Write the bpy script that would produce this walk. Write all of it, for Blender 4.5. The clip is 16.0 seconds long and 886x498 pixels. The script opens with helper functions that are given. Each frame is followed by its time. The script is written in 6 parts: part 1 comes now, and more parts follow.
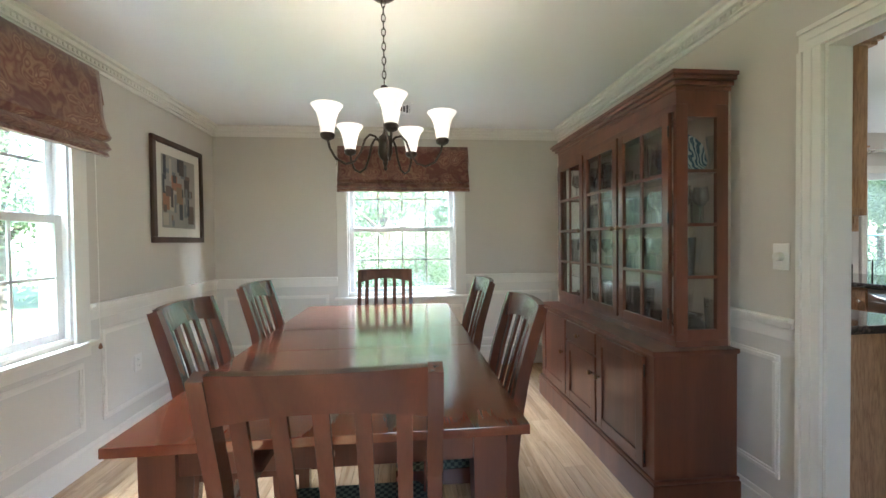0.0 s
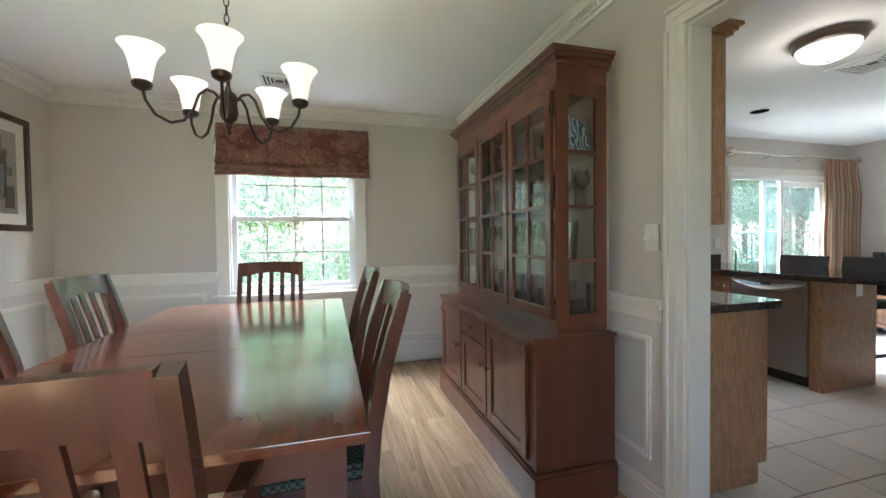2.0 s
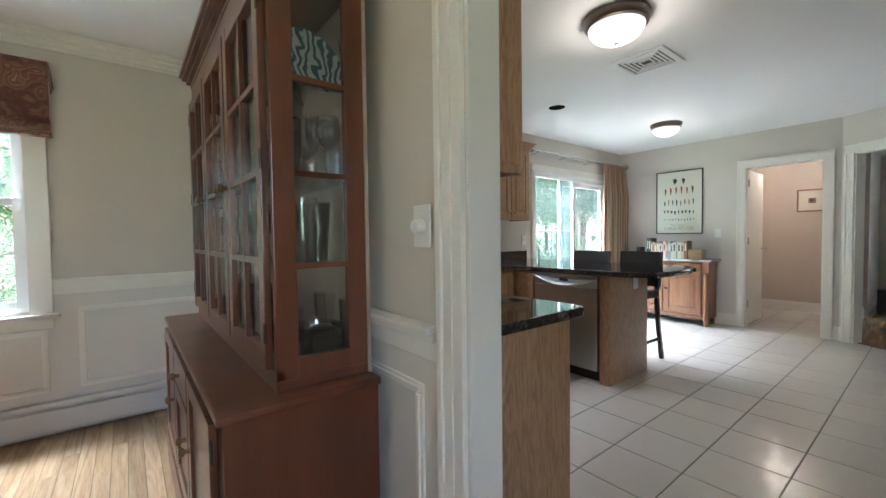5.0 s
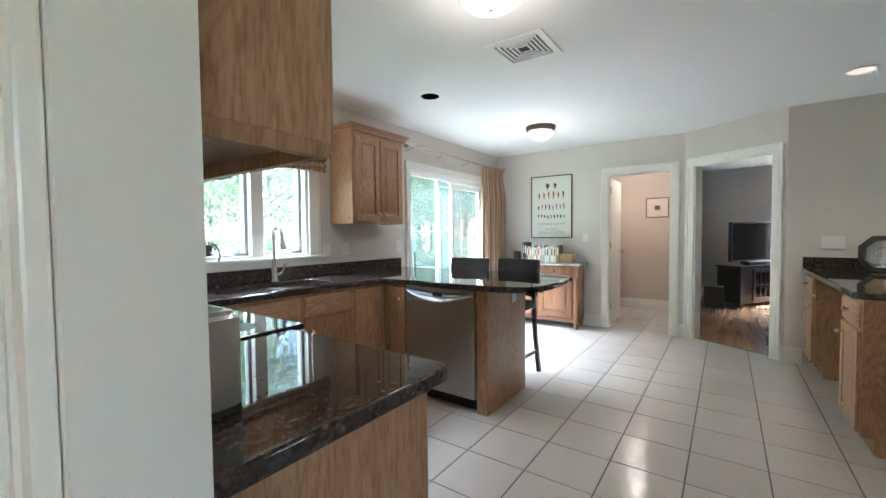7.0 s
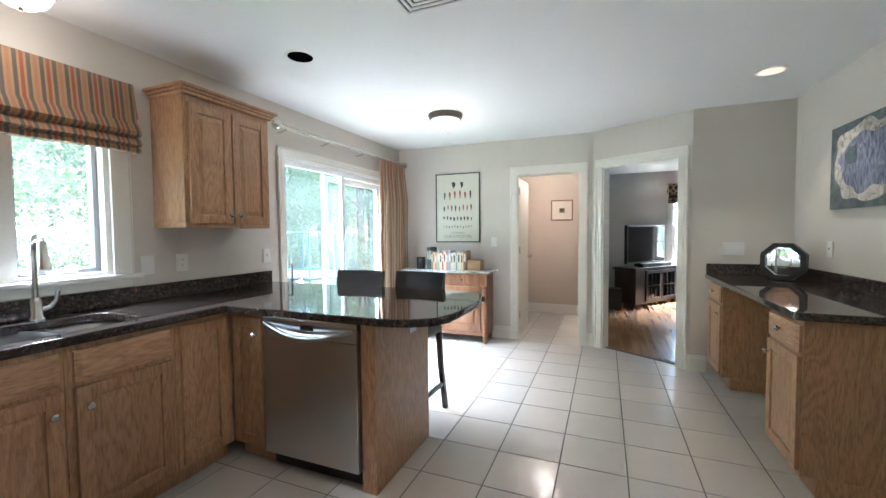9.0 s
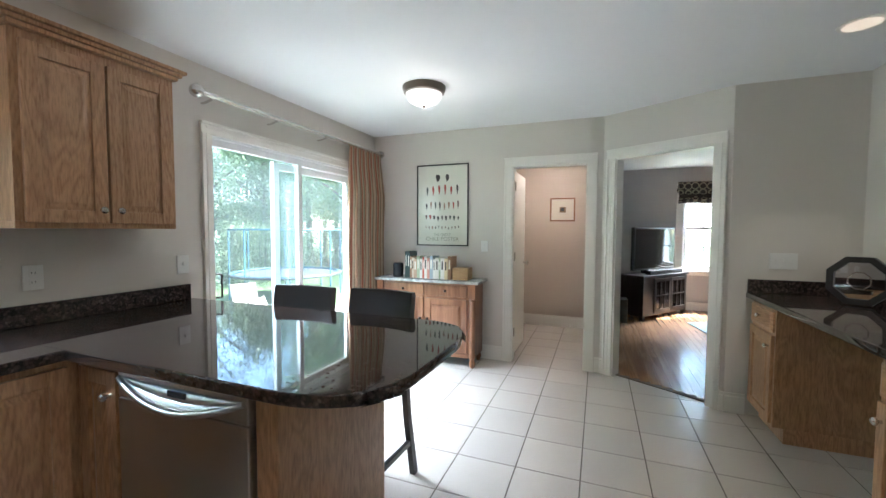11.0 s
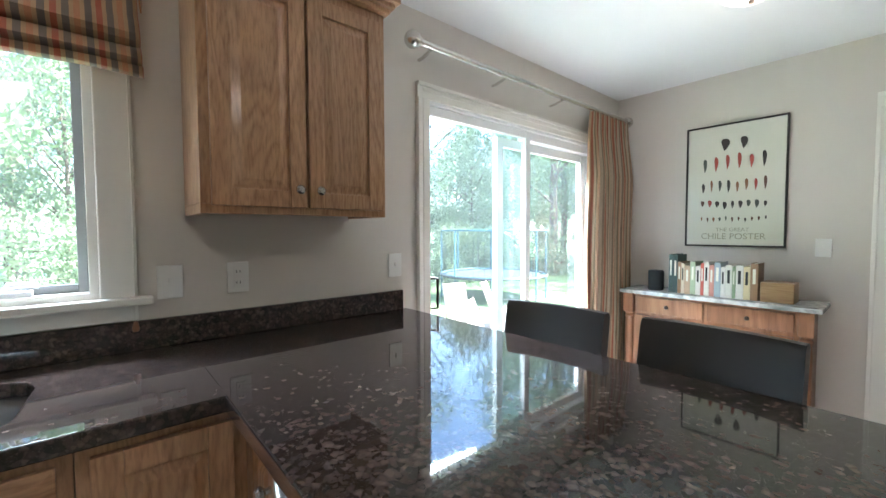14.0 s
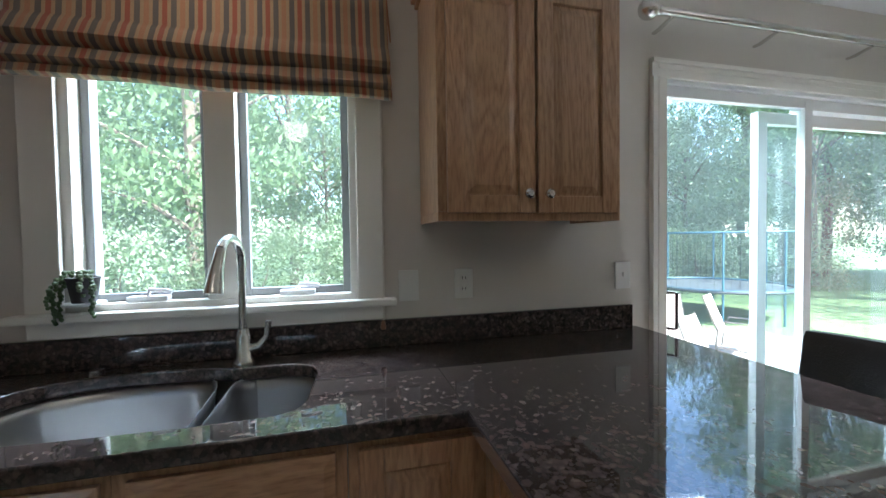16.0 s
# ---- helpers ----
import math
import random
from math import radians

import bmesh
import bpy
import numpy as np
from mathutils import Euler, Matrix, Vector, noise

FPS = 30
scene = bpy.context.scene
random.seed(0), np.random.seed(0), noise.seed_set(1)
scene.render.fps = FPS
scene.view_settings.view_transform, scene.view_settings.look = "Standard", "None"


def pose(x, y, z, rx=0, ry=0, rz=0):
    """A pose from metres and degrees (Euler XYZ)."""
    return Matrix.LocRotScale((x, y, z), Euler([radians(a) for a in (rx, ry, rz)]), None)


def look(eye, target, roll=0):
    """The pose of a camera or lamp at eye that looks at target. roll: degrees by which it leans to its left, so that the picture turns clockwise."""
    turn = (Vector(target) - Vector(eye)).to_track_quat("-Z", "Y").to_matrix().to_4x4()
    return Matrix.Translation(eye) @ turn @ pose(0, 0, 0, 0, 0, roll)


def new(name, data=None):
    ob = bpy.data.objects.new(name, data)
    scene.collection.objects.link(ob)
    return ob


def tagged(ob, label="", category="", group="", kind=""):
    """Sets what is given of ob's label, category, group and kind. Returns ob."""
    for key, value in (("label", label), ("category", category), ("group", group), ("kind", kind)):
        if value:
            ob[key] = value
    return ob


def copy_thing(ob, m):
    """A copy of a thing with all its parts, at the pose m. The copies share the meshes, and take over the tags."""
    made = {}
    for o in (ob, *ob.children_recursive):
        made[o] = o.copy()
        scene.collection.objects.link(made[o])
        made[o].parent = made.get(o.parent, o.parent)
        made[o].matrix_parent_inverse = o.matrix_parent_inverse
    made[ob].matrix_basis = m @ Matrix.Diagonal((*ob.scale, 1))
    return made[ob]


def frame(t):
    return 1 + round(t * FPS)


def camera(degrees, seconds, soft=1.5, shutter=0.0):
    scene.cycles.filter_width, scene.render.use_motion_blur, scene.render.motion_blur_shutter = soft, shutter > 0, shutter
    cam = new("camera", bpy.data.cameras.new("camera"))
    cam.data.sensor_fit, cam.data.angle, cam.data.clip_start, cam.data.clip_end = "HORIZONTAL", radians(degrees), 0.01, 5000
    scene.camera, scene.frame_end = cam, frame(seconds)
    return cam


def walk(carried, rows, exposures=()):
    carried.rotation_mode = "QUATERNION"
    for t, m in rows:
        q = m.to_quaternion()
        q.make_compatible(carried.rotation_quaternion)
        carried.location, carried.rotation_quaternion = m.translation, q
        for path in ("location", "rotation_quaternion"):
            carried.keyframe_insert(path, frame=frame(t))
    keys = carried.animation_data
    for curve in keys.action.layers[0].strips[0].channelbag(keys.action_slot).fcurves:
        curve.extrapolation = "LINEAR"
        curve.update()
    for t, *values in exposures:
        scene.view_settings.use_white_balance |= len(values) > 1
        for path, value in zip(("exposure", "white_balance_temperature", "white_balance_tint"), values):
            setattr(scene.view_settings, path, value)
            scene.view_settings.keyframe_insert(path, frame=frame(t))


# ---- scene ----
cam = camera(96.1, 16.0)
PATH = [
    (0, (0.059, -0.029, 1.319), (0.248, 1.962, 1.281), -0.7),
    (0.5, (0.112, -0.033, 1.294), (0.353, 1.952, 1.257), -0.7),
    (1, (0.178, -0.02, 1.266), (0.507, 1.952, 1.225), -0.7),
    (1.5, (0.254, 0.036, 1.249), (0.685, 1.989, 1.205), -0.8),
    (2, (0.339, 0.139, 1.24), (0.887, 2.062, 1.191), -0.7),
    (2.5, (0.422, 0.229, 1.227), (1.093, 2.112, 1.175), -0.8),
    (3, (0.545, 0.309, 1.214), (1.329, 2.148, 1.159), -0.8),
    (3.5, (0.671, 0.385, 1.211), (1.563, 2.174, 1.152), -0.8),
    (4, (0.793, 0.478, 1.204), (1.8, 2.205, 1.142), -0.7),
    (4.2, (0.841, 0.52, 1.205), (1.899, 2.217, 1.143), -0.8),
    (6.3, (1.407, 0.877, 1.224), (2.906, 2.199, 1.155), -0.4),
    (6.5, (1.456, 0.906, 1.24), (2.991, 2.186, 1.171), -0.5),
    (7, (1.619, 0.96, 1.27), (3.247, 2.118, 1.194), -0.6),
    (7.5, (1.783, 1.036, 1.293), (3.495, 2.066, 1.211), -0.6),
    (8, (1.963, 1.108, 1.293), (3.735, 2.033, 1.213), -0.5),
    (8.5, (2.132, 1.181, 1.313), (3.95, 2.011, 1.232), -0.5),
    (9, (2.321, 1.237, 1.326), (4.172, 1.991, 1.242), -0.5),
    (9.2, (2.412, 1.254, 1.331), (4.27, 1.988, 1.249), -0.5),
    (11.3, (3.188, 1.494, 1.371), (5.049, 2.219, 1.275), 0.3),
    (11.5, (3.25, 1.577, 1.344), (5.105, 2.32, 1.26), 0.1),
    (12, (3.391, 1.71, 1.36), (5.198, 2.561, 1.26), 0.4),
    (12.5, (3.524, 1.831, 1.327), (5.258, 2.823, 1.234), 0.1),
    (13, (3.629, 1.937, 1.324), (5.258, 3.094, 1.236), 0.1),
    (13.5, (3.685, 2.062, 1.318), (5.164, 3.406, 1.227), -0.0),
    (14, (3.72, 2.187, 1.309), (5.024, 3.7, 1.223), -0.2),
    (14.5, (3.733, 2.287, 1.306), (4.848, 3.946, 1.224), -0.3),
    (15, (3.72, 2.352, 1.308), (4.62, 4.137, 1.238), -0.6),
    (15.5, (3.704, 2.37, 1.316), (4.373, 4.254, 1.256), -0.8),
    (16, (3.667, 2.369, 1.318), (4.151, 4.309, 1.26), -0.8),
]
walk(cam, [(t, look(eye, target, roll)) for t, eye, target, roll in PATH], [(0.0, 3.95, 6000, 13), (4.0, 3.8, 5900, 13), (6.5, 4.2, 5980, 14), (7.5, 4.25, 5700, 11), (9.0, 4.32, 5850, 14), (11.5, 3.83, 5900, 13), (13.0, 3.82, 5950, 13), (14.4, 4.02, 6050, 14), (15.2, 3.65, 5950, 13), (16.0, 3.2, 5800, 12)])

# ---------------------------------------------------------------- world, sun, lights
world = bpy.data.worlds.new("sky")
scene.world = world
world.use_nodes = True
wn = world.node_tree
sky = wn.nodes.new("ShaderNodeTexSky")
sky.sky_type, sky.sun_disc = "NISHITA", False
SUN_EL, SUN_AZ = radians(50), radians(138)          # azimuth clockwise from +y
sky.sun_elevation, sky.sun_rotation = SUN_EL, SUN_AZ
wn.nodes["Background"].inputs["Strength"].default_value = 0.15
wn.links.new(sky.outputs[0], wn.nodes["Background"].inputs[0])
sun = new("sun", bpy.data.lights.new("sun", "SUN"))
sun.data.energy, sun.data.angle, sun.data.color = 5.0, radians(0.5), (1, 0.95, 0.86)
sd = Vector((math.sin(SUN_AZ) * math.cos(SUN_EL), math.cos(SUN_AZ) * math.cos(SUN_EL), math.sin(SUN_EL)))
sun.matrix_world = look(sd * 40, (0, 0, 0))


def window_light(name, at, target, w, h, power, col=(0.86, 0.95, 1.0)):
    la = bpy.data.lights.new(name, "AREA")
    la.shape, la.size, la.size_y, la.energy, la.color = "RECTANGLE", w, h, power, col
    ob = new(name, la)
    ob.matrix_world = look(at, target)
    return ob


def bulb(name, at, power, col, r=0.04):
    la = bpy.data.lights.new(name, "POINT")
    la.energy, la.color, la.shadow_soft_size = power, col, r
    ob = new(name, la)
    ob.location = at
    return ob


# sky light falling in through the openings, from above their heads
window_light("daylight_dining_north", (0.03, 4.95, 3.0), (0.03, 3.2, 0.6), 1.6, 0.9, 58)
window_light("daylight_dining_west", (-2.65, 1.85, 3.0), (-0.9, 1.85, 0.6), 1.6, 0.9, 40)
# added warm fill from behind, outside a south window that is out of view
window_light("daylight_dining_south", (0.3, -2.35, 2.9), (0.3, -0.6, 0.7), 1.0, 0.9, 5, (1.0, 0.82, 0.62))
window_light("daylight_sink_window", (3.28, 4.75, 3.0), (3.28, 3.0, 0.9), 1.2, 0.9, 18)
window_light("daylight_patio_door", (5.9, 5.4, 3.7), (5.5, 2.0, 0.5), 2.6, 1.2, 130)
window_light("daylight_family_room", (11.8, -0.4, 3.0), (9.9, -0.4, 0.4), 1.2, 0.9, 170)
WARM = (1.0, 0.88, 0.72)
bulb("hall_lamp_light", (8.0, 2.0, 2.25), 1.2, (1.0, 0.88, 0.74))
bulb("flush_light_near", (3.29, 1.86, 2.25), 0.5, WARM, 0.1)
bulb("flush_light_far", (5.88, 2.65, 2.25), 0.22, WARM, 0.1)
bulb("flush_light_sink", (3.26, 3.56, 2.25), 0.2, WARM, 0.1)
can_lamp = bpy.data.lights.new("recessed_light_beam", "SPOT")
can_lamp.energy, can_lamp.color, can_lamp.spot_size, can_lamp.spot_blend, can_lamp.shadow_soft_size = 2.2, WARM, radians(95), 0.6, 0.05
can_ob = new("recessed_light_beam", can_lamp)
can_ob.matrix_world = look((5.83, 0.165, 2.43), (5.83, 0.1, 0))
CH = Vector((-0.028, 1.87, 0))          # chandelier axis
ARMS = [radians(-82 + 72 * k) for k in range(5)]
for a in ARMS:
    bulb("chandelier_bulb_light", (CH.x + 0.27 * math.cos(a), CH.y + 0.27 * math.sin(a), 1.84), 0.12, (1.0, 0.86, 0.68), 0.03)


# ---------------------------------------------------------------- materials
def mat(name, col, rough=0.5, metal=0.0, **k):
    m = bpy.data.materials.new(name)
    m.use_nodes = True
    b = m.node_tree.nodes["Principled BSDF"]
    b.inputs["Base Color"].default_value = (*col, 1)
    b.inputs["Roughness"].default_value = rough
    b.inputs["Metallic"].default_value = metal
    for key, v in k.items():
        b.inputs[key.replace("_", " ")].default_value = v
    return m


def nodes(m):
    return m.node_tree.nodes, m.node_tree.links, m.node_tree.nodes["Principled BSDF"]


def coords(m, scale=(1, 1, 1), rot=(0, 0, 0), what="Object"):
    n, l, b = nodes(m)
    tc, mp = n.new("ShaderNodeTexCoord"), n.new("ShaderNodeMapping")
    mp.inputs["Scale"].default_value = scale
    mp.inputs["Rotation"].default_value = rot
    l.new(tc.outputs[what], mp.inputs["Vector"])
    return mp.outputs["Vector"]


def tex(m, kind, vec, **k):
    n, l, b = nodes(m)
    t = n.new("ShaderNodeTex" + kind)
    for key, v in k.items():
        if key in ("bands_direction", "wave_type", "feature", "rings_direction"):
            if key == "bands_direction":
                t.bands_direction = v
            elif key == "wave_type":
                t.wave_type = v
            elif key == "rings_direction":
                t.rings_direction = v
            else:
                t.feature = v
        else:
            t.inputs[key.replace("_", " ")].default_value = v
    if vec is not None:
        l.new(vec, t.inputs["Vector"])
    return t


def ramp(m, fac, stops, mode="LINEAR"):
    n, l, b = nodes(m)
    r = n.new("ShaderNodeValToRGB")
    r.color_ramp.interpolation = mode
    e = r.color_ramp.elements
    while len(e) < len(stops):
        e.new(0.5)
    for el, (p, c) in zip(e, stops):
        el.position, el.color = p, (*c, 1)
    l.new(fac, r.inputs[0])
    return r.outputs[0]


def mix(m, fac, a, c, mode="MIX"):
    n, l, b = nodes(m)
    x = n.new("ShaderNodeMix")
    x.data_type, x.blend_type = "RGBA", mode
    for sock, v in ((x.inputs[0], fac), (x.inputs[6], a), (x.inputs[7], c)):
        if isinstance(v, (int, float)):
            sock.default_value = v
        elif isinstance(v, tuple):
            sock.default_value = (*v, 1)
        else:
            l.new(v, sock)
    return x.outputs[2]


def bump(m, height, strength=0.2, dist=0.002):
    n, l, b = nodes(m)
    bp = n.new("ShaderNodeBump")
    bp.inputs["Strength"].default_value, bp.inputs["Distance"].default_value = strength, dist
    l.new(height, bp.inputs["Height"])
    l.new(bp.outputs[0], b.inputs["Normal"])


def setc(m, sock, to="Base Color"):
    n, l, b = nodes(m)
    l.new(sock, b.inputs[to])


def paint(name, col, rough=0.55, var=0.04, grain=0.12):
    m = mat(name, col, rough)
    v = coords(m)
    big = tex(m, "Noise", v, Scale=1.3, Detail=3.0)
    setc(m, mix(m, big.outputs["Fac"], tuple(c * (1 - var) for c in col), tuple(min(1, c * (1 + var)) for c in col)))
    bump(m, tex(m, "Noise", v, Scale=220.0, Detail=2.0).outputs["Fac"], grain, 0.001)
    return m


def timber(name, dark, light, rough, axis=(1, 1, 0.06), scale=14.0, coat=0.0, pores=0.5, figure=4.0, edge=0.0):
    """Wood whose grain runs along the axis with the small scale."""
    m = mat(name, light, rough, Coat_Weight=coat, Coat_Roughness=0.12)
    n, l, b = nodes(m)
    v = coords(m, axis)
    oi = n.new("ShaderNodeObjectInfo")
    ad = n.new("ShaderNodeVectorMath")
    ad.operation = "MULTIPLY_ADD"
    ad.inputs[1].default_value = (7, 7, 7)
    l.new(oi.outputs["Random"], ad.inputs[0])
    l.new(v, ad.inputs[2])
    vec = ad.outputs[0]
    fig = tex(m, "Noise", vec, Scale=figure, Detail=3.0, Distortion=1.6)
    rings = n.new("ShaderNodeMath")
    rings.operation = "PINGPONG"
    mul = n.new("ShaderNodeMath")
    mul.operation = "MULTIPLY"
    mul.inputs[1].default_value = scale
    l.new(fig.outputs["Fac"], mul.inputs[0])
    l.new(mul.outputs[0], rings.inputs[0])
    rings.inputs[1].default_value = 1.0
    fine = tex(m, "Noise", vec, Scale=130.0, Detail=4.0)
    c = mix(m, ramp(m, rings.outputs[0], [(edge, (0, 0, 0)), (1.0, (1, 1, 1))]), light, dark)
    x = mix(m, 1.0, c, mix(m, pores, (1, 1, 1), ramp(m, fine.outputs["Fac"], [(0.32, (0.6, 0.55, 0.5)), (0.55, (1, 1, 1))])), "MULTIPLY")
    hue = ramp(m, oi.outputs["Random"], [(0.0, (0.86, 0.84, 0.82)), (1.0, (1.08, 1.06, 1.04))])
    setc(m, mix(m, 1.0, x, hue, "MULTIPLY"))
    bump(m, fine.outputs["Fac"], 0.08, 0.001)
    return m


KWALL = paint("kitchen_wall_paint", (0.62, 0.575, 0.525))
DWALL = paint("dining_wall_paint", (0.60, 0.555, 0.495))
FWALL = paint("family_room_wall_paint", (0.50, 0.47, 0.44))
HWALL = paint("hall_wall_paint", (0.55, 0.47, 0.40))
CEIL = paint("ceiling_paint", (0.80, 0.80, 0.80), 0.7, 0.02)
TRIM = paint("white_trim_paint", (0.77, 0.745, 0.69), 0.3, 0.02, 0.03)
WAINS = paint("wainscot_paint", (0.66, 0.64, 0.595), 0.4, 0.02, 0.05)
VINYL = paint("white_window_vinyl", (0.80, 0.81, 0.81), 0.35, 0.02, 0.02)
OAK = timber("oak_cabinet", (0.415, 0.228, 0.12), (0.52, 0.305, 0.168), 0.36, (1, 1, 0.16), 26.0, 0.25, 0.7, 4.6, 0.25)
OAK_H = timber("oak_cabinet_level_grain", (0.415, 0.228, 0.12), (0.52, 0.305, 0.168), 0.36, (0.16, 0.16, 1), 26.0, 0.25, 0.7, 4.6, 0.25)
CHERRY = timber("cherry_wood", (0.10, 0.032, 0.017), (0.16, 0.053, 0.028), 0.30, (1, 1, 0.08), 5.0, 0.3, 0.25, 3.0)
CHERRY_Y = timber("cherry_table_top", (0.135, 0.036, 0.018), (0.19, 0.056, 0.028), 0.17, (1, 0.07, 1), 5.0, 0.5, 0.22, 3.0)
CHAIRW = timber("cherry_chair_wood", (0.075, 0.024, 0.015), (0.12, 0.039, 0.023), 0.26, (1, 1, 0.1), 5.0, 0.4, 0.2, 3.0)
SIDEW = timber("sideboard_wood", (0.20, 0.085, 0.04), (0.31, 0.145, 0.075), 0.35, (1, 1, 0.08), 7.0, 0.2, 0.4, 4.0)
FLOORW = timber("oak_floor_strip", (0.44, 0.29, 0.165), (0.60, 0.43, 0.27), 0.27, (1, 0.06, 1), 7.0, 0.3, 0.45, 6.0)
FLOORF = timber("family_room_floor_strip", (0.33, 0.17, 0.085), (0.46, 0.26, 0.14), 0.25, (0.06, 1, 1), 7.0, 0.3, 0.4, 6.0)
FRAMEW = timber("dark_frame_wood", (0.05, 0.025, 0.014), (0.09, 0.045, 0.025), 0.35, (1, 1, 0.1), 5.0, 0.2, 0.3, 3.0)
BLACKW = timber("black_wood", (0.012, 0.010, 0.010), (0.022, 0.018, 0.016), 0.38, (1, 1, 0.1), 5.0, 0.1, 0.3, 3.0)
INNERW = timber("hutch_back_board", (0.40, 0.335, 0.28), (0.48, 0.41, 0.35), 0.45, (1, 1, 0.08), 5.0, 0.0, 0.3, 3.0)
STEEL = mat("brushed_stainless", (0.56, 0.55, 0.54), 0.30, 1.0, Anisotropic=0.6)
bump(STEEL, tex(STEEL, "Noise", coords(STEEL, (900, 900, 8)), Scale=1.0, Detail=2.0).outputs["Fac"], 0.05, 0.0005)
NICKEL = mat("brushed_nickel", (0.62, 0.60, 0.57), 0.25, 1.0)
BRONZE = mat("oil_rubbed_bronze", (0.055, 0.04, 0.032), 0.38, 0.85)
BRASSK = mat("aged_brass_knob", (0.20, 0.12, 0.07), 0.32, 0.9)
BLACK = mat("black_plastic", (0.012, 0.012, 0.013), 0.35)
CERAN = mat("black_glass_cooktop", (0.008, 0.008, 0.009), 0.03, Coat_Weight=0.5)
SCREEN = mat("dark_tv_screen", (0.006, 0.006, 0.007), 0.06)
LEATHER = mat("black_leather", (0.014, 0.013, 0.013), 0.36)
bump(LEATHER, tex(LEATHER, "Voronoi", coords(LEATHER), Scale=240.0).outputs["Distance"], 0.25, 0.001)
SOFAL = mat("brown_leather", (0.05, 0.022, 0.012), 0.4)
PLASTIC = mat("white_plastic_plate", (0.74, 0.73, 0.70), 0.35)
GLASS = mat("clear_glass", (1, 1, 1), 0.0, 0.0, Transmission_Weight=1.0, IOR=1.45)


def pane_glass(name, tint, veil, low, high, power):
    """Thin sheet: clear, with gloss that grows towards grazing angles; veil mixes in a painted milky haze."""
    m = bpy.data.materials.new(name)
    m.use_nodes = True
    n, l = m.node_tree.nodes, m.node_tree.links
    n.clear()
    out, mx, tr, gl, lw, pw, ml, du, md = (n.new("ShaderNode" + k) for k in ("OutputMaterial", "MixShader", "BsdfTransparent", "BsdfGlossy", "LayerWeight", "Math", "Math", "BsdfTranslucent", "MixShader"))
    tr.inputs[0].default_value = (*tint, 1)
    du.inputs[0].default_value = (0.80, 0.92, 0.92, 1)
    md.inputs[0].default_value = veil
    gl.inputs["Roughness"].default_value = 0.0
    lw.inputs["Blend"].default_value = 0.5
    pw.operation, ml.operation = "POWER", "MULTIPLY_ADD"
    pw.inputs[1].default_value = power
    ml.inputs[1].default_value, ml.inputs[2].default_value = high, low
    l.new(lw.outputs["Facing"], pw.inputs[0]), l.new(pw.outputs[0], ml.inputs[0]), l.new(ml.outputs[0], mx.inputs[0])
    l.new(tr.outputs[0], md.inputs[1]), l.new(du.outputs[0], md.inputs[2])
    l.new(md.outputs[0], mx.inputs[1]), l.new(gl.outputs[0], mx.inputs[2])
    l.new(mx.outputs[0], out.inputs[0])
    return m


# veil here whitens the view outside: glare haze put into the glass
WPANE = pane_glass("window_glass", (0.91, 0.965, 0.965), 0.013, 0.035, 0.7, 5.0)
CRYSTAL = pane_glass("stemware_glass", (0.93, 0.94, 0.94), 0.0, 0.11, 0.8, 2.0)
PANE = pane_glass("cabinet_glass", (0.96, 0.98, 0.98), 0.0, 0.04, 0.7, 5.0)
MIRROR = mat("mirror_glass", (0.85, 0.87, 0.86), 0.02, 1.0)


def glow(name, col, strength, base=(0.8, 0.78, 0.72)):
    m = mat(name, base, 0.4)
    b = m.node_tree.nodes["Principled BSDF"]
    b.inputs["Emission Color"].default_value = (*col, 1)
    b.inputs["Emission Strength"].default_value = strength
    return m


SHADEG = glow("frosted_glass_shade", (1.0, 0.86, 0.70), 0.058)
DOMEG = glow("frosted_glass_dome", (1.0, 0.90, 0.80), 0.075)
CANG = glow("recessed_lamp_face", (1.0, 0.78, 0.55), 0.045)


def granite():
    m = mat("dark_brown_granite", (0.03, 0.022, 0.018), 0.035, Specular_IOR_Level=0.6)
    v = coords(m)
    w = tex(m, "Noise", v, Scale=14.0, Detail=4.0)
    warp = tex(m, "Noise", v, Scale=55.0, Detail=3.0)
    flake = tex(m, "Voronoi", mix(m, 0.018, v, warp.outputs["Color"]), Scale=80.0, Randomness=1.0)
    sep = m.node_tree.nodes.new("ShaderNodeSeparateColor")
    m.node_tree.links.new(flake.outputs["Color"], sep.inputs[0])
    f = tex(m, "Noise", v, Scale=240.0, Detail=3.0)
    c = ramp(m, sep.outputs[0], [(0.0, (0.022, 0.018, 0.017)), (0.3, (0.045, 0.035, 0.032)), (0.6, (0.078, 0.053, 0.045)), (0.85, (0.105, 0.073, 0.062)), (1.0, (0.13, 0.096, 0.085))])
    c = mix(m, ramp(m, flake.outputs["Distance"], [(0.35, (0, 0, 0)), (0.62, (0.5, 0.5, 0.5))]), c, (0.02, 0.017, 0.016))
    c = mix(m, ramp(m, w.outputs["Fac"], [(0.45, (0, 0, 0)), (0.66, (0.55, 0.55, 0.55))]), c, (0.024, 0.019, 0.018))
    c = mix(m, ramp(m, f.outputs["Fac"], [(0.60, (0, 0, 0)), (0.70, (0.5, 0.5, 0.5))]), c, (0.13, 0.105, 0.095))
    setc(m, c)
    return m


GRANITE = granite()
MARBLE = mat("grey_marble", (0.4, 0.4, 0.39), 0.2)
setc(MARBLE, ramp(MARBLE, tex(MARBLE, "Noise", coords(MARBLE), Scale=9.0, Detail=6.0, Distortion=1.5).outputs["Fac"], [(0.35, (0.24, 0.25, 0.25)), (0.6, (0.52, 0.52, 0.50))]))


def tile_material():
    m = mat("glazed_floor_tile", (0.60, 0.55, 0.49), 0.2)
    n, l, b = nodes(m)
    v = coords(m)
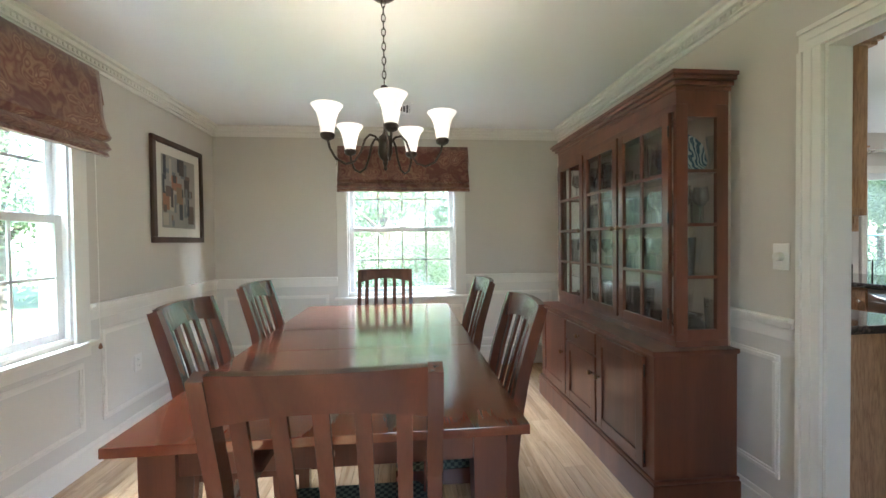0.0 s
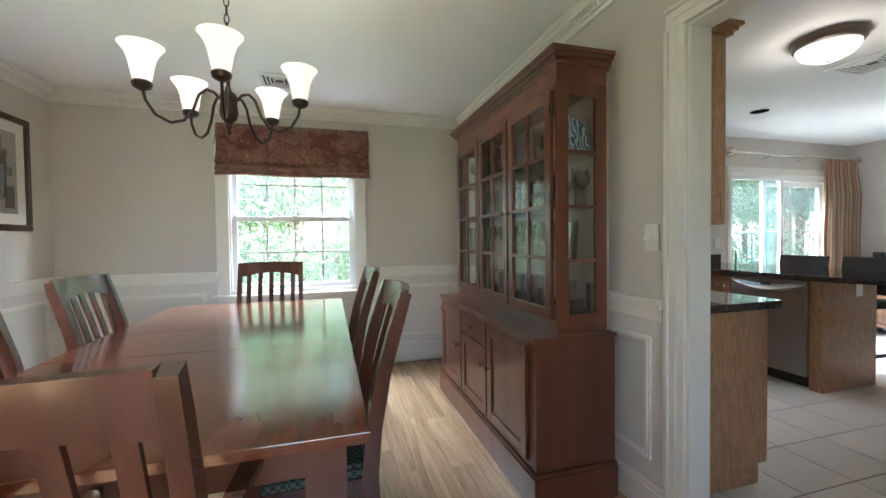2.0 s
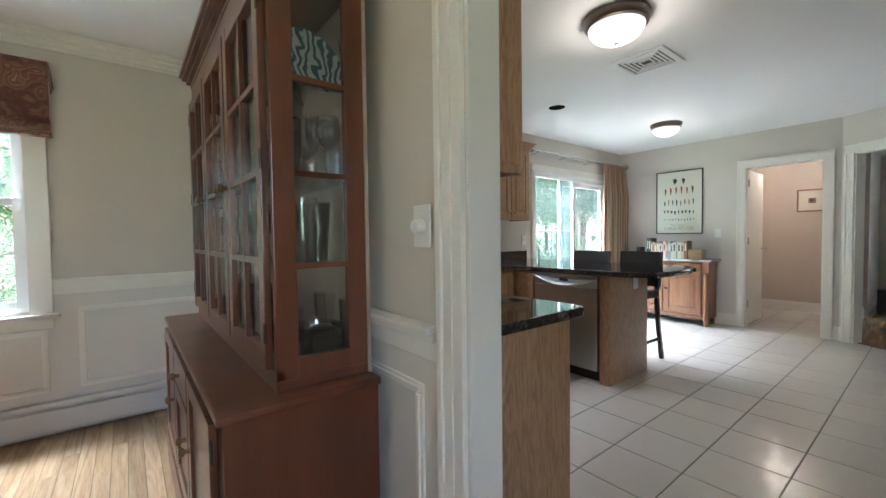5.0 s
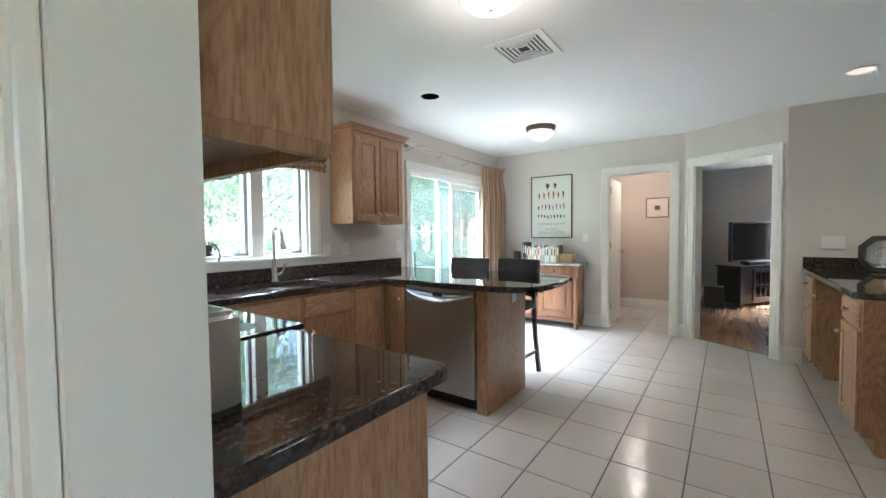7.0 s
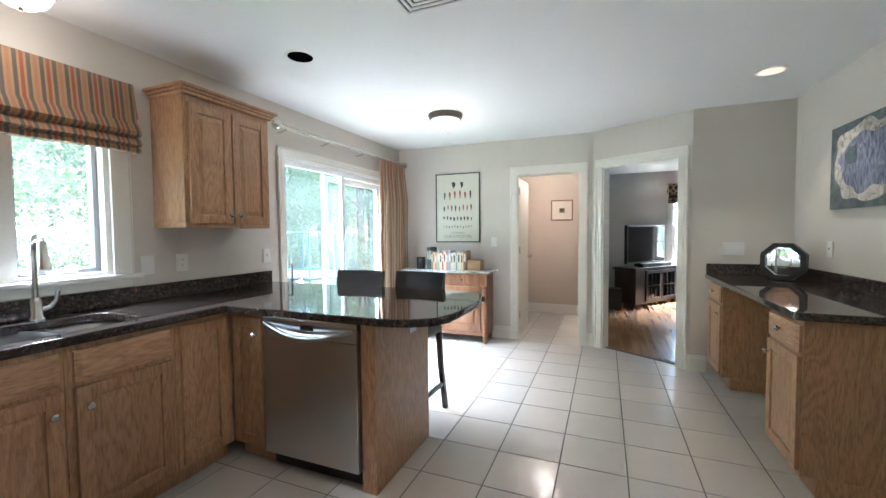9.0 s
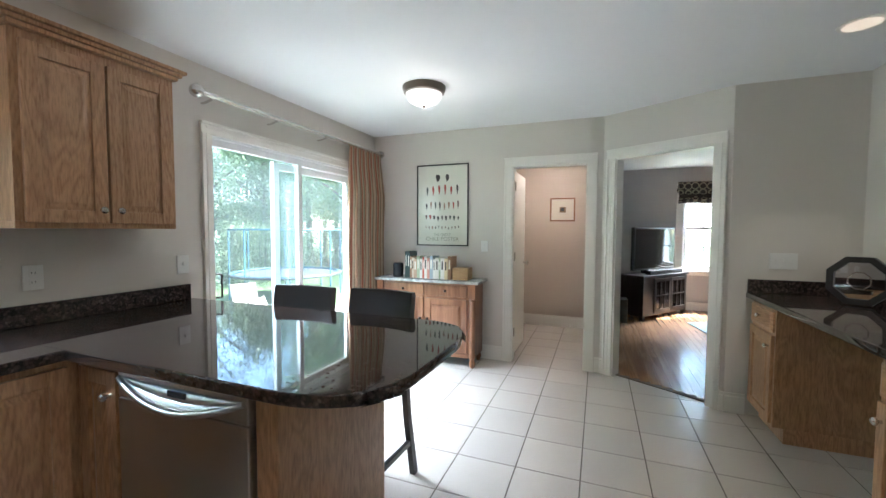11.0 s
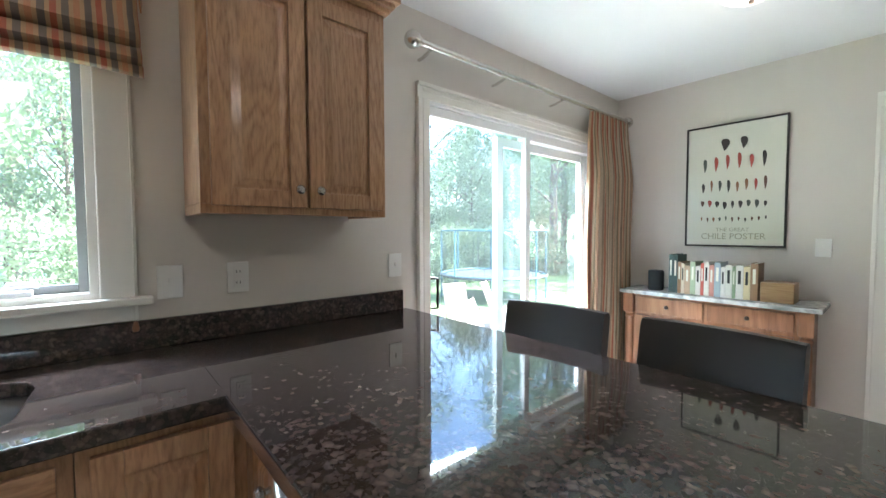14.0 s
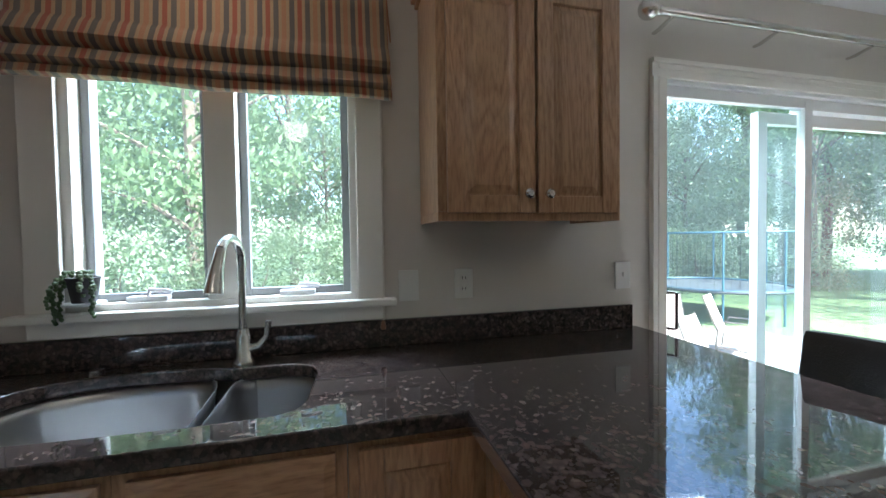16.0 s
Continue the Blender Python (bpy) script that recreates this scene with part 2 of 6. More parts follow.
    oi = n.new("ShaderNodeObjectInfo")
    sp = tex(m, "Noise", v, Scale=260.0, Detail=2.0)
    bl = tex(m, "Noise", v, Scale=9.0, Detail=3.0)
    c = ramp(m, sp.outputs["Fac"], [(0.35, (0.50, 0.455, 0.41)), (0.55, (0.615, 0.575, 0.525)), (0.75, (0.66, 0.62, 0.575))])
    c = mix(m, ramp(m, bl.outputs["Fac"], [(0.3, (0, 0, 0)), (0.8, (0.25, 0.25, 0.25))]), c, (0.56, 0.50, 0.44))
    setc(m, mix(m, 1.0, c, ramp(m, oi.outputs["Random"], [(0, (0.95, 0.95, 0.95)), (1, (1.03, 1.02, 1.01))]), "MULTIPLY"))
    setc(m, ramp(m, bl.outputs["Fac"], [(0.3, (0.15, 0.15, 0.15)), (0.7, (0.27, 0.27, 0.27))]), "Roughness")
    return m


TILE = tile_material()
GROUT = paint("dark_grout", (0.12, 0.10, 0.085), 0.8, 0.1)
SUBFLOOR = paint("dark_floor_gap", (0.10, 0.06, 0.035), 0.7)


def paisley():
    m = mat("paisley_fabric", (0.22, 0.07, 0.05), 0.85, Sheen_Weight=0.3)
    v = coords(m)
    warp = tex(m, "Noise", v, Scale=6.0, Detail=2.0)
    curl = tex(m, "Voronoi", mix(m, 0.35, v, warp.outputs["Color"]), Scale=9.5)
    veins = tex(m, "Voronoi", mix(m, 0.25, v, warp.outputs["Color"]), Scale=34.0)
    a = ramp(m, curl.outputs["Distance"], [(0.10, (0.34, 0.21, 0.14)), (0.22, (0.16, 0.045, 0.034)), (0.32, (0.31, 0.175, 0.11)), (0.42, (0.17, 0.05, 0.036)), (0.55, (0.25, 0.13, 0.085)), (0.7, (0.14, 0.042, 0.032))])
    c = mix(m, ramp(m, veins.outputs["Distance"], [(0.25, (0.35, 0.35, 0.35)), (0.5, (0, 0, 0))]), a, (0.215, 0.11, 0.075))
    setc(m, c)
    bump(m, tex(m, "Noise", v, Scale=500.0).outputs["Fac"], 0.3, 0.001)
    return m


PAISLEY = paisley()


def stripes(name, period, stops, axis=0, cross=None):
    m = mat(name, (0.4, 0.2, 0.1), 0.8, Sheen_Weight=0.2)
    n, l, b = nodes(m)
    uv = n.new("ShaderNodeUVMap")
    uv.uv_map = "UVMap"
    sx = n.new("ShaderNodeSeparateXYZ")
    l.new(uv.outputs[0], sx.inputs[0])
    d = n.new("ShaderNodeMath")
    d.operation = "DIVIDE"
    d.inputs[1].default_value = period
    l.new(sx.outputs[axis], d.inputs[0])
    fr = n.new("ShaderNodeMath")
    fr.operation = "FRACT"
    l.new(d.outputs[0], fr.inputs[0])
    c = ramp(m, fr.outputs[0], stops, "CONSTANT")
    setc(m, mix(m, tex(m, "Noise", coords(m), Scale=400.0).outputs["Fac"], c, mix(m, 0.6, c, (0.1, 0.06, 0.04))))
    return m


RED, GREY, TAN, PINKC = (0.40, 0.085, 0.035), (0.13, 0.115, 0.10), (0.47, 0.30, 0.16), (0.50, 0.22, 0.10)
STRIPE = stripes("striped_shade_fabric", 0.098, [(0.0, RED), (0.14, TAN), (0.24, GREY), (0.40, TAN), (0.50, PINKC), (0.64, TAN), (0.74, (0.11, 0.10, 0.09)), (0.90, TAN)])
CURT = stripes("striped_curtain_fabric", 0.125, [(0.0, (0.47, 0.29, 0.17)), (0.18, (0.36, 0.09, 0.045)), (0.30, (0.55, 0.45, 0.32)), (0.44, (0.26, 0.19, 0.12)), (0.56, (0.50, 0.30, 0.17)), (0.72, (0.38, 0.11, 0.055)), (0.84, (0.50, 0.40, 0.27)), (0.93, (0.20, 0.17, 0.10))])
SEATF = mat("dark_green_woven_seat", (0.03, 0.04, 0.03), 0.85)
setc(SEATF, ramp(SEATF, tex(SEATF, "Checker", coords(SEATF), Scale=70.0).outputs["Fac"], [(0.0, (0.016, 0.022, 0.02)), (1.0, (0.10, 0.12, 0.085))]))
DOTF = mat("dark_patterned_valance", (0.05, 0.035, 0.03), 0.85)
setc(DOTF, ramp(DOTF, tex(DOTF, "Voronoi", coords(DOTF), Scale=9.0, Randomness=0.15).outputs["Distance"], [(0.38, (0.035, 0.022, 0.02)), (0.42, (0.33, 0.28, 0.20)), (0.5, (0.33, 0.28, 0.20)), (0.56, (0.035, 0.022, 0.02))]))
RUG = mat("grey_blue_rug", (0.18, 0.24, 0.27), 0.95)
setc(RUG, ramp(RUG, tex(RUG, "Noise", coords(RUG), Scale=60.0, Detail=4.0).outputs["Fac"], [(0.3, (0.13, 0.18, 0.21)), (0.7, (0.25, 0.31, 0.34))]))
PAPER = paint("off_white_paper", (0.70, 0.68, 0.58), 0.7, 0.02, 0.02)
MAT_BOARD = paint("cream_mat_board", (0.66, 0.62, 0.54), 0.8, 0.02, 0.02)
BARK = paint("tree_bark", (0.10, 0.075, 0.055), 0.9, 0.3, 0.6)
POT = mat("dark_clay_pot", (0.03, 0.028, 0.027), 0.6)


def leaf_material(name, a, c):
    m = mat(name, a, 0.45)
    n, l, b = nodes(m)
    g = n.new("ShaderNodeNewGeometry")
    col = ramp(m, g.outputs["Random Per Island"], [(0.0, a), (1.0, c)])
    setc(m, col)
    tl, mx = n.new("ShaderNodeBsdfTranslucent"), n.new("ShaderNodeMixShader")
    l.new(col, tl.inputs[0])
    mx.inputs[0].default_value = 0.45
    l.new(b.outputs[0], mx.inputs[1]), l.new(tl.outputs[0], mx.inputs[2])
    l.new(mx.outputs[0], n["Material Output"].inputs[0])
    return m


LEAF = leaf_material("tree_leaves", (0.11, 0.17, 0.075), (0.20, 0.27, 0.13))
LEAF2 = leaf_material("pale_shrub_leaves", (0.13, 0.18, 0.10), (0.22, 0.27, 0.165))
SUCC = leaf_material("succulent_leaves", (0.07, 0.12, 0.05), (0.13, 0.19, 0.09))
GRASS = mat("lawn_grass", (0.06, 0.12, 0.03), 0.9)
setc(GRASS, ramp(GRASS, tex(GRASS, "Noise", coords(GRASS), Scale=6.0, Detail=8.0).outputs["Fac"], [(0.3, (0.045, 0.085, 0.022)), (0.7, (0.10, 0.15, 0.05))]))


# ---------------------------------------------------------------- building helpers
ORG = {}


def thing(name, base, label, category, group="", kind=""):
    ob = new(name)
    ob.empty_display_size = 0.1
    ob.location = base
    ORG[ob.name] = Vector(base)
    return tagged(ob, label, category, group, kind)


def finish(name, bm, material, smooth=False):
    me = bpy.data.meshes.new(name)
    bm.normal_update()
    bm.to_mesh(me)
    bm.free()
    me.materials.append(material)
    if smooth:
        me.shade_smooth()
        me.set_sharp_from_angle(angle=radians(40))
    return me


def part(name, bm, material, parent=None, label="", smooth=False):
    """Links a bmesh in world coordinates as one mesh under a thing or a part."""
    ob = new(name, finish(name, bm, material, smooth))
    if parent is not None:
        ob.parent = parent
        if parent.name in ORG:
            ob.location = -ORG[parent.name]
    if label:
        ob["label"] = label
    return ob


def solo(name, bm, material, label="", category="", group="", kind="", smooth=False):
    return tagged(part(name, bm, material, None, "", smooth), label, category, group, kind)


def bx(bm, x0, x1, y0, y1, z0, z1, bevel=0.0, m=None):
    x0, x1, y0, y1, z0, z1 = min(x0, x1), max(x0, x1), min(y0, y1), max(y0, y1), min(z0, z1), max(z0, z1)
    vs = [bm.verts.new((x, y, z)) for x in (x0, x1) for y in (y0, y1) for z in (z0, z1)]
    fs = [bm.faces.new([vs[i] for i in f]) for f in ((0, 1, 3, 2), (4, 6, 7, 5), (0, 4, 5, 1), (2, 3, 7, 6), (0, 2, 6, 4), (1, 5, 7, 3))]
    if bevel:
        es = list({e for f in fs for e in f.edges})
        r = bmesh.ops.bevel(bm, geom=es, offset=bevel, segments=2, profile=0.6, affect="EDGES")
        vs = list({v for f in r["faces"] for v in f.verts} | {v for v in vs if v.is_valid})
    if m is not None:
        bmesh.ops.transform(bm, matrix=m, verts=vs)
    return bm


def B(*a, **k):
    return bx(bmesh.new(), *a, **k)


def frustum(bm, a0, a1, b0, b1, c0, c1, inset, m):
    """A raised field: wide at depth c0, narrower at c1, in the plane a, b."""
    lo = [bm.verts.new(m @ Vector(p)) for p in ((a0, b0, c0), (a1, b0, c0), (a1, b1, c0), (a0, b1, c0))]
    i = inset
    hi = [bm.verts.new(m @ Vector(p)) for p in ((a0 + i, b0 + i, c1), (a1 - i, b0 + i, c1), (a1 - i, b1 - i, c1), (a0 + i, b1 - i, c1))]
    bm.faces.new(hi)
    for k in range(4):
        bm.faces.new((lo[k], lo[(k + 1) % 4], hi[(k + 1) % 4], hi[k]))


def facing(origin, u, n):
    """Maps (along, up, out) to the world for a front whose run is u and whose outside is n."""
    u, n = Vector(u), Vector(n)
    return Matrix(((u.x, 0, n.x, origin[0]), (u.y, 0, n.y, origin[1]), (0, 1, 0, origin[2]), (0, 0, 0, 1)))


def fbx(bm, m, a0, a1, b0, b1, c0, c1, bevel=0.0):
    return bx(bm, a0, a1, b0, b1, c0, c1, bevel, m)


def lathe(profile, at, seg=20, bm=None, m=None):
    """A turned shape: profile of (radius, height)."""
    bm = bm or bmesh.new()
    rings = []
    for r, z in profile:
        ring = []
        for k in range(seg):
            a = 2 * math.pi * k / seg
            p = Vector((max(r, 0.0004) * math.cos(a), max(r, 0.0004) * math.sin(a), z))
            ring.append(bm.verts.new((m @ p if m else p) + Vector(at)))
        rings.append(ring)
    for p, q in zip(rings, rings[1:]):
        for k in range(seg):
            bm.faces.new((p[k], p[(k + 1) % seg], q[(k + 1) % seg], q[k]))
    bm.faces.new(rings[0][::-1]), bm.faces.new(rings[-1])
    return bm


def sweep(pts, w, d, side, bm=None):
    """A bar of section w (along side) by d along a line of points; w and d may be lists."""
    bm = bm or bmesh.new()
    pts, side = [Vector(p) for p in pts], Vector(side).normalized()
    rings = []
    for i, p in enumerate(pts):
        t = (pts[min(i + 1, len(pts) - 1)] - pts[max(i - 1, 0)]).normalized()
        o = t.cross(side).normalized()
        ww, dd = (w[i] if isinstance(w, list) else w) / 2, (d[i] if isinstance(d, list) else d) / 2
        rings.append([bm.verts.new(p + side * a * ww + o * c * dd) for a, c in ((-1, -1), (1, -1), (1, 1), (-1, 1))])
    for p, q in zip(rings, rings[1:]):
        for k in range(4):
            bm.faces.new((p[k], p[(k + 1) % 4], q[(k + 1) % 4], q[k]))
    bm.faces.new(rings[0][::-1]), bm.faces.new(rings[-1])
    return bm


def tube(pts, r, seg=10, bm=None):
    bm = bm or bmesh.new()
    pts = [Vector(p) for p in pts]
    rings, up = [], None
    for i, p in enumerate(pts):
        t = (pts[min(i + 1, len(pts) - 1)] - pts[max(i - 1, 0)]).normalized()
        if up is None:
            up = t.orthogonal().normalized()
        up = (up - t * up.dot(t)).normalized()
        o = t.cross(up)
        rr = r[i] if isinstance(r, list) else r
        rings.append([bm.verts.new(p + (up * math.cos(2 * math.pi * k / seg) + o * math.sin(2 * math.pi * k / seg)) * rr) for k in range(seg)])
    for p, q in zip(rings, rings[1:]):
        for k in range(seg):
            bm.faces.new((p[k], p[(k + 1) % seg], q[(k + 1) % seg], q[k]))
    bm.faces.new(rings[0][::-1]), bm.faces.new(rings[-1])
    return bm


def prism(outline, z0, z1, bm=None):
    bm = bm or bmesh.new()
    lo, hi = [bm.verts.new((x, y, z0)) for x, y in outline], [bm.verts.new((x, y, z1)) for x, y in outline]
    bm.faces.new(lo[::-1]), bm.faces.new(hi)
    for k in range(len(lo)):
        j = (k + 1) % len(lo)
        bm.faces.new((lo[k], lo[j], hi[j], hi[k]))
    return bm


def rounded(pts, n=6):
    """An outline from corners (x, y, radius)."""
    out = []
    for i, (x, y, r) in enumerate(pts):
        p, a, c = Vector((x, y)), Vector(pts[i - 1][:2]), Vector(pts[(i + 1) % len(pts)][:2])
        if r <= 0:
            out.append((x, y))
            continue
        p0, p1 = p + (a - p).normalized() * r, p + (c - p).normalized() * r
        for k in range(n + 1):
            s = k / n
            q = p0 * (1 - s) ** 2 + p * 2 * s * (1 - s) * 0.83 + p1 * s ** 2 + (p0 + p1) * s * (1 - s) * 0.17
            out.append((q.x, q.y))
    return out


def slab(name, outline, holes, z0, z1, bevel, material, parent=None, label=""):
    """A worktop with rounded edges and cut-outs, from a filled curve."""
    cu = bpy.data.curves.new(name, "CURVE")
    cu.dimensions, cu.fill_mode, cu.bevel_resolution = "2D", "BOTH", 2
    cu.extrude, cu.bevel_depth = (z1 - z0) / 2 - bevel, bevel
    for line in (outline, *holes):
        sp = cu.splines.new("POLY")
        sp.points.add(len(line) - 1)
        sp.use_cyclic_u = True
        for q, (x, y) in zip(sp.points, line):
            q.co = (x, y, 0, 1)
    tmp = bpy.data.objects.new(name, cu)
    scene.collection.objects.link(tmp)
    me = bpy.data.meshes.new_from_object(tmp.evaluated_get(bpy.context.evaluated_depsgraph_get()))
    bpy.data.objects.remove(tmp)
    bm = bmesh.new()
    bm.from_mesh(me)
    bmesh.ops.translate(bm, verts=bm.verts, vec=(0, 0, (z0 + z1) / 2))
    return part(name, bm, material, parent, label)

# ---------------------------------------------------------------- structure
DW, DE, DN, DS, DC = -1.82, 1.695, 4.12, -1.4, 2.48       # dining room
KW, KE, KN, KS, KC = 1.80, 7.17, 3.85, -0.27, 2.44       # kitchen
JX, JY, BY = 6.64, 0.49, 1.37                            # jog and bend of the slanted wall
U = Vector((KE - JX, BY - JY, 0))
ULEN = U.length
U.normalize()
UN = Vector((-U.y, U.x, 0))                               # towards the kitchen


def wall(name, m, a0, a1, z0, z1, thick, openings, material):
    """A wall in the frame m (along, up, out); it lies behind out = 0."""
    bm = bmesh.new()
    openings = [(o[0], o[1], z0 if o[2] <= 0 else o[2], o[3]) for o in openings]
    cuts = sorted({a0, a1, *[o[0] for o in openings], *[o[1] for o in openings]})
    for p, q in zip(cuts, cuts[1:]):
        zs = [z0]
        for o in sorted((o for o in openings if o[0] <= p and o[1] >= q), key=lambda o: o[2]):
            zs += [o[2], o[3]]
        zs.append(z1)
        for k in range(0, len(zs), 2):
            if zs[k + 1] - zs[k] > 0.001:
                fbx(bm, m, p, q, zs[k], zs[k + 1], -thick, 0)
    bmesh.ops.recalc_face_normals(bm, faces=bm.faces)
    return solo(name, bm, material, "painted plaster wall", "wall", kind="structure")


M_DN = facing((0, DN, 0), (1, 0, 0), (0, -1, 0))
M_DW = facing((DW, 0, 0), (0, 1, 0), (1, 0, 0))
M_DE = facing((DE, 0, 0), (0, 1, 0), (-1, 0, 0))
M_DS = facing((0, DS, 0), (1, 0, 0), (0, 1, 0))
M_KW = facing((KW, 0, 0), (0, 1, 0), (1, 0, 0))
M_KN = facing((0, KN, 0), (1, 0, 0), (0, -1, 0))
M_KE = facing((KE, 0, 0), (0, 1, 0), (-1, 0, 0))
M_KS = facing((0, KS, 0), (1, 0, 0), (0, 1, 0))
M_JOG = facing((JX, 0, 0), (0, 1, 0), (-1, 0, 0))
M_DI = facing((JX, JY, 0), U, UN)
OPEN = (0.35, 1.385, 0.0, 2.07)
wall("wall_dining_north", M_DN, DW - 0.16, DE, -0.2, DC + 0.1, 0.16, [(-0.53, 0.59, 0.78, 2.12)], DWALL)
wall("wall_dining_west", M_DW, DS, DN, -0.2, DC + 0.1, 0.16, [(1.29, 2.41, 0.78, 2.12)], DWALL)
wall("wall_dining_east", M_DE, DS, DN, -0.2, DC + 0.1, 0.05, [OPEN], DWALL)
# opening added in the unseen south wall to let sun and fill in
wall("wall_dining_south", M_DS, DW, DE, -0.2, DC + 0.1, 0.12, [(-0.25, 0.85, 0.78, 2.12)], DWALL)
wall("wall_kitchen_west", M_KW, KS, DN, -0.2, DC + 0.1, 0.05, [OPEN], KWALL)
wall("wall_kitchen_north", M_KN, KW, KE + 0.12, -0.2, DC + 0.1, 0.16, [(2.82, 3.72, 1.10, 2.10), (5.02, 6.80, 0.0, 2.02)], KWALL)
wall("wall_kitchen_south", M_KS, KW, JX, -0.2, DC + 0.1, 0.12, [], KWALL)
wall("wall_kitchen_jog", M_JOG, KS, JY, -0.2, DC + 0.1, 0.10, [], KWALL)
wall("wall_kitchen_slanted", M_DI, 0, ULEN, -0.2, DC + 0.1, 0.11, [(0.115, 0.905, 0.0, 2.03)], KWALL)
wall("wall_kitchen_east", M_KE, BY, KN, -0.2, DC + 0.1, 0.12, [(1.51, 2.23, 0.0, 2.02)], KWALL)
# hall behind the east door and family room behind the slanted wall
HX, HN, HS = 8.95, 2.75, 1.40
wall("wall_hall_east", facing((HX, 0, 0), (0, 1, 0), (-1, 0, 0)), HS - 0.1, HN, -0.2, 2.54, 0.1, [], HWALL)
wall("wall_hall_north", facing((0, HN, 0), (1, 0, 0), (0, -1, 0)), KE + 0.12, HX, -0.2, 2.54, 0.1, [], HWALL)
wall("wall_hall_south", facing((0, HS, 0), (1, 0, 0), (0, 1, 0)), KE + 0.125, HX, -0.2, 2.54, 0.05, [], HWALL)
FX, FN, FS = 10.95, 1.345, -3.0
wall("wall_family_north", facing((0, FN, 0), (1, 0, 0), (0, -1, 0)), KE + 0.13, FX, -0.2, 2.54, 0.05, [], FWALL)
wall("wall_family_east", facing((FX, 0, 0), (0, 1, 0), (-1, 0, 0)), FS, FN, -0.2, 2.54, 0.16, [(-0.86, 0.06, 0.72, 2.08)], FWALL)
wall("wall_family_south", facing((0, FS, 0), (1, 0, 0), (0, 1, 0)), JX + 0.1, FX, -0.2, 2.54, 0.1, [], FWALL)
wall("wall_family_west", facing((JX + 0.102, 0, 0), (0, 1, 0), (1, 0, 0)), FS, JY - 0.1, -0.2, 2.54, 0.002, [], FWALL)
solo("ceiling_dining", B(DW - 0.1, DE + 0.05, DS - 0.1, DN + 0.1, DC, DC + 0.1), CEIL, "white painted ceiling", "ceiling", kind="structure")
solo("ceiling_kitchen", B(KW - 0.049, KE + 0.06, KS - 0.06, KN + 0.1, KC, KC + 0.1), CEIL, "white painted ceiling", "ceiling", kind="structure")
solo("ceiling_hall", B(KE + 0.062, HX + 0.1, HS - 0.03, HN + 0.1, KC, KC + 0.1), CEIL, "white painted ceiling", "ceiling", kind="structure")
bm = prism([(JX + 0.05, FS), (FX + 0.1, FS), (FX + 0.1, FN + 0.02), (KE + 0.07, FN + 0.02), (JX + 0.05, JY)], KC + 0.002, KC + 0.1)
solo("ceiling_family_room", bm, CEIL, "white painted ceiling", "ceiling", kind="structure")


def along(name, m, spans, profile, material, label, category):
    """Trim that runs along a wall: profile of boxes (up0, up1, out)."""
    for a0, a1 in spans:
        bm = bmesh.new()
        for b0, b1, c in profile:
            fbx(bm, m, a0, a1, b0, b1, 0.0005, c, 0.003 if c > 0.012 else 0)
        bmesh.ops.recalc_face_normals(bm, faces=bm.faces)
        solo(name, bm, material, label, category, kind="structure")


RAIL = [(0.875, 0.93, 0.014), (0.93, 0.955, 0.03), (0.955, 0.972, 0.048)]
CROWN = [(DC - 0.098, DC - 0.075, 0.016), (DC - 0.075, DC - 0.045, 0.034), (DC - 0.045, DC - 0.02, 0.058), (DC - 0.02, DC - 0.001, 0.085)]
BASE = [(0.0, 0.125, 0.016), (0.125, 0.15, 0.010)]
along("chair_rail", M_DN, [(DW, -0.63), (0.69, DE)], RAIL, TRIM, "white moulded chair rail", "chair rail")
along("chair_rail", M_DW, [(DS, 1.19), (2.51, DN)], RAIL, TRIM, "white moulded chair rail", "chair rail")
along("chair_rail", M_DE, [(1.49, DN)], RAIL, TRIM, "white moulded chair rail", "chair rail")
for m, s in ((M_DN, (DW, DE)), (M_DW, (DS, DN)), (M_DE, (DS, DN)), (M_DS, (DW, DE))):
    along("crown_moulding", m, [s], CROWN, TRIM, "white dentil crown moulding", "crown moulding")
# dentils under the crown, each a small block
for m, s0, s1 in ((M_DN, DW, DE), (M_DW, 0.5, DN), (M_DE, 0.3, DN)):
    bm = bmesh.new()
    a = s0 + 0.02
    while a < s1:
        fbx(bm, m, a, a + 0.016, DC - 0.068, DC - 0.05, 0.0345, 0.044)
        a += 0.032
    solo("dentil_trim", bm, TRIM, "row of small white dentil blocks", "trim", kind="stuff")
along("baseboard", M_DW, [(DS, DN)], BASE, TRIM, "white baseboard", "baseboard")
along("baseboard", M_DE, [(1.49, DN - 0.08)], BASE, TRIM, "white baseboard", "baseboard")
along("baseboard", M_KE, [(1.375, 1.42), (2.32, KN)], BASE, TRIM, "white baseboard", "baseboard")
along("baseboard", M_JOG, [(0.36, JY)], BASE, TRIM, "white baseboard", "baseboard")
along("baseboard", M_DI, [(0.0, 0.03), (0.99, ULEN)], BASE, TRIM, "white baseboard", "baseboard")
along("baseboard", facing((HX, 0, 0), (0, 1, 0), (-1, 0, 0)), [(HS, HN)], BASE, TRIM, "white baseboard", "baseboard")
along("baseboard", facing((FX, 0, 0), (0, 1, 0), (-1, 0, 0)), [(FS, FN)], BASE, TRIM, "white baseboard", "baseboard")
along("baseboard", facing((0, FN, 0), (1, 0, 0), (0, -1, 0)), [(KE + 0.14, FX)], BASE, TRIM, "white baseboard", "baseboard")
# white lower wall under the chair rail
for m, spans in ((M_DN, [(DW, -0.63), (0.69, DE)]), (M_DW, [(DS, 1.19), (2.51, DN)]), (M_DE, [(1.49, DN)])):
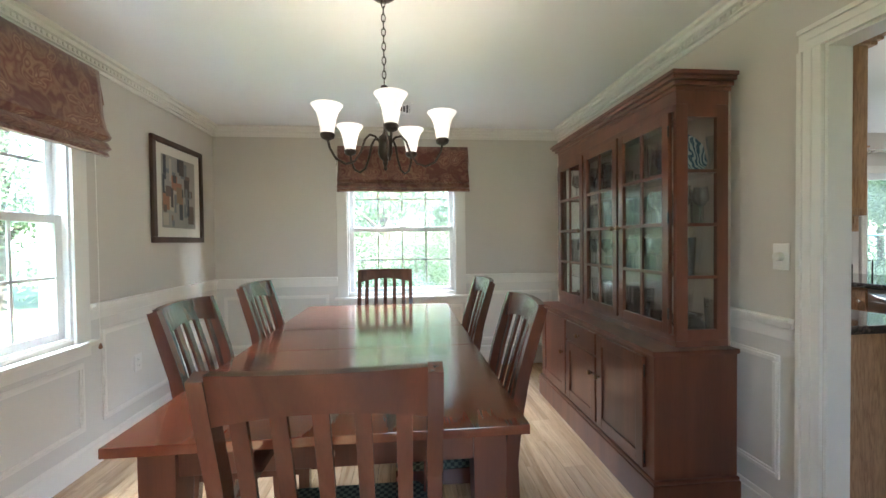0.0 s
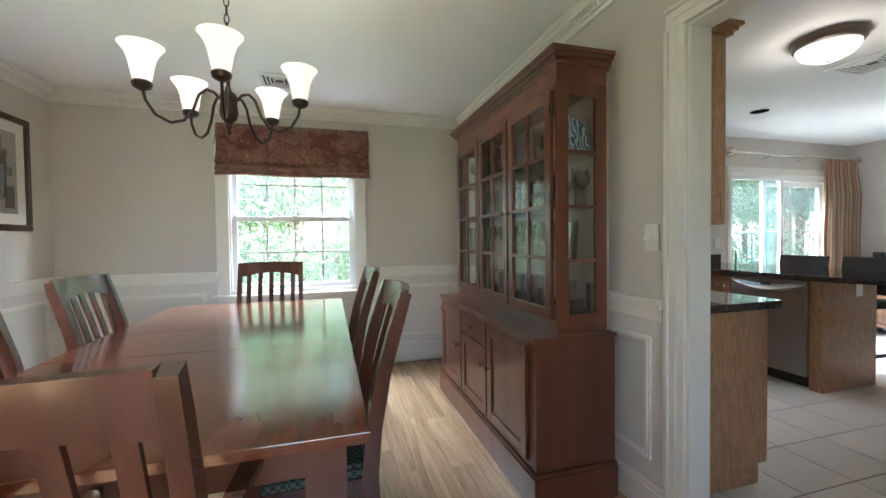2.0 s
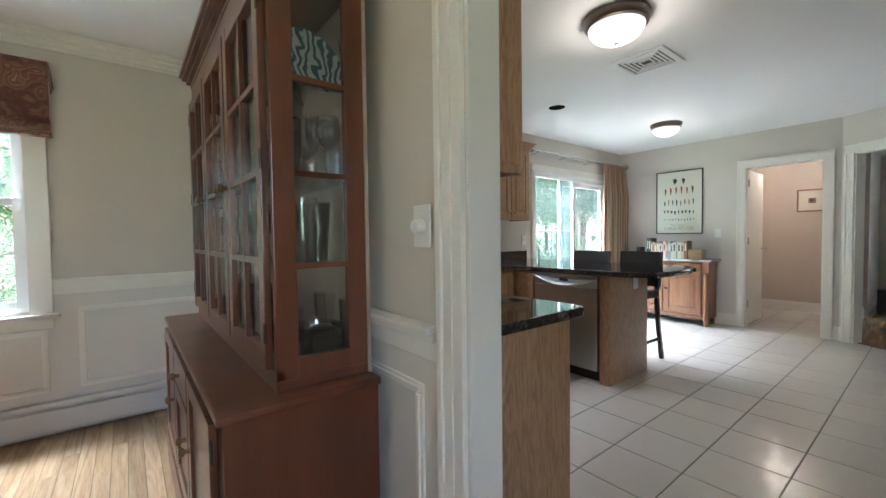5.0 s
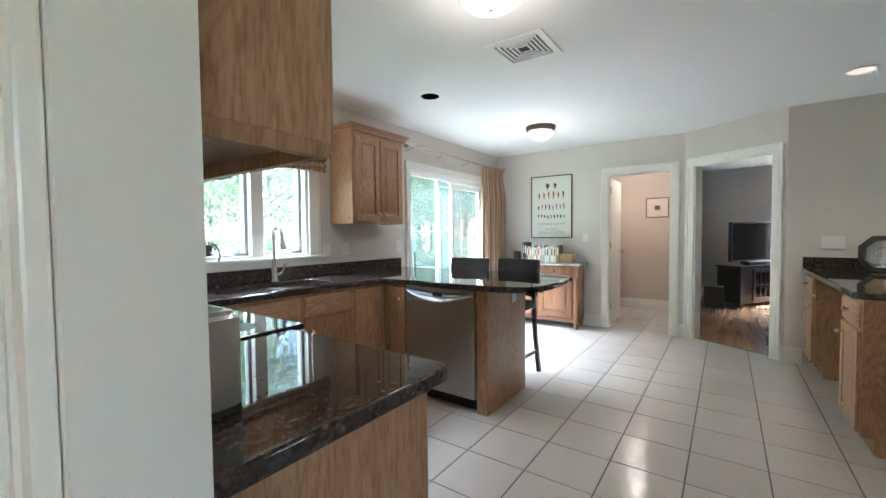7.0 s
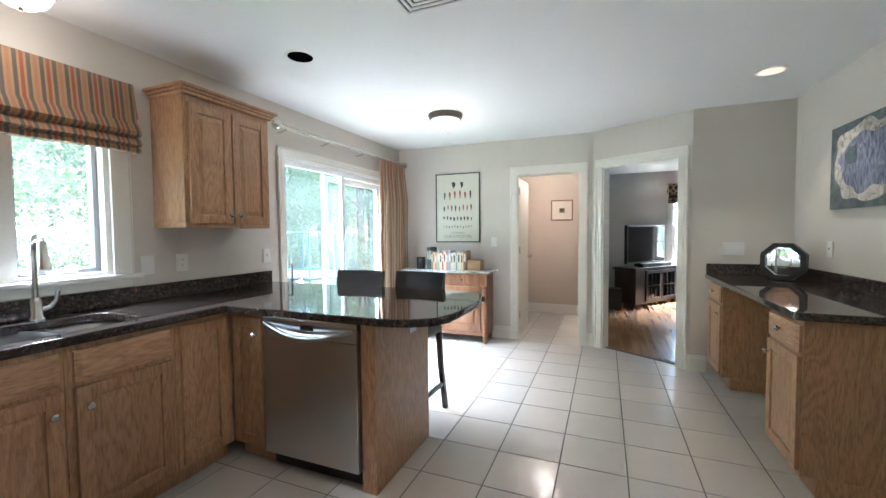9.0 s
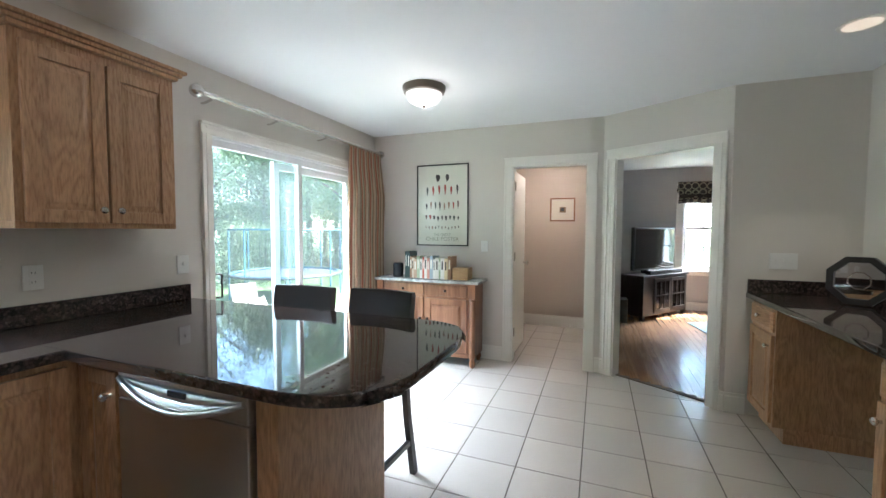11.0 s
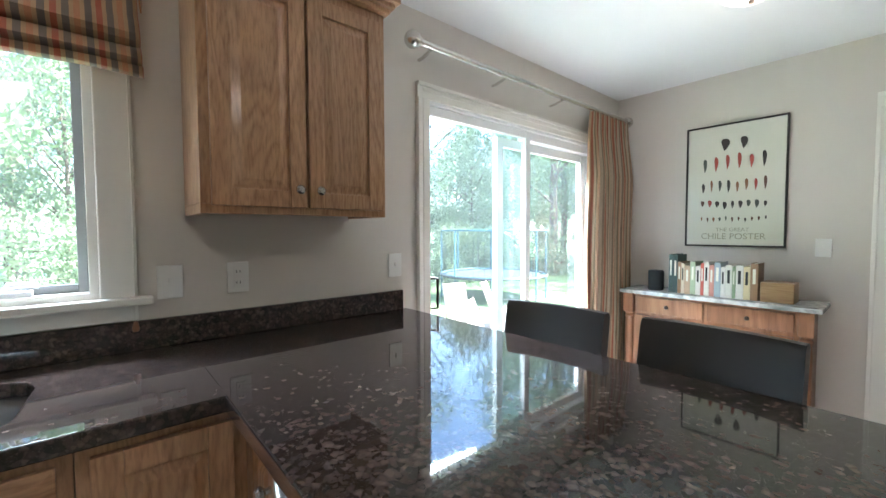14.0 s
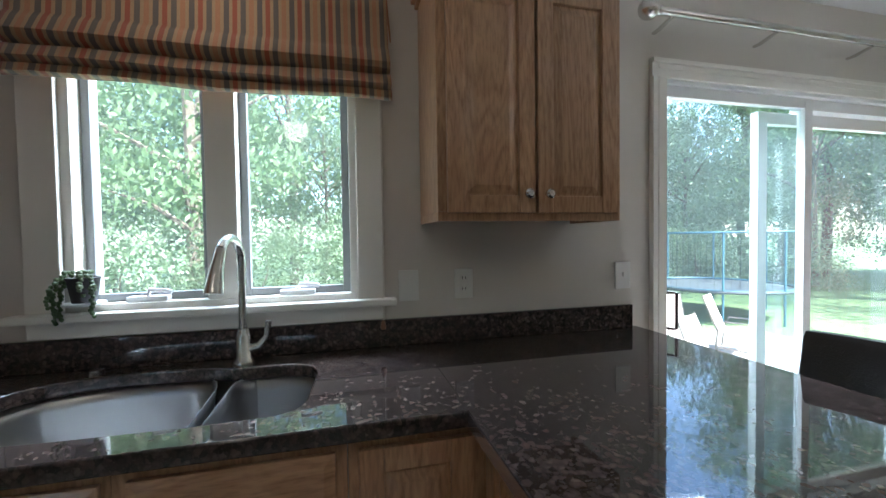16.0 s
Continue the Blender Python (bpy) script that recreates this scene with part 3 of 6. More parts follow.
    along("wainscot", m, spans, [(0.0, 0.876, 0.004)], WAINS, "white painted wainscot", "wainscot")
along("wainscot", M_DN, [(-0.63, 0.69)], [(0.0, 0.70, 0.004)], WAINS, "white painted wainscot", "wainscot")
along("wainscot", M_DW, [(1.19, 2.51)], [(0.0, 0.70, 0.004)], WAINS, "white painted wainscot", "wainscot")


def panel_frame(m, a0, a1, b0, b1):
    bm = bmesh.new()
    w = 0.032
    for q in ((a0, a1, b0, b0 + w), (a0, a1, b1 - w, b1), (a0, a0 + w, b0 + w, b1 - w), (a1 - w, a1, b0 + w, b1 - w)):
        fbx(bm, m, *q, 0.0045, 0.014, 0.003)
        i = 0.010
        fbx(bm, m, q[0] + i, q[1] - i, q[2] + (i if q[3] - q[2] < 0.05 else 0), q[3] - (i if q[3] - q[2] < 0.05 else 0), 0.0145, 0.021)
    bmesh.ops.recalc_face_normals(bm, faces=bm.faces)
    solo("panel_moulding", bm, TRIM, "white picture-frame panel moulding on wainscot", "moulding", kind="structure")


panel_frame(M_DN, -1.74, -0.72, 0.27, 0.79)
panel_frame(M_DN, -0.60, 0.66, 0.27, 0.66)
panel_frame(M_DN, 0.80, 1.62, 0.27, 0.79)
panel_frame(M_DW, 2.60, 4.02, 0.24, 0.80)
panel_frame(M_DW, 1.24, 2.46, 0.24, 0.64)
panel_frame(M_DW, 0.10, 1.12, 0.24, 0.80)
panel_frame(M_DE, 1.56, 2.60, 0.25, 0.80)


def casing(name, m, a0, a1, z1, z0=0.0, w=0.09, label="white moulded door casing", sill=False, out=0.0):
    t = thing(name, m @ Vector((a0, z0, out)), label, "casing", kind="structure")
    for n, q in (("casing_side", (a0 - w, a0, z0, z1)), ("casing_side", (a1, a1 + w, z0, z1)), ("casing_head", (a0 - w, a1 + w, z1, z1 + w))):
        bm = bmesh.new()
        fbx(bm, m, *q, out + 0.0005, out + 0.018, 0.003)
        side = n == "casing_side"
        if side:
            edge = (q[0], q[0] + 0.02) if q[1] == a0 else (q[1] - 0.02, q[1])
            fbx(bm, m, *edge, q[2], q[3], out + 0.018, out + 0.028, 0.003)
            mid = (q[0] + 0.034, q[0] + 0.05)
            fbx(bm, m, *mid, q[2], q[3], out + 0.0182, out + 0.0225)
        else:
            fbx(bm, m, q[0], q[1], q[3] - 0.02, q[3], out + 0.018, out + 0.028, 0.003)
            fbx(bm, m, q[0] + 0.034, q[1] - 0.034, q[2] + 0.036, q[2] + 0.052, out + 0.0182, out + 0.0225)
        bmesh.ops.recalc_face_normals(bm, faces=bm.faces)
        part(n, bm, TRIM, t)
    return t


def lining(t, m, a0, a1, z1, depth, z0=0.0):
    for q in ((a0, a0 + 0.012, z0, z1), (a1 - 0.012, a1, z0, z1), (a0 + 0.012, a1 - 0.012, z1 - 0.012, z1)):
        bm = bmesh.new()
        fbx(bm, m, *q, -depth, -0.0005)
        bmesh.ops.recalc_face_normals(bm, faces=bm.faces)
        part("jamb", bm, TRIM, t)


c = casing("door_opening_dining", M_DE, 0.35, 1.385, 2.07)
lining(c, M_DE, 0.35, 1.385, 2.07, 0.106)
c = casing("door_opening_family_room", M_DI, 0.115, 0.905, 2.03, w=0.085)
lining(c, M_DI, 0.115, 0.905, 2.03, 0.112)
c = casing("door_1", M_KE, 1.51, 2.23, 2.02, w=0.085)
lining(c, M_KE, 1.51, 2.23, 2.02, 0.122)
for z in (0.25, 1.05, 1.78):
    bm = B(KE + 0.05, KE + 0.09, 2.212, 2.2175, z, z + 0.09, 0.001)
    part("hinge", bm, NICKEL, c, "brushed metal hinge")
# open door leaf folded back in the hall, with knob
leaf = thing("hall_door", (KE + 0.5, 2.24, 0), "white open door folded back in the hall", "door")
part("door_leaf", B(KE + 0.125, KE + 0.84, 2.245, 2.28, 0.01, 2.0, 0.003), TRIM, leaf)
part("door_knob", lathe([(0.012, 0), (0.012, 0.03), (0.026, 0.04), (0.026, 0.055), (0.01, 0.062)], (KE + 0.76, 2.245, 0.98), 14, m=Euler((radians(90), 0, 0)).to_matrix()), NICKEL, leaf, "brushed metal knob", True)


# ---------------------------------------------------------------- windows
def sash(parent, m, a0, a1, b0, b1, c0, cols, rows, mt, rail=0.045, bar=0.016, deep=0.035):
    bm = bmesh.new()
    fbx(bm, m, a0, a0 + rail, b0, b1, c0 - deep, c0, 0.003)
    fbx(bm, m, a1 - rail, a1, b0, b1, c0 - deep, c0, 0.003)
    fbx(bm, m, a0 + rail, a1 - rail, b0, b0 + rail, c0 - deep, c0 - 0.001, 0.003)
    fbx(bm, m, a0 + rail, a1 - rail, b1 - rail, b1, c0 - deep, c0 - 0.001, 0.003)
    bmesh.ops.recalc_face_normals(bm, faces=bm.faces)
    s = part("sash", bm, mt, parent)
    ia0, ia1, ib0, ib1 = a0 + rail, a1 - rail, b0 + rail, b1 - rail
    bm = bmesh.new()
    fbx(bm, m, ia0 - 0.003, ia1 + 0.003, ib0 - 0.003, ib1 + 0.003, c0 - deep / 2 - 0.002, c0 - deep / 2 + 0.002)
    bmesh.ops.recalc_face_normals(bm, faces=bm.faces)
    g = part("pane", bm, WPANE, s, "clear window glass")
    g.visible_shadow = False
    if cols > 1 or rows > 1:
        for k in range(1, cols):
            x = ia0 + (ia1 - ia0) * k / cols
            part("glazing_bar", fbx(bmesh.new(), m, x - bar / 2, x + bar / 2, ib0, ib1, c0 - deep / 2 + 0.003, c0 - 0.006), mt, s)
        for k in range(1, rows):
            z = ib0 + (ib1 - ib0) * k / rows
            part("glazing_bar", fbx(bmesh.new(), m, ia0, ia1, z - bar / 2, z + bar / 2, c0 - deep / 2 + 0.0035, c0 - 0.005), mt, s)
    return s


def hung_window(name, m, a0, a1, z0, z1, zm, cols, rows, label):
    w = thing(name, m @ Vector(((a0 + a1) / 2, z0, 0)), label, "window", kind="structure")
    for q in ((a0 - 0.1, a0 + 0.005, z0 - 0.02, z1 + 0.1), (a1 - 0.005, a1 + 0.1, z0 - 0.02, z1 + 0.1), (a0 + 0.005, a1 - 0.005, z1 - 0.005, z1 + 0.1)):
        bm = fbx(bmesh.new(), m, *q, 0.0005, 0.02, 0.004)
        part("window_frame", bm, TRIM, w)
    for q in ((a0, a0 + 0.02, z0, z1), (a1 - 0.02, a1, z0, z1), (a0 + 0.02, a1 - 0.02, z1 - 0.02, z1)):
        part("window_frame", fbx(bmesh.new(), m, *q, -0.16, -0.0005), VINYL, w)
    part("window_sill", fbx(bmesh.new(), m, a0 - 0.13, a1 + 0.13, z0 - 0.045, z0 - 0.02, 0.0005, 0.06, 0.006), TRIM, w)
    part("window_sill", fbx(bmesh.new(), m, a0 + 0.001, a1 - 0.001, z0 - 0.0, z0 + 0.02, -0.16, -0.001), TRIM, w)
    part("apron", fbx(bmesh.new(), m, a0 - 0.1, a1 + 0.1, z0 - 0.11, z0 - 0.046, 0.0045, 0.018, 0.004), TRIM, w)
    sash(w, m, a0 + 0.02, a1 - 0.02, z0 + 0.02, zm + 0.02, -0.03, cols, rows, VINYL)
    sash(w, m, a0 + 0.02, a1 - 0.02, zm - 0.02, z1 - 0.02, -0.07, cols, rows, VINYL)
    part("sash_lock", fbx(bmesh.new(), m, (a0 + a1) / 2 - 0.03, (a0 + a1) / 2 + 0.03, zm + 0.02, zm + 0.035, -0.06, -0.03, 0.003), VINYL, w)
    return w


hung_window("window_1", M_DN, -0.53, 0.59, 0.78, 2.12, 1.45, 4, 2, "white double-hung window with grilles")
hung_window("window_2", M_DW, 1.29, 2.41, 0.78, 2.12, 1.47, 4, 2, "white double-hung window with grilles")
# unseen window, added only to bring in light from the south
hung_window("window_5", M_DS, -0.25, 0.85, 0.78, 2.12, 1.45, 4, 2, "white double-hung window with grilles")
M_FE = facing((FX, 0, 0), (0, 1, 0), (-1, 0, 0))
hung_window("window_4", M_FE, -0.86, 0.06, 0.72, 2.08, 1.42, 3, 2, "white double-hung window with grilles")
# casement pair over the sink
w3 = thing("window_3", (3.27, KN, 1.1), "pair of casement windows over the sink", "window", kind="structure")
for q in ((2.73, 2.825, 1.10, 2.19), (3.715, 3.81, 1.10, 2.19), (2.825, 3.715, 2.095, 2.19)):
    part("window_frame", fbx(bmesh.new(), M_KN, *q, 0.0005, 0.02, 0.004), TRIM, w3)
for q in ((2.82, 2.85, 1.10, 2.10), (3.69, 3.72, 1.10, 2.10), (2.85, 3.69, 2.07, 2.10), (3.222, 3.318, 1.121, 2.07)):
    part("window_frame", fbx(bmesh.new(), M_KN, *q, -0.16, -0.004, 0.003), TRIM, w3)
part("window_sill", fbx(bmesh.new(), M_KN, 2.69, 3.85, 1.075, 1.10, 0.0005, 0.055, 0.006), TRIM, w3)
part("window_sill", fbx(bmesh.new(), M_KN, 2.821, 3.719, 1.10, 1.12, -0.16, -0.001), TRIM, w3)
part("apron", fbx(bmesh.new(), M_KN, 2.73, 3.81, 1.022, 1.0745, 0.0005, 0.018, 0.004), TRIM, w3)
GREYF = mat("grey_screen_frame", (0.25, 0.26, 0.26), 0.5)
for a0, a1 in ((2.85, 3.222), (3.318, 3.69)):
    sash(w3, M_KN, a0, a1, 1.12, 2.07, -0.06, 1, 1, GREYF, 0.026, deep=0.03)
    c = (a0 + a1) / 2
    part("crank_base", fbx(bmesh.new(), M_KN, c - 0.06, c + 0.06, 1.1205, 1.138, -0.058, -0.02, 0.004), VINYL, w3)
    part("crank_handle", tube([M_KN @ Vector(p) for p in ((c, 1.14, -0.03), (c + 0.01, 1.16, -0.02), (c + 0.06, 1.155, -0.018), (c + 0.075, 1.15, -0.018))], 0.007, 8), VINYL, w3, "white folding crank", True)
# sliding patio door
pd = casing("patio_door", M_KN, 5.05, 6.78, 2.0, label="white sliding glass patio door", w=0.08)
pd["category"] = "patio door"
for q in ((5.02, 5.05, 0, 2.02), (6.78, 6.80, 0, 2.02), (5.05, 6.78, 1.985, 2.02)):
    part("door_frame", fbx(bmesh.new(), M_KN, *q, -0.16, -0.001), VINYL, pd)
part("threshold", fbx(bmesh.new(), M_KN, 5.05, 6.78, -0.02, 0.03, -0.16, -0.02, 0.004), VINYL, pd)
sash(pd, M_KN, 5.03, 5.96, 0.03, 1.985, -0.02, 1, 1, VINYL, 0.05, deep=0.04)
sash(pd, M_KN, 5.70, 6.78, 0.03, 1.93, -0.09, 1, 1, VINYL, 0.06, deep=0.04)
part("door_frame", fbx(bmesh.new(), M_KN, 5.96, 6.78, 1.93, 1.985, -0.13, -0.03, 0.003), VINYL, pd)
part("handle_plate", fbx(bmesh.new(), M_KN, 5.036, 5.056, 0.86, 1.06, -0.0195, -0.008, 0.003), BRONZE, pd)
part("handle", tube([M_KN @ Vector(p) for p in ((5.05, 0.90, -0.008), (5.075, 0.90, 0.03), (5.08, 0.90, 0.04), (5.08, 1.06, 0.04), (5.075, 1.06, 0.03), (5.05, 1.06, -0.008))], 0.007, 8), BRONZE, pd, "dark bronze pull handle", True)
part("lock", fbx(bmesh.new(), M_KN, 5.036, 5.052, 1.13, 1.20, -0.0195, -0.012, 0.003), BRONZE, pd)


# ---------------------------------------------------------------- dining table and chairs
tb = thing("dining_table", (-0.18, 2.35, 0), "reddish cherry extension dining table with glossy top", "table")
for y0, y1 in ((1.14, 2.098), (2.101, 2.598), (2.601, 3.57)):
    part("tabletop", B(-0.79, 0.43, y0, y1, 0.73, 0.76, 0.003 if y1 - y0 > 0.6 else 0.002), CHERRY_Y, tb)
for q in ((-0.70, 0.34, 1.225, 1.25), (-0.70, 0.34, 3.46, 3.485), (-0.705, -0.68, 1.25, 3.46), (0.32, 0.345, 1.25, 3.46)):
    part("apron", B(*q, 0.62, 0.7298, 0.003), CHERRY, tb)
part("knob", lathe([(0.008, 0), (0.008, 0.012), (0.017, 0.02), (0.017, 0.03), (0.004, 0.036)], (-0.18, 1.225, 0.675), 12, m=Euler((radians(90), 0, 0)).to_matrix()), BRASSK, tb, "", True)
for x in (-0.68, 0.32):
    for y in (1.26, 3.45):
        bm = bmesh.new()
        sweep([(x, y, 0), (x, y, 0.60), (x, y, 0.7295)], [0.07, 0.105, 0.105], [0.07, 0.105, 0.105], (1, 0, 0), bm)
        part("leg", bm, CHERRY, tb)


def dining_chair(arms, label, w=0.50):
    """Faces +y; the back is at -y; origin on the floor under the seat."""
    ch = thing("armchair" if arms else "dining_chair", (0, 0, 0), label, "chair", "chairs round the dining table")
    hw = w / 2 - 0.02
    prof = [(-0.26, 0), (-0.215, 0.22), (-0.20, 0.44), (-0.215, 0.60), (-0.25, 0.78), (-0.30, 0.95), (-0.325, 1.03)]
    for s in (-1, 1):
        pts = [(s * (hw - (0.015 if z < 0.5 else 0)), y, z) for y, z in prof]
        part("back_leg", sweep(pts, [0.034, 0.036, 0.04, 0.038, 0.036, 0.036, 0.034], [0.04, 0.045, 0.055, 0.05, 0.045, 0.042, 0.036], (1, 0, 0)), CHAIRW, ch)
    # crest rail, bowed backwards, arched below
    bm = bmesh.new()
    n = 14
    rows = []
    for k in range(n + 1):
        s = -1 + 2 * k / n
        x, bow = s * (hw - 0.017), -0.028 * (1 - s * s)
        top, bot = 1.035 + 0.004 * (1 - s * s), 0.925 + 0.028 * (1 - s * s)
        ring = [bm.verts.new((x, -0.312 + bow - 0.011 + 0.012, top)), bm.verts.new((x, -0.312 + bow - 0.028, top)), bm.verts.new((x, -0.285 + bow - 0.028, bot)), bm.verts.new((x, -0.285 + bow + 0.0, bot))]
        rows.append(ring)
    for p, q in zip(rows, rows[1:]):
        for i in range(4):
            bm.faces.new((p[i], p[(i + 1) % 4], q[(i + 1) % 4], q[i]))
    bm.faces.new(rows[0][::-1]), bm.faces.new(rows[-1])
    bmesh.ops.recalc_face_normals(bm, faces=bm.faces)
    part("crest_rail", bm, CHAIRW, ch)
    part("lower_rail", B(-hw + 0.02, hw - 0.02, -0.225, -0.203, 0.50, 0.545, 0.004), CHAIRW, ch)
    for k in range(5):
        s = (-1 + k * 0.5) * 0.72
        x, bow = s * hw, -0.028 * (1 - s * s)
        pts = [(x, -0.214, 0.53), (x, -0.225 + bow * 0.4, 0.65), (x, -0.255 + bow * 0.8, 0.80), (x, -0.295 + bow, 0.95)]
        part("slat", sweep(pts, 0.036, 0.012, (1, 0, 0)), CHAIRW, ch)
    bm = prism(rounded([(-hw + 0.01, -0.19, 0.02), (hw - 0.01, -0.19, 0.02), (hw + 0.005, 0.23, 0.05), (-hw - 0.005, 0.23, 0.05)]), 0.435, 0.475)
    bmesh.ops.bevel(bm, geom=[e for e in bm.edges if all(v.co.z > 0.47 for v in e.verts)], offset=0.014, segments=3, affect="EDGES")
    part("seat", bm, SEATF, ch, "dark green woven seat pad")
    for q in ((-hw, hw, 0.195, 0.22), (-hw, hw, -0.20, -0.18), (-hw, -hw + 0.022, -0.18, 0.195), (hw - 0.022, hw, -0.18, 0.195)):
        part("seat_rail", B(*q, 0.375, 0.434, 0.003), CHAIRW, ch)
    for s in (-1, 1):
        part("front_leg", sweep([(s * hw, 0.21, 0), (s * hw, 0.21, 0.43)] if not arms else [(s * (hw + 0.01), 0.20, 0), (s * (hw + 0.01), 0.20, 0.42), (s * (hw + 0.015), 0.17, 0.655)], [0.028, 0.042, 0.034][:2 + arms], [0.028, 0.042, 0.034][:2 + arms], (1, 0, 0)), CHAIRW, ch)
        part("stretcher", B(s * hw - 0.009, s * hw + 0.009, -0.21, 0.20, 0.16, 0.185, 0.003), CHAIRW, ch)
        if arms:
            part("armrest", sweep([(s * (hw + 0.005), -0.235, 0.665), (s * (hw + 0.02), -0.05, 0.675), (s * (hw + 0.03), 0.12, 0.665), (s * (hw + 0.02), 0.22, 0.65)], [0.03, 0.045, 0.055, 0.045], 0.022, (1, 0, 0)), CHAIRW, ch)
    return ch


arm = dining_chair(True, "reddish wooden slat-back armchair at the table end", 0.54)
sidec = dining_chair(False, "reddish wooden slat-back dining chair with green seat")
arm.scale, sidec.scale = (0.93, 1.03, 1.03), (0.95, 1.03, 1.03)
copy_thing(arm, pose(-0.13, 3.40, 0, 0, 0, 180))
for x, y, a in ((-0.57, 2.62, -91), (0.25, 1.69, 90), (0.25, 2.60, 91)):
    copy_thing(sidec, pose(x, y, 0, 0, 0, a))
arm.matrix_basis = pose(-0.115, 1.12, 0, 0, 0, 0) @ Matrix.Diagonal((*arm.scale, 1))
sidec.matrix_basis = pose(-0.575, 1.82, 0, 0, 0, -89) @ Matrix.Diagonal((*sidec.scale, 1))

# ---------------------------------------------------------------- china hutch
hu = thing("china_hutch", (1.47, 2.5, 0), "dark cherry china hutch with glazed doors", "hutch")
X0, Y0, Y1, XB = 1.22, 1.735, 3.285, DE - 0.052
part("plinth", B(1.20, XB, 1.71, 3.31, 0, 0.155, 0.004), CHERRY, hu)
part("plinth_cap", B(1.208, XB, 1.718, 3.302, 0.155, 0.172, 0.005), CHERRY, hu)
part("base_body", B(X0, XB, Y0, Y1, 0.172, 0.765, 0.003), CHERRY, hu)
part("ledge", B(1.205, XB, 1.715, 3.305, 0.765, 0.79, 0.007), CHERRY, hu)
M_H = facing((X0, 0, 0), (0, 1, 0), (-1, 0, 0))


def knob_at(p, n, parent, material, r=0.016, label=""):
    q = Vector((0, 0, 1)).rotation_difference(Vector(n)).to_matrix()
    part("knob", lathe([(r * 0.5, 0), (r * 0.45, 0.012), (r, 0.018), (r, 0.026), (r * 0.6, 0.033)], p, 14, m=q), material, parent, label, True)


def panel_door(name, m, a0, a1, b0, b1, material, parent, knob=None, kmat=None, st=0.055, raised=True, t=0.02, c0=0.0005):
    bm = bmesh.new()
    fbx(bm, m, a0, a0 + st, b0, b1, c0, t, 0.003)
    fbx(bm, m, a1 - st, a1, b0, b1, c0, t, 0.003)
    fbx(bm, m, a0 + st, a1 - st, b0, b0 + st, c0, t - 0.0006, 0.003)
    fbx(bm, m, a0 + st, a1 - st, b1 - st, b1, c0, t - 0.0006, 0.003)
    fbx(bm, m, a0 + st - 0.002, a1 - st + 0.002, b0 + st - 0.002, b1 - st + 0.002, c0, t - 0.011)
    if raised:
        frustum(bm, a0 + st + 0.006, a1 - st - 0.006, b0 + st + 0.006, b1 - st - 0.006, t - 0.0109, t - 0.002, 0.026, m)
    bmesh.ops.recalc_face_normals(bm, faces=bm.faces)
    d = part(name, bm, material, parent)
    if knob:
        n = m.to_3x3() @ Vector((0, 0, 1))
        knob_at(m @ Vector((knob[0], knob[1], t)), n, d, kmat or NICKEL)
    return d


panel_door("door", M_H, 1.80, 2.27, 0.20, 0.745, CHERRY, hu, (2.235, 0.50), BRASSK, 0.06, False)
panel_door("door", M_H, 2.29, 2.73, 0.20, 0.60, CHERRY, hu, (2.325, 0.50), BRASSK, 0.06, False)
d = part("drawer", fbx(bmesh.new(), M_H, 2.29, 2.73, 0.615, 0.745, 0.0005, 0.02, 0.004), CHERRY, hu)
knob_at((X0 - 0.02, 2.51, 0.68), (-1, 0, 0), d, BRASSK)
panel_door("door", M_H, 2.75, 3.22, 0.20, 0.745, CHERRY, hu, (2.785, 0.50), BRASSK, 0.06, False)
for y, z in ((1.79, 0.26), (1.79, 0.68), (2.742, 0.26), (2.742, 0.54), (3.228, 0.26), (3.228, 0.68)):
    part("hinge", lathe([(0.005, 0), (0.005, 0.06)], (X0 - 0.016, y, z - 0.03), 8), BLACK, hu)
# glazed upper part
UX, UA, UB = 1.36, 1.775, 3.245
part("upper_back", B(DE - 0.064, DE - 0.053, UA, UB, 0.79, 2.03), INNERW, hu)
part("upper_top", B(UX, DE - 0.065, UA, UB, 1.965, 2.03), CHERRY, hu)
part("upper_floor", B(UX, DE - 0.065, UA, UB, 0.7905, 0.82), CHERRY, hu)
for y, s in ((UA, 1), (UB, -1)):
    part("corner_post", B(UX, UX + 0.06, y, y + s * 0.022, 0.82, 1.965, 0.002), CHERRY, hu)
    part("corner_post", B(DE - 0.125, DE - 0.065, y, y + s * 0.022, 0.82, 1.965, 0.002), CHERRY, hu)
    part("side_rail", B(UX + 0.06, DE - 0.125, y, y + s * 0.022, 0.82, 0.875), CHERRY, hu)
    part("side_rail", B(UX + 0.06, DE - 0.125, y, y + s * 0.022, 1.905, 1.965), CHERRY, hu)
    for z in (1.13, 1.385, 1.645):
        part("side_bar", B(UX + 0.06, DE - 0.125, y, y + s * 0.018, z - 0.008, z + 0.008), CHERRY, hu)
    g = part("side_pane", B(UX + 0.055, DE - 0.12, y + s * 0.010, y + s * 0.013, 0.87, 1.91), PANE, hu, "clear cabinet glass")
    g.visible_shadow = False
M_HU = facing((UX, 0, 0), (0, 1, 0), (-1, 0, 0))
part("face_frame", fbx(bmesh.new(), M_HU, UA, UB, 0.8205, 0.845, -0.02, 0.0), CHERRY, hu)
part("face_frame", fbx(bmesh.new(), M_HU, UA, UB, 1.935, 1.964, -0.02, 0.0), CHERRY, hu)
for a0, a1, kn in ((1.805, 2.265, 2.24), (2.285, 2.735, 2.31), (2.755, 3.215, 2.78)):
    bm = bmesh.new()
    fr = 0.05
    fbx(bm, M_HU, a0, a0 + fr, 0.85, 1.93, 0.0005, 0.02, 0.003)
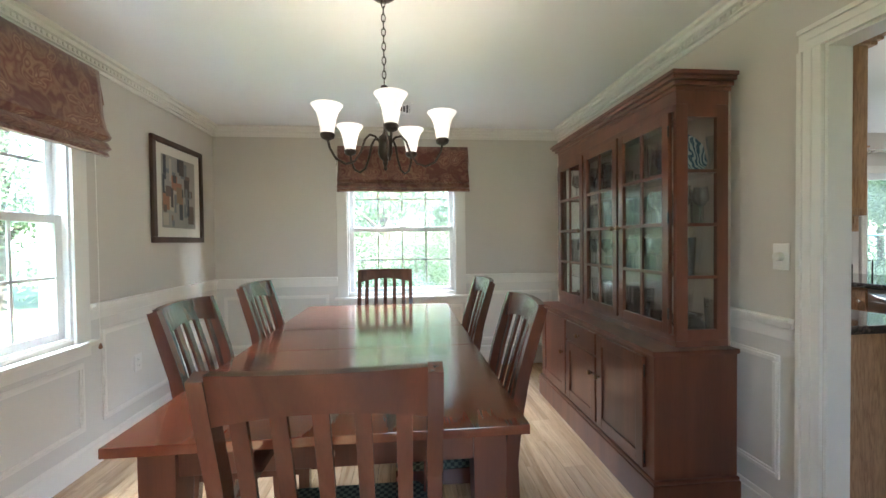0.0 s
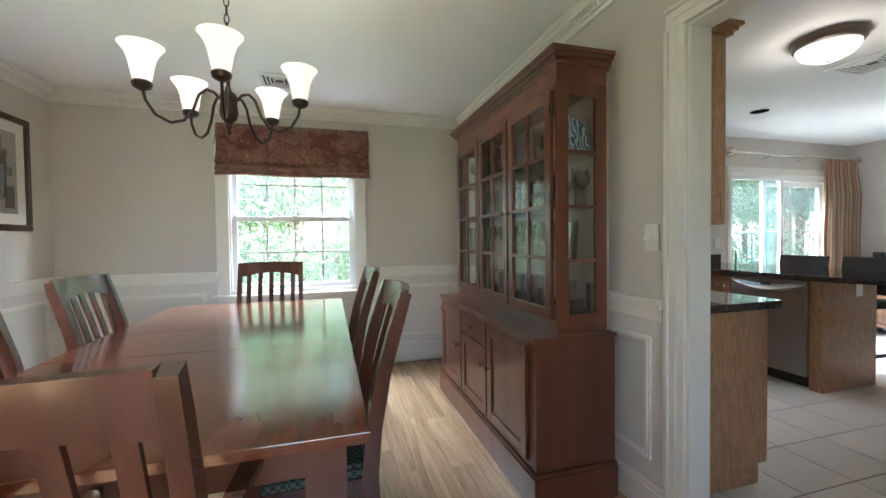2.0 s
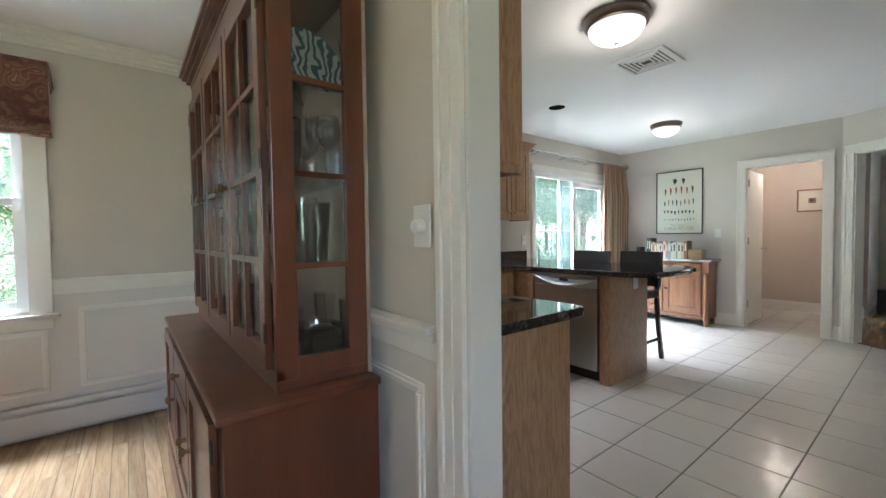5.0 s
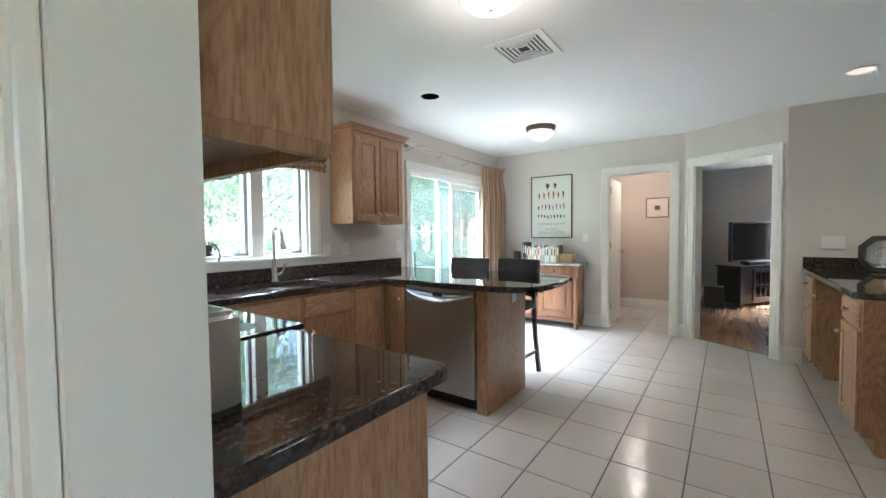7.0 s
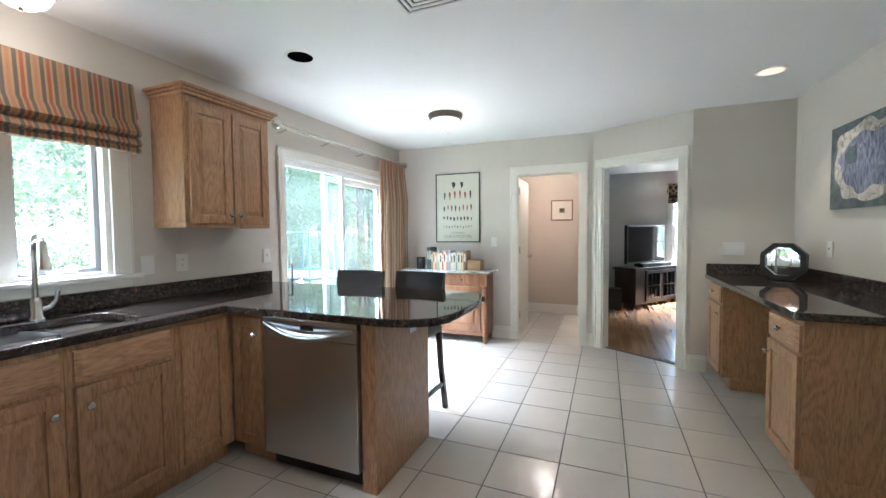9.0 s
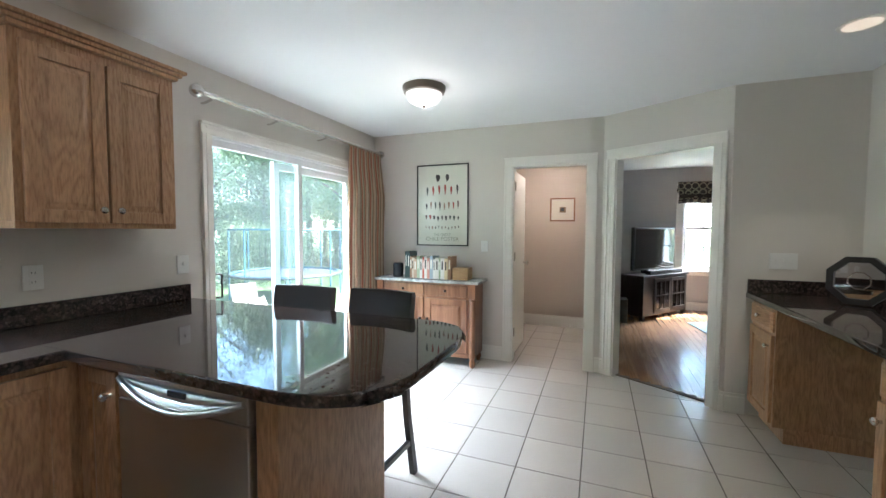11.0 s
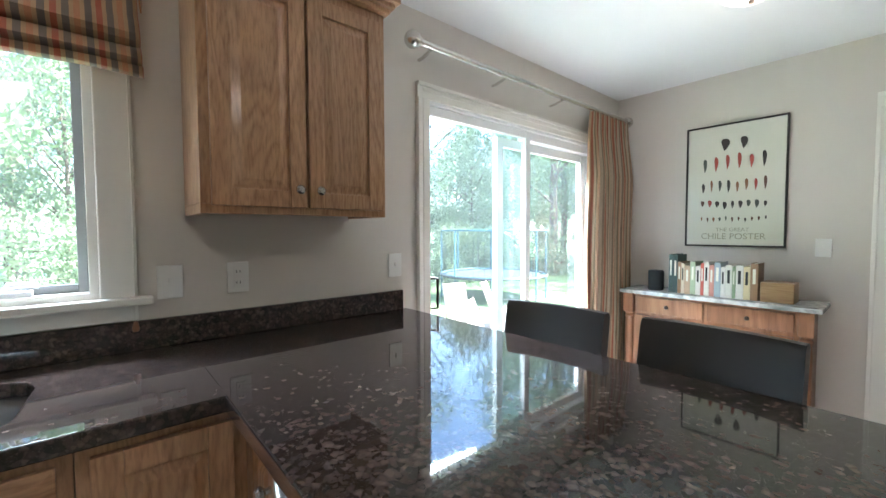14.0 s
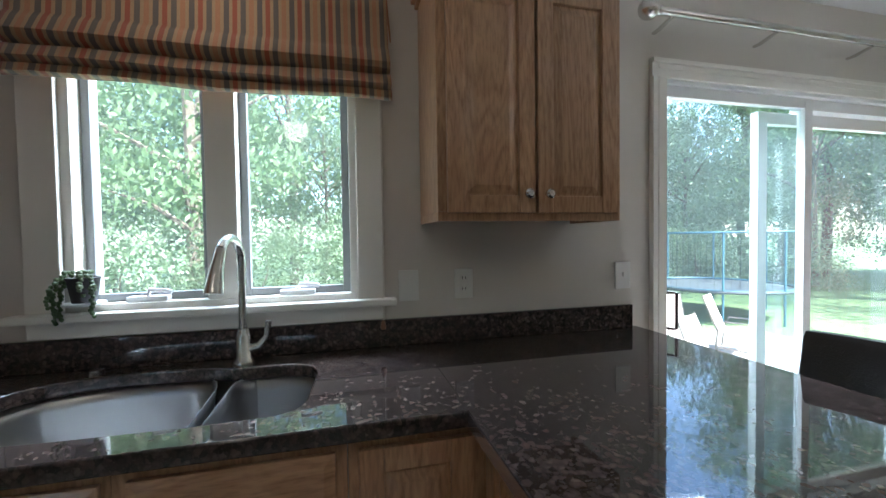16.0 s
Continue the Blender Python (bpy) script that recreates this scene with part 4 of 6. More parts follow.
    fbx(bm, M_HU, a1 - fr, a1, 0.85, 1.93, 0.0005, 0.02, 0.003)
    fbx(bm, M_HU, a0 + fr, a1 - fr, 0.85, 0.85 + fr, 0.0005, 0.0194, 0.003)
    fbx(bm, M_HU, a0 + fr, a1 - fr, 1.93 - fr, 1.93, 0.0005, 0.0194, 0.003)
    bmesh.ops.recalc_face_normals(bm, faces=bm.faces)
    d = part("glazed_door", bm, CHERRY, hu)
    c = (a0 + a1) / 2
    part("glazing_bar", fbx(bmesh.new(), M_HU, c - 0.009, c + 0.009, 0.90, 1.88, 0.006, 0.0185), CHERRY, d)
    for k in (1, 2, 3):
        z = 0.90 + 0.98 * k / 4
        part("glazing_bar", fbx(bmesh.new(), M_HU, a0 + fr, a1 - fr, z - 0.009, z + 0.009, 0.006, 0.018), CHERRY, d)
    part("pane", fbx(bmesh.new(), M_HU, a0 + fr - 0.003, a1 - fr + 0.003, 0.897, 1.883, 0.003, 0.0055), PANE, d, "clear cabinet glass").visible_shadow = False
    knob_at((UX - 0.02, kn, 1.385), (-1, 0, 0), d, BRASSK)
    hy = a0 + 0.004 if kn > c else a1 - 0.004
    for z in (0.95, 1.42, 1.84):
        part("hinge", lathe([(0.005, 0), (0.005, 0.055)], (UX - 0.018, hy, z - 0.027), 8), BLACK, d)
for z, o in ((2.03, 0.0), (2.05, 0.018), (2.072, 0.036), (2.09, 0.048)):
    part("cornice", B(UX - o - 0.004, DE - 0.053 if o < 0.001 else DE - 0.0535, UA - o - 0.004, UB + o + 0.004, z, z + 0.0198, 0.003), CHERRY, hu)
for z in (1.13, 1.385, 1.645):
    part("glass_shelf", B(UX + 0.03, DE - 0.07, UA + 0.025, UB - 0.025, z - 0.003, z + 0.003), PANE, hu, "clear glass shelf").visible_shadow = False

# ---------------------------------------------------------------- dining textiles, lamp, pictures
def roman_shade(name, m, a0, a1, z0, z1, out, material, label, uv=False, returns=True):
    """A fabric blind: smooth fall above, stacked folds below; parts: fall, folds, return."""
    t = thing(name, m @ Vector(((a0 + a1) / 2, z0, 0)), label, "blind")
    prof = [(z1, out), (z1 - 0.10, out + 0.008), (z1 - (z1 - z0) * 0.55, out + 0.02), (z0 + 0.16, out + 0.035), (z0 + 0.115, out + 0.06), (z0 + 0.10, out + 0.05),
            (z0 + 0.085, out + 0.018), (z0 + 0.078, out + 0.035), (z0 + 0.045, out + 0.055), (z0 + 0.035, out + 0.03), (z0 + 0.03, out + 0.018), (z0 + 0.024, out + 0.035), (z0 + 0.004, out + 0.04), (z0, out + 0.02)]
    bm = bmesh.new()
    layer = bm.loops.layers.uv.new("UVMap")
    n, rows = 40, []
    for i, (z, c) in enumerate(prof):
        k = i / (len(prof) - 1)
        row = []
        for j in range(n + 1):
            s = j / n
            flare = 0.012 * k
            w = noise.noise(Vector((s * 7 + a0 * 3, i * 0.7, out))) * 0.010 * k
            sag = 0.010 * math.sin(s * 9.0) * k
            row.append((bm.verts.new(m @ Vector((a0 - flare + (a1 - a0 + 2 * flare) * s, z + sag * 0.5, c + w))), s * (a1 - a0), z))
        rows.append(row)
    for p, q in zip(rows, rows[1:]):
        for j in range(n):
            f = bm.faces.new((p[j][0], p[j + 1][0], q[j + 1][0], q[j][0]))
            for lo, src in zip(f.loops, (p[j], p[j + 1], q[j + 1], q[j])):
                lo[layer].uv = (src[1], src[2])
    ob = part("fall", bm, material, t, "", True)
    so = ob.modifiers.new("thickness", "SOLIDIFY")
    so.thickness = 0.004
    for a, s in ((a0, -1), (a1, 1)):
        bm = bmesh.new()
        layer = bm.loops.layers.uv.new("UVMap")
        vs = [bm.verts.new(m @ Vector(p)) for p in ((a, z1, 0.004), (a, z1, out), (a + s * 0.012, z1 - 0.2, out + 0.02), (a + s * 0.02, z1 - 0.14, 0.004))]
        f = bm.faces.new(vs)
        for lo, u in zip(f.loops, ((0, 0), (0.06, 0), (0.06, 0.2), (0, 0.2))):
            lo[layer].uv = u
        r = part("return", bm, material, t)
        r.modifiers.new("thickness", "SOLIDIFY").thickness = 0.004
    part("headboard", fbx(bmesh.new(), m, a0 + 0.004, a1 - 0.004, z1 - 0.03, z1 - 0.003, 0.004, out - 0.004), TRIM, t)
    return t


roman_shade("roman_shade", M_DN, -0.60, 0.715, 1.83, 2.29, 0.055, PAISLEY, "red paisley fabric roman shade, half raised")
roman_shade("roman_shade", M_DW, 1.17, 2.55, 1.85, 2.36, 0.07, PAISLEY, "red paisley fabric roman shade, half raised")
roman_shade("roman_shade", M_KN, 2.75, 3.83, 1.80, 2.20, 0.05, STRIPE, "orange and grey striped roman shade, half raised")
va = roman_shade("valance", M_FE, -1.0, 0.14, 1.83, 2.20, 0.06, DOTF, "dark circle-patterned fabric valance")


def cord(name, at, z0, z1):
    t = thing(name, (at[0], at[1], z0), "white blind cord with small tassel", "blind cord")
    part("cord", tube([(at[0], at[1], z1), (at[0] + 0.002, at[1], (z0 + z1) / 2), (at[0], at[1], z0 + 0.03)], 0.0022, 6), TRIM, t)
    part("tassel", lathe([(0.003, 0.035), (0.006, 0.03), (0.011, 0.008), (0.008, 0.0)], (at[0], at[1], z0), 10), SIDEW, t, "wooden tassel", True)


cord("blind_cord", (DW + 0.05, 2.535, 0), 0.70, 1.90)
cord("blind_cord", (3.80, KN - 0.045, 0), 0.99, 1.88)

ch = thing("chandelier", (CH.x, CH.y, DC), "bronze five-arm chandelier with lit frosted glass shades", "chandelier")
part("canopy", lathe([(0.062, DC), (0.062, DC - 0.008), (0.045, DC - 0.022), (0.012, DC - 0.03)], (CH.x, CH.y, 0), 24), BRONZE, ch, "", True)
k, z = 0, DC - 0.03
while z > 2.07:
    rz = Matrix.Rotation(radians(90 * (k % 2)), 3, "Z")
    pts = [rz @ Vector((0.009 * math.cos(a), 0, 0.02 * math.sin(a))) + Vector((CH.x, CH.y, z - 0.017)) for a in [2 * math.pi * i / 10 for i in range(11)]]
    part("chain_link", tube(pts, 0.0024, 6), BRONZE, ch, "", True)
    k, z = k + 1, z - 0.033
part("stem", lathe([(0.016, 2.05), (0.019, 2.035), (0.009, 2.02), (0.007, 1.84), (0.014, 1.825), (0.030, 1.812), (0.036, 1.795), (0.030, 1.785), (0.034, 1.74), (0.026, 1.715), (0.010, 1.70), (0.013, 1.69), (0.006, 1.675), (0.010, 1.665), (0.002, 1.655)], (CH.x, CH.y, 0), 20), BRONZE, ch, "", True)
for a in ARMS:
    d = Vector((math.cos(a), math.sin(a), 0))
    prof = [(0.03, 1.79), (0.05, 1.81), (0.075, 1.815), (0.10, 1.79), (0.12, 1.73), (0.15, 1.685), (0.19, 1.67), (0.235, 1.69), (0.262, 1.735), (0.27, 1.775)]
    am = part("arm", tube([Vector((CH.x, CH.y, 0)) + d * r + Vector((0, 0, z)) for r, z in prof], 0.0055, 8), BRONZE, ch, "", True)
    at = Vector((CH.x, CH.y, 0)) + d * 0.27
    part("socket", lathe([(0.010, 1.765), (0.028, 1.775), (0.032, 1.79), (0.028, 1.796)], at, 16), BRONZE, am, "", True)
    bm = lathe([(0.027, 1.797), (0.033, 1.825), (0.039, 1.86), (0.049, 1.89), (0.069, 1.917), (0.067, 1.918), (0.047, 1.891), (0.037, 1.86), (0.031, 1.825), (0.026, 1.803)], at, 24)
    sh = part("shade", bm, SHADEG, am, "lit frosted white glass shade", True)
    sh.visible_shadow = False

pf = thing("framed_picture", (DW, 3.48, 1.34), "framed abstract print in brown wooden frame", "picture")
M_PIC = facing((DW, 3.12, 1.335), (0, 1, 0), (1, 0, 0))
PW, PH = 0.735, 0.815
for q in ((0, PW, 0, 0.045), (0, PW, PH - 0.045, PH), (0, 0.045, 0.045, PH - 0.045), (PW - 0.045, PW, 0.045, PH - 0.045)):
    part("frame", fbx(bmesh.new(), M_PIC, *q, 0.001, 0.028, 0.006), FRAMEW, pf)
part("mat_board", fbx(bmesh.new(), M_PIC, 0.045, PW - 0.045, 0.045, PH - 0.045, 0.001, 0.012), MAT_BOARD, pf)
cols = [(0.05, 0.055, 0.06), (0.22, 0.15, 0.09), (0.30, 0.28, 0.24), (0.13, 0.09, 0.07), (0.42, 0.36, 0.28), (0.16, 0.17, 0.17), (0.30, 0.14, 0.08), (0.07, 0.06, 0.05)]
AM = [mat("print_ink", c, 0.7) for c in cols]
part("print", fbx(bmesh.new(), M_PIC, 0.125, PW - 0.125, 0.12, PH - 0.12, 0.0122, 0.0135), AM[2], pf)
rnd = random.Random(4)
for k in range(46):
    a, b = 0.13 + rnd.random() * 0.38, 0.125 + rnd.random() * 0.46
    w, h = 0.03 + rnd.random() * 0.06, 0.03 + rnd.random() * 0.13
    a1, b1 = min(a + w, PW - 0.13), min(b + h, PH - 0.125)
    if a1 - a > 0.01 and b1 - b > 0.01:
        part("colour_patch", fbx(bmesh.new(), M_PIC, a, a1, b, b1, 0.0135, 0.0138 + k * 0.00003), AM[rnd.randrange(8)], pf)


def plate(m, a, b, w=0.075, h=0.115, kind="switch", n=1):
    t = thing({"switch": "light_switch", "outlet": "wall_outlet", "dimmer": "dimmer_switch"}[kind], m @ Vector((a, b - h / 2, 0)), "white plastic " + {"switch": "light switch plate", "outlet": "electrical outlet plate", "dimmer": "dimmer with round knob"}[kind], kind)
    part("plate", fbx(bmesh.new(), m, a - w / 2, a + w / 2, b - h / 2, b + h / 2, 0.0045, 0.011, 0.002), PLASTIC, t)
    for k in range(n):
        x = a + (k - (n - 1) / 2) * 0.046
        if kind == "switch":
            part("toggle", fbx(bmesh.new(), m, x - 0.005, x + 0.005, b - 0.006, b + 0.014, 0.011, 0.021, 0.002), PLASTIC, t)
        elif kind == "outlet":
            for dz in (-0.021, 0.021):
                o = part("socket", fbx(bmesh.new(), m, x - 0.016, x + 0.016, b + dz - 0.014, b + dz + 0.014, 0.011, 0.013, 0.002), PLASTIC, t)
                for dx in (-0.006, 0.006):
                    part("slot", fbx(bmesh.new(), m, x + dx - 0.001, x + dx + 0.001, b + dz - 0.004, b + dz + 0.006, 0.0131, 0.0134), BLACK, o)
        else:
            part("knob", lathe([(0.018, 0.011), (0.020, 0.014), (0.017, 0.036), (0.010, 0.038)], m @ Vector((x, b, 0)), 20, m=m.to_3x3()), PLASTIC, t, "", True)
    return t


plate(M_DE, 1.555, 1.235, kind="dimmer")
plate(M_DW, 2.93, 0.50, kind="outlet")
for a, b, k, n, w in ((2.40, 1.15, "outlet", 1, 0.075), (2.60, 1.15, "switch", 2, 0.12), (3.90, 1.14, "switch", 1, 0.075), (4.115, 1.14, "outlet", 1, 0.075), (4.83, 1.145, "switch", 1, 0.075)):
    plate(M_KN, a, b, w=w, kind=k, n=n)
plate(M_KE, 2.52, 1.20)
plate(M_JOG, 0.165, 1.155, w=0.165, n=3)
plate(M_KS, 6.02, 1.18)


def vent(name, x, y, z, s, dense):
    t = thing(name, (x, y, z), "white square ceiling air vent", "air vent", kind="")
    part("backing", B(x - s * 0.86, x + s * 0.86, y - s * 0.86, y + s * 0.86, z - 0.003, z - 0.001), BLACK, t)
    for k in range(dense):
        o = s * (1 - k / dense * 0.9)
        w = s * (0.16 if k == 0 else 0.075)
        for q in ((-o, o, -o, -o + w), (-o, o, o - w, o), (-o, -o + w, -o + w, o - w), (o - w, o, -o + w, o - w)):
            part("louver", B(x + q[0], x + q[1], y + q[2], y + q[3], z - 0.012 + k * 0.001, z - 0.0032, 0.001), VINYL, t)
    return t


vent("ceiling_vent", 4.02, 2.02, KC, 0.185, 6)
vent("ceiling_vent", -0.01, 3.47, DC, 0.15, 5)

# baseboard heater under the dining window
bh = thing("baseboard_heater", (0, DN, 0), "white metal baseboard heater along the wall", "heater")
HM = mat("white_enamel", (0.72, 0.71, 0.68), 0.35)
part("cover", fbx(bmesh.new(), M_DN, DW + 0.02, DE - 0.03, 0.03, 0.165, 0.055, 0.062, 0.002), HM, bh)
part("back_plate", fbx(bmesh.new(), M_DN, DW + 0.02, DE - 0.03, 0.02, 0.215, 0.0045, 0.012), HM, bh)
part("damper", fbx(bmesh.new(), M_DN, DW + 0.02, DE - 0.03, 0.185, 0.215, 0.012, 0.056, 0.004), HM, bh)
part("fins", fbx(bmesh.new(), M_DN, DW + 0.03, DE - 0.04, 0.06, 0.15, 0.012, 0.05), BLACK, bh)
hh = thing("baseboard_heater", (8.2, HS, 0), "white metal baseboard heater along the hall wall", "heater")
part("cover", B(7.35, 8.9, HS + 0.0005, HS + 0.06, 0.03, 0.21, 0.01), HM, hh)

# ---------------------------------------------------------------- kitchen cabinets
CT, CB = 0.92, 0.88


def base_cabinet(name, m, a0, a1, depth, label, fronts, kick=0.10, mt=OAK, top=CB - 0.0005):
    """fronts: rows (kind, a0, a1, b0, b1, knob)."""
    t = thing(name, m @ Vector(((a0 + a1) / 2, 0, -depth / 2)), label, "cabinet", "kitchen base cabinets")
    part("body", fbx(bmesh.new(), m, a0, a1, kick, top, -depth, 0, 0.002), mt, t)
    if top < 0.8:
        part("face_rail", fbx(bmesh.new(), m, a0, a1, top + 0.0005, CB - 0.0005, -0.02, 0), mt, t)
    part("toe_kick", fbx(bmesh.new(), m, a0, a1, 0.001, kick, -depth, -0.06), mt, t)
    for kind, f0, f1, b0, b1, kn in fronts:
        if kind == "door":
            panel_door("door", m, f0, f1, b0, b1, mt, t, kn)
        else:
            bm = fbx(bmesh.new(), m, f0, f1, b0, b1, 0.0005, 0.014, 0.003)
            frustum(bm, f0 + 0.004, f1 - 0.004, b0 + 0.004, b1 - 0.004, 0.0138, 0.021, 0.02, m)
            bmesh.ops.recalc_face_normals(bm, faces=bm.faces)
            d = part("drawer_front", bm, OAK_H, t)
            if kn:
                knob_at(m @ Vector((kn[0], kn[1], 0.02)), m.to_3x3() @ Vector((0, 0, 1)), d, NICKEL)
    return t


M_N = facing((0, 3.27, 0), (1, 0, 0), (0, -1, 0))
base_cabinet("base_cabinet", M_N, 2.53, 2.785, 0.575, "oak base cabinet with raised panel door", [("drawer", 2.55, 2.765, 0.715, 0.85, None), ("door", 2.55, 2.765, 0.12, 0.695, None)], top=0.69)
base_cabinet("sink_cabinet", M_N, 2.787, 3.215, 0.575, "oak sink base cabinet", [("drawer", 2.80, 3.20, 0.715, 0.85, None), ("door", 2.80, 3.20, 0.12, 0.695, (3.165, 0.61))], top=0.69)
base_cabinet("base_cabinet", M_N, 3.217, 3.665, 0.575, "oak base cabinet with drawer over door", [("drawer", 3.245, 3.64, 0.715, 0.85, None), ("door", 3.245, 3.64, 0.12, 0.695, (3.285, 0.61))], top=0.69)
base_cabinet("corner_cabinet", M_N, 3.667, 3.998, 0.575, "oak corner base cabinet with tall door", [("door", 3.69, 3.955, 0.12, 0.85, None)])
M_P = facing((4.0, 0, 0), (0, 1, 0), (-1, 0, 0))
base_cabinet("corner_cabinet", M_P, 3.01, 3.26, 0.63, "oak corner base cabinet with tall door", [("door", 3.02, 3.24, 0.12, 0.85, (3.055, 0.76))])
ep = thing("peninsula_end_panel", (4.3, 2.33, 0), "oak end panel of the kitchen peninsula", "cabinet panel")
part("panel", B(4.0, 4.64, 2.29, 2.375, 0, CB - 0.0005, 0.003), OAK, ep)
part("back_panel", B(4.615, 4.64, 2.3755, 3.84, 0, CB - 0.0005, 0.002), OAK, ep)
plate(facing((0, 2.29, 0), (1, 0, 0), (0, -1, 0)), 4.41, 0.80, kind="outlet")
dw = thing("dishwasher", (4.3, 2.69, 0), "stainless steel dishwasher with bar handle", "dishwasher")
part("body", B(4.02, 4.60, 2.38, 3.005, 0.09, 0.872), BLACK, dw)
part("door", fbx(bmesh.new(), M_P, 2.383, 3.002, 0.10, 0.765, -0.015, 0.022, 0.005), STEEL, dw)
part("control_panel", fbx(bmesh.new(), M_P, 2.383, 3.002, 0.768, 0.868, -0.015, 0.020, 0.005), STEEL, dw)
part("display", fbx(bmesh.new(), M_P, 2.65, 2.735, 0.812, 0.832, 0.0202, 0.0265), BLACK, dw)
n = 15
hp = [M_P @ Vector((2.395 + 0.595 * k / n, 0.838 - 0.062 * math.sin(math.pi * k / n), 0.024 + 0.036 * math.sin(math.pi * k / n) ** 0.7)) for k in range(n + 1)]
part("handle", tube(hp, [0.010 + 0.004 * math.sin(math.pi * k / n) for k in range(n + 1)], 10), STEEL, dw, "bowed stainless bar handle", True)
bm = bmesh.new()
upper = [bm.verts.new(M_P @ Vector((2.395 + 0.595 * k / n, 0.8405, 0.0206))) for k in range(n + 1)]
middle = [bm.verts.new(M_P @ Vector((2.395 + 0.595 * k / n, 0.8395 - 0.040 * math.sin(math.pi * k / n), 0.0208 + 0.004 * math.sin(math.pi * k / n)))) for k in range(n + 1)]
lower = [bm.verts.new(p + Vector((0.004, 0, 0))) for p in hp]
for p, q in ((upper, middle), (middle, lower)):
    for k in range(n):
        bm.faces.new((p[k], p[k + 1], q[k + 1], q[k]))
part("handle_pocket", bm, STEEL, dw, "curved stainless finger pocket", True).modifiers.new("thickness", "SOLIDIFY").thickness = 0.001
part("kick_plate", fbx(bmesh.new(), M_P, 2.383, 3.002, 0.003, 0.095, -0.06, -0.05), BLACK, dw)

M_W = facing((2.44, 0, 0), (0, 1, 0), (1, 0, 0))
wc = base_cabinet("base_cabinet", M_W, 1.60, 2.285, 0.618, "oak base cabinet beside the range, plain end panel", [("drawer", 1.62, 2.265, 0.715, 0.85, (1.94, 0.78)), ("door", 1.62, 1.935, 0.12, 0.695, (1.90, 0.61)), ("door", 1.945, 2.265, 0.12, 0.695, (1.98, 0.61))])
base_cabinet("base_cabinet", M_W, 3.065, 3.26, 0.618, "narrow oak base cabinet beside the range", [("door", 3.08, 3.25, 0.12, 0.85, None)])
# worktops
sink_hole = rounded([(2.78, 3.34, 0.10), (3.08, 3.32, 0.05), (3.33, 3.315, 0.03), (3.57, 3.325, 0.08), (3.595, 3.70, 0.09), (3.43, 3.725, 0.05), (3.33, 3.715, 0.03), (3.24, 3.75, 0.06), (2.95, 3.77, 0.12), (2.76, 3.66, 0.10)][::-1])
slab("worktop", rounded([(KW + 0.002, 3.065, 0), (2.49, 3.065, 0.01), (2.49, 3.235, 0.01), (3.938, 3.235, 0.004), (3.938, 3.848, 0), (KW + 0.002, 3.848, 0)]), [sink_hole], CB, CT, 0.006, GRANITE)
slab("worktop", rounded([(3.94, 2.06, 0.16), (4.10, 1.94, 0.12), (4.72, 1.93, 0.14), (4.90, 2.05, 0.12), (4.90, 3.848, 0), (3.94, 3.848, 0)], 8), [], CB, CT, 0.006, GRANITE)
slab("worktop", rounded([(KW + 0.002, 1.56, 0), (2.49, 1.56, 0.03), (2.49, 2.29, 0.01), (KW + 0.002, 2.29, 0)]), [], CB, CT, 0.006, GRANITE)
slab("worktop", rounded([(4.735, -0.268, 0), (6.638, -0.268, 0), (6.638, 0.37, 0), (4.76, 0.37, 0.03)]), [], CB, CT, 0.006, GRANITE)
for o in [o for o in bpy.data.objects if o.name.startswith("worktop")]:
    tagged(o, "polished dark brown granite worktop", "worktop")


def splash(q, label="dark granite backsplash strip"):
    solo("backsplash", B(*q, 0.003), GRANITE, label, "backsplash")


splash((KW + 0.023, 4.87, KN - 0.022, KN - 0.0005, CT + 0.0005, 1.018))
splash((KW + 0.0005, KW + 0.022, 3.065, KN - 0.0005, CT + 0.0005, 1.018))
splash((KW + 0.0005, KW + 0.022, 1.56, 2.29, CT + 0.0005, 1.018))
splash((4.735, JX - 0.023, KS + 0.0005, KS + 0.022, CT + 0.0005, 1.018))
splash((JX - 0.022, JX - 0.0005, KS + 0.0005, 0.37, CT + 0.0005, 1.018))

# sink
sk = thing("kitchen_sink", (3.17, 3.55, 0.7), "undermount double-bowl stainless steel sink", "sink")
SINKM = mat("satin_stainless_sink", (0.40, 0.395, 0.39), 0.30, 1.0)


def bowl(name, pts, z0, z1):
    top = rounded(pts)
    bm = bmesh.new()
    c = Vector((sum(p[0] for p in top) / len(top), sum(p[1] for p in top) / len(top)))
    rings = []
    for s, z in ((1.0, z1), (0.97, z1 - 0.05), (0.94, z0 + 0.03), (0.85, z0)):
        rings.append([bm.verts.new((c.x + (x - c.x) * s, c.y + (y - c.y) * s, z)) for x, y in top])
    for p, q in zip(rings, rings[1:]):
        for k in range(len(p)):
            bm.faces.new((p[k], q[k], q[(k + 1) % len(p)], p[(k + 1) % len(p)]))
    bm.faces.new(rings[-1])
    bmesh.ops.recalc_face_normals(bm, faces=bm.faces)
    bmesh.ops.reverse_faces(bm, faces=bm.faces)
    b = part(name, bm, SINKM, sk, "", True)
    b.modifiers.new("thickness", "SOLIDIFY").thickness = -0.002
    part("drain", lathe([(0.042, z0 + 0.001), (0.042, z0 + 0.004), (0.03, z0 + 0.005), (0.028, z0 + 0.002)], (c.x, c.y, 0), 20), NICKEL, sk, "", True)


bowl("large_bowl", [(2.76, 3.33, 0.10), (3.08, 3.305, 0.05), (3.31, 3.303, 0.05), (3.295, 3.70, 0.06), (3.24, 3.765, 0.05), (2.93, 3.785, 0.12), (2.74, 3.66, 0.10)], 0.70, 0.886)
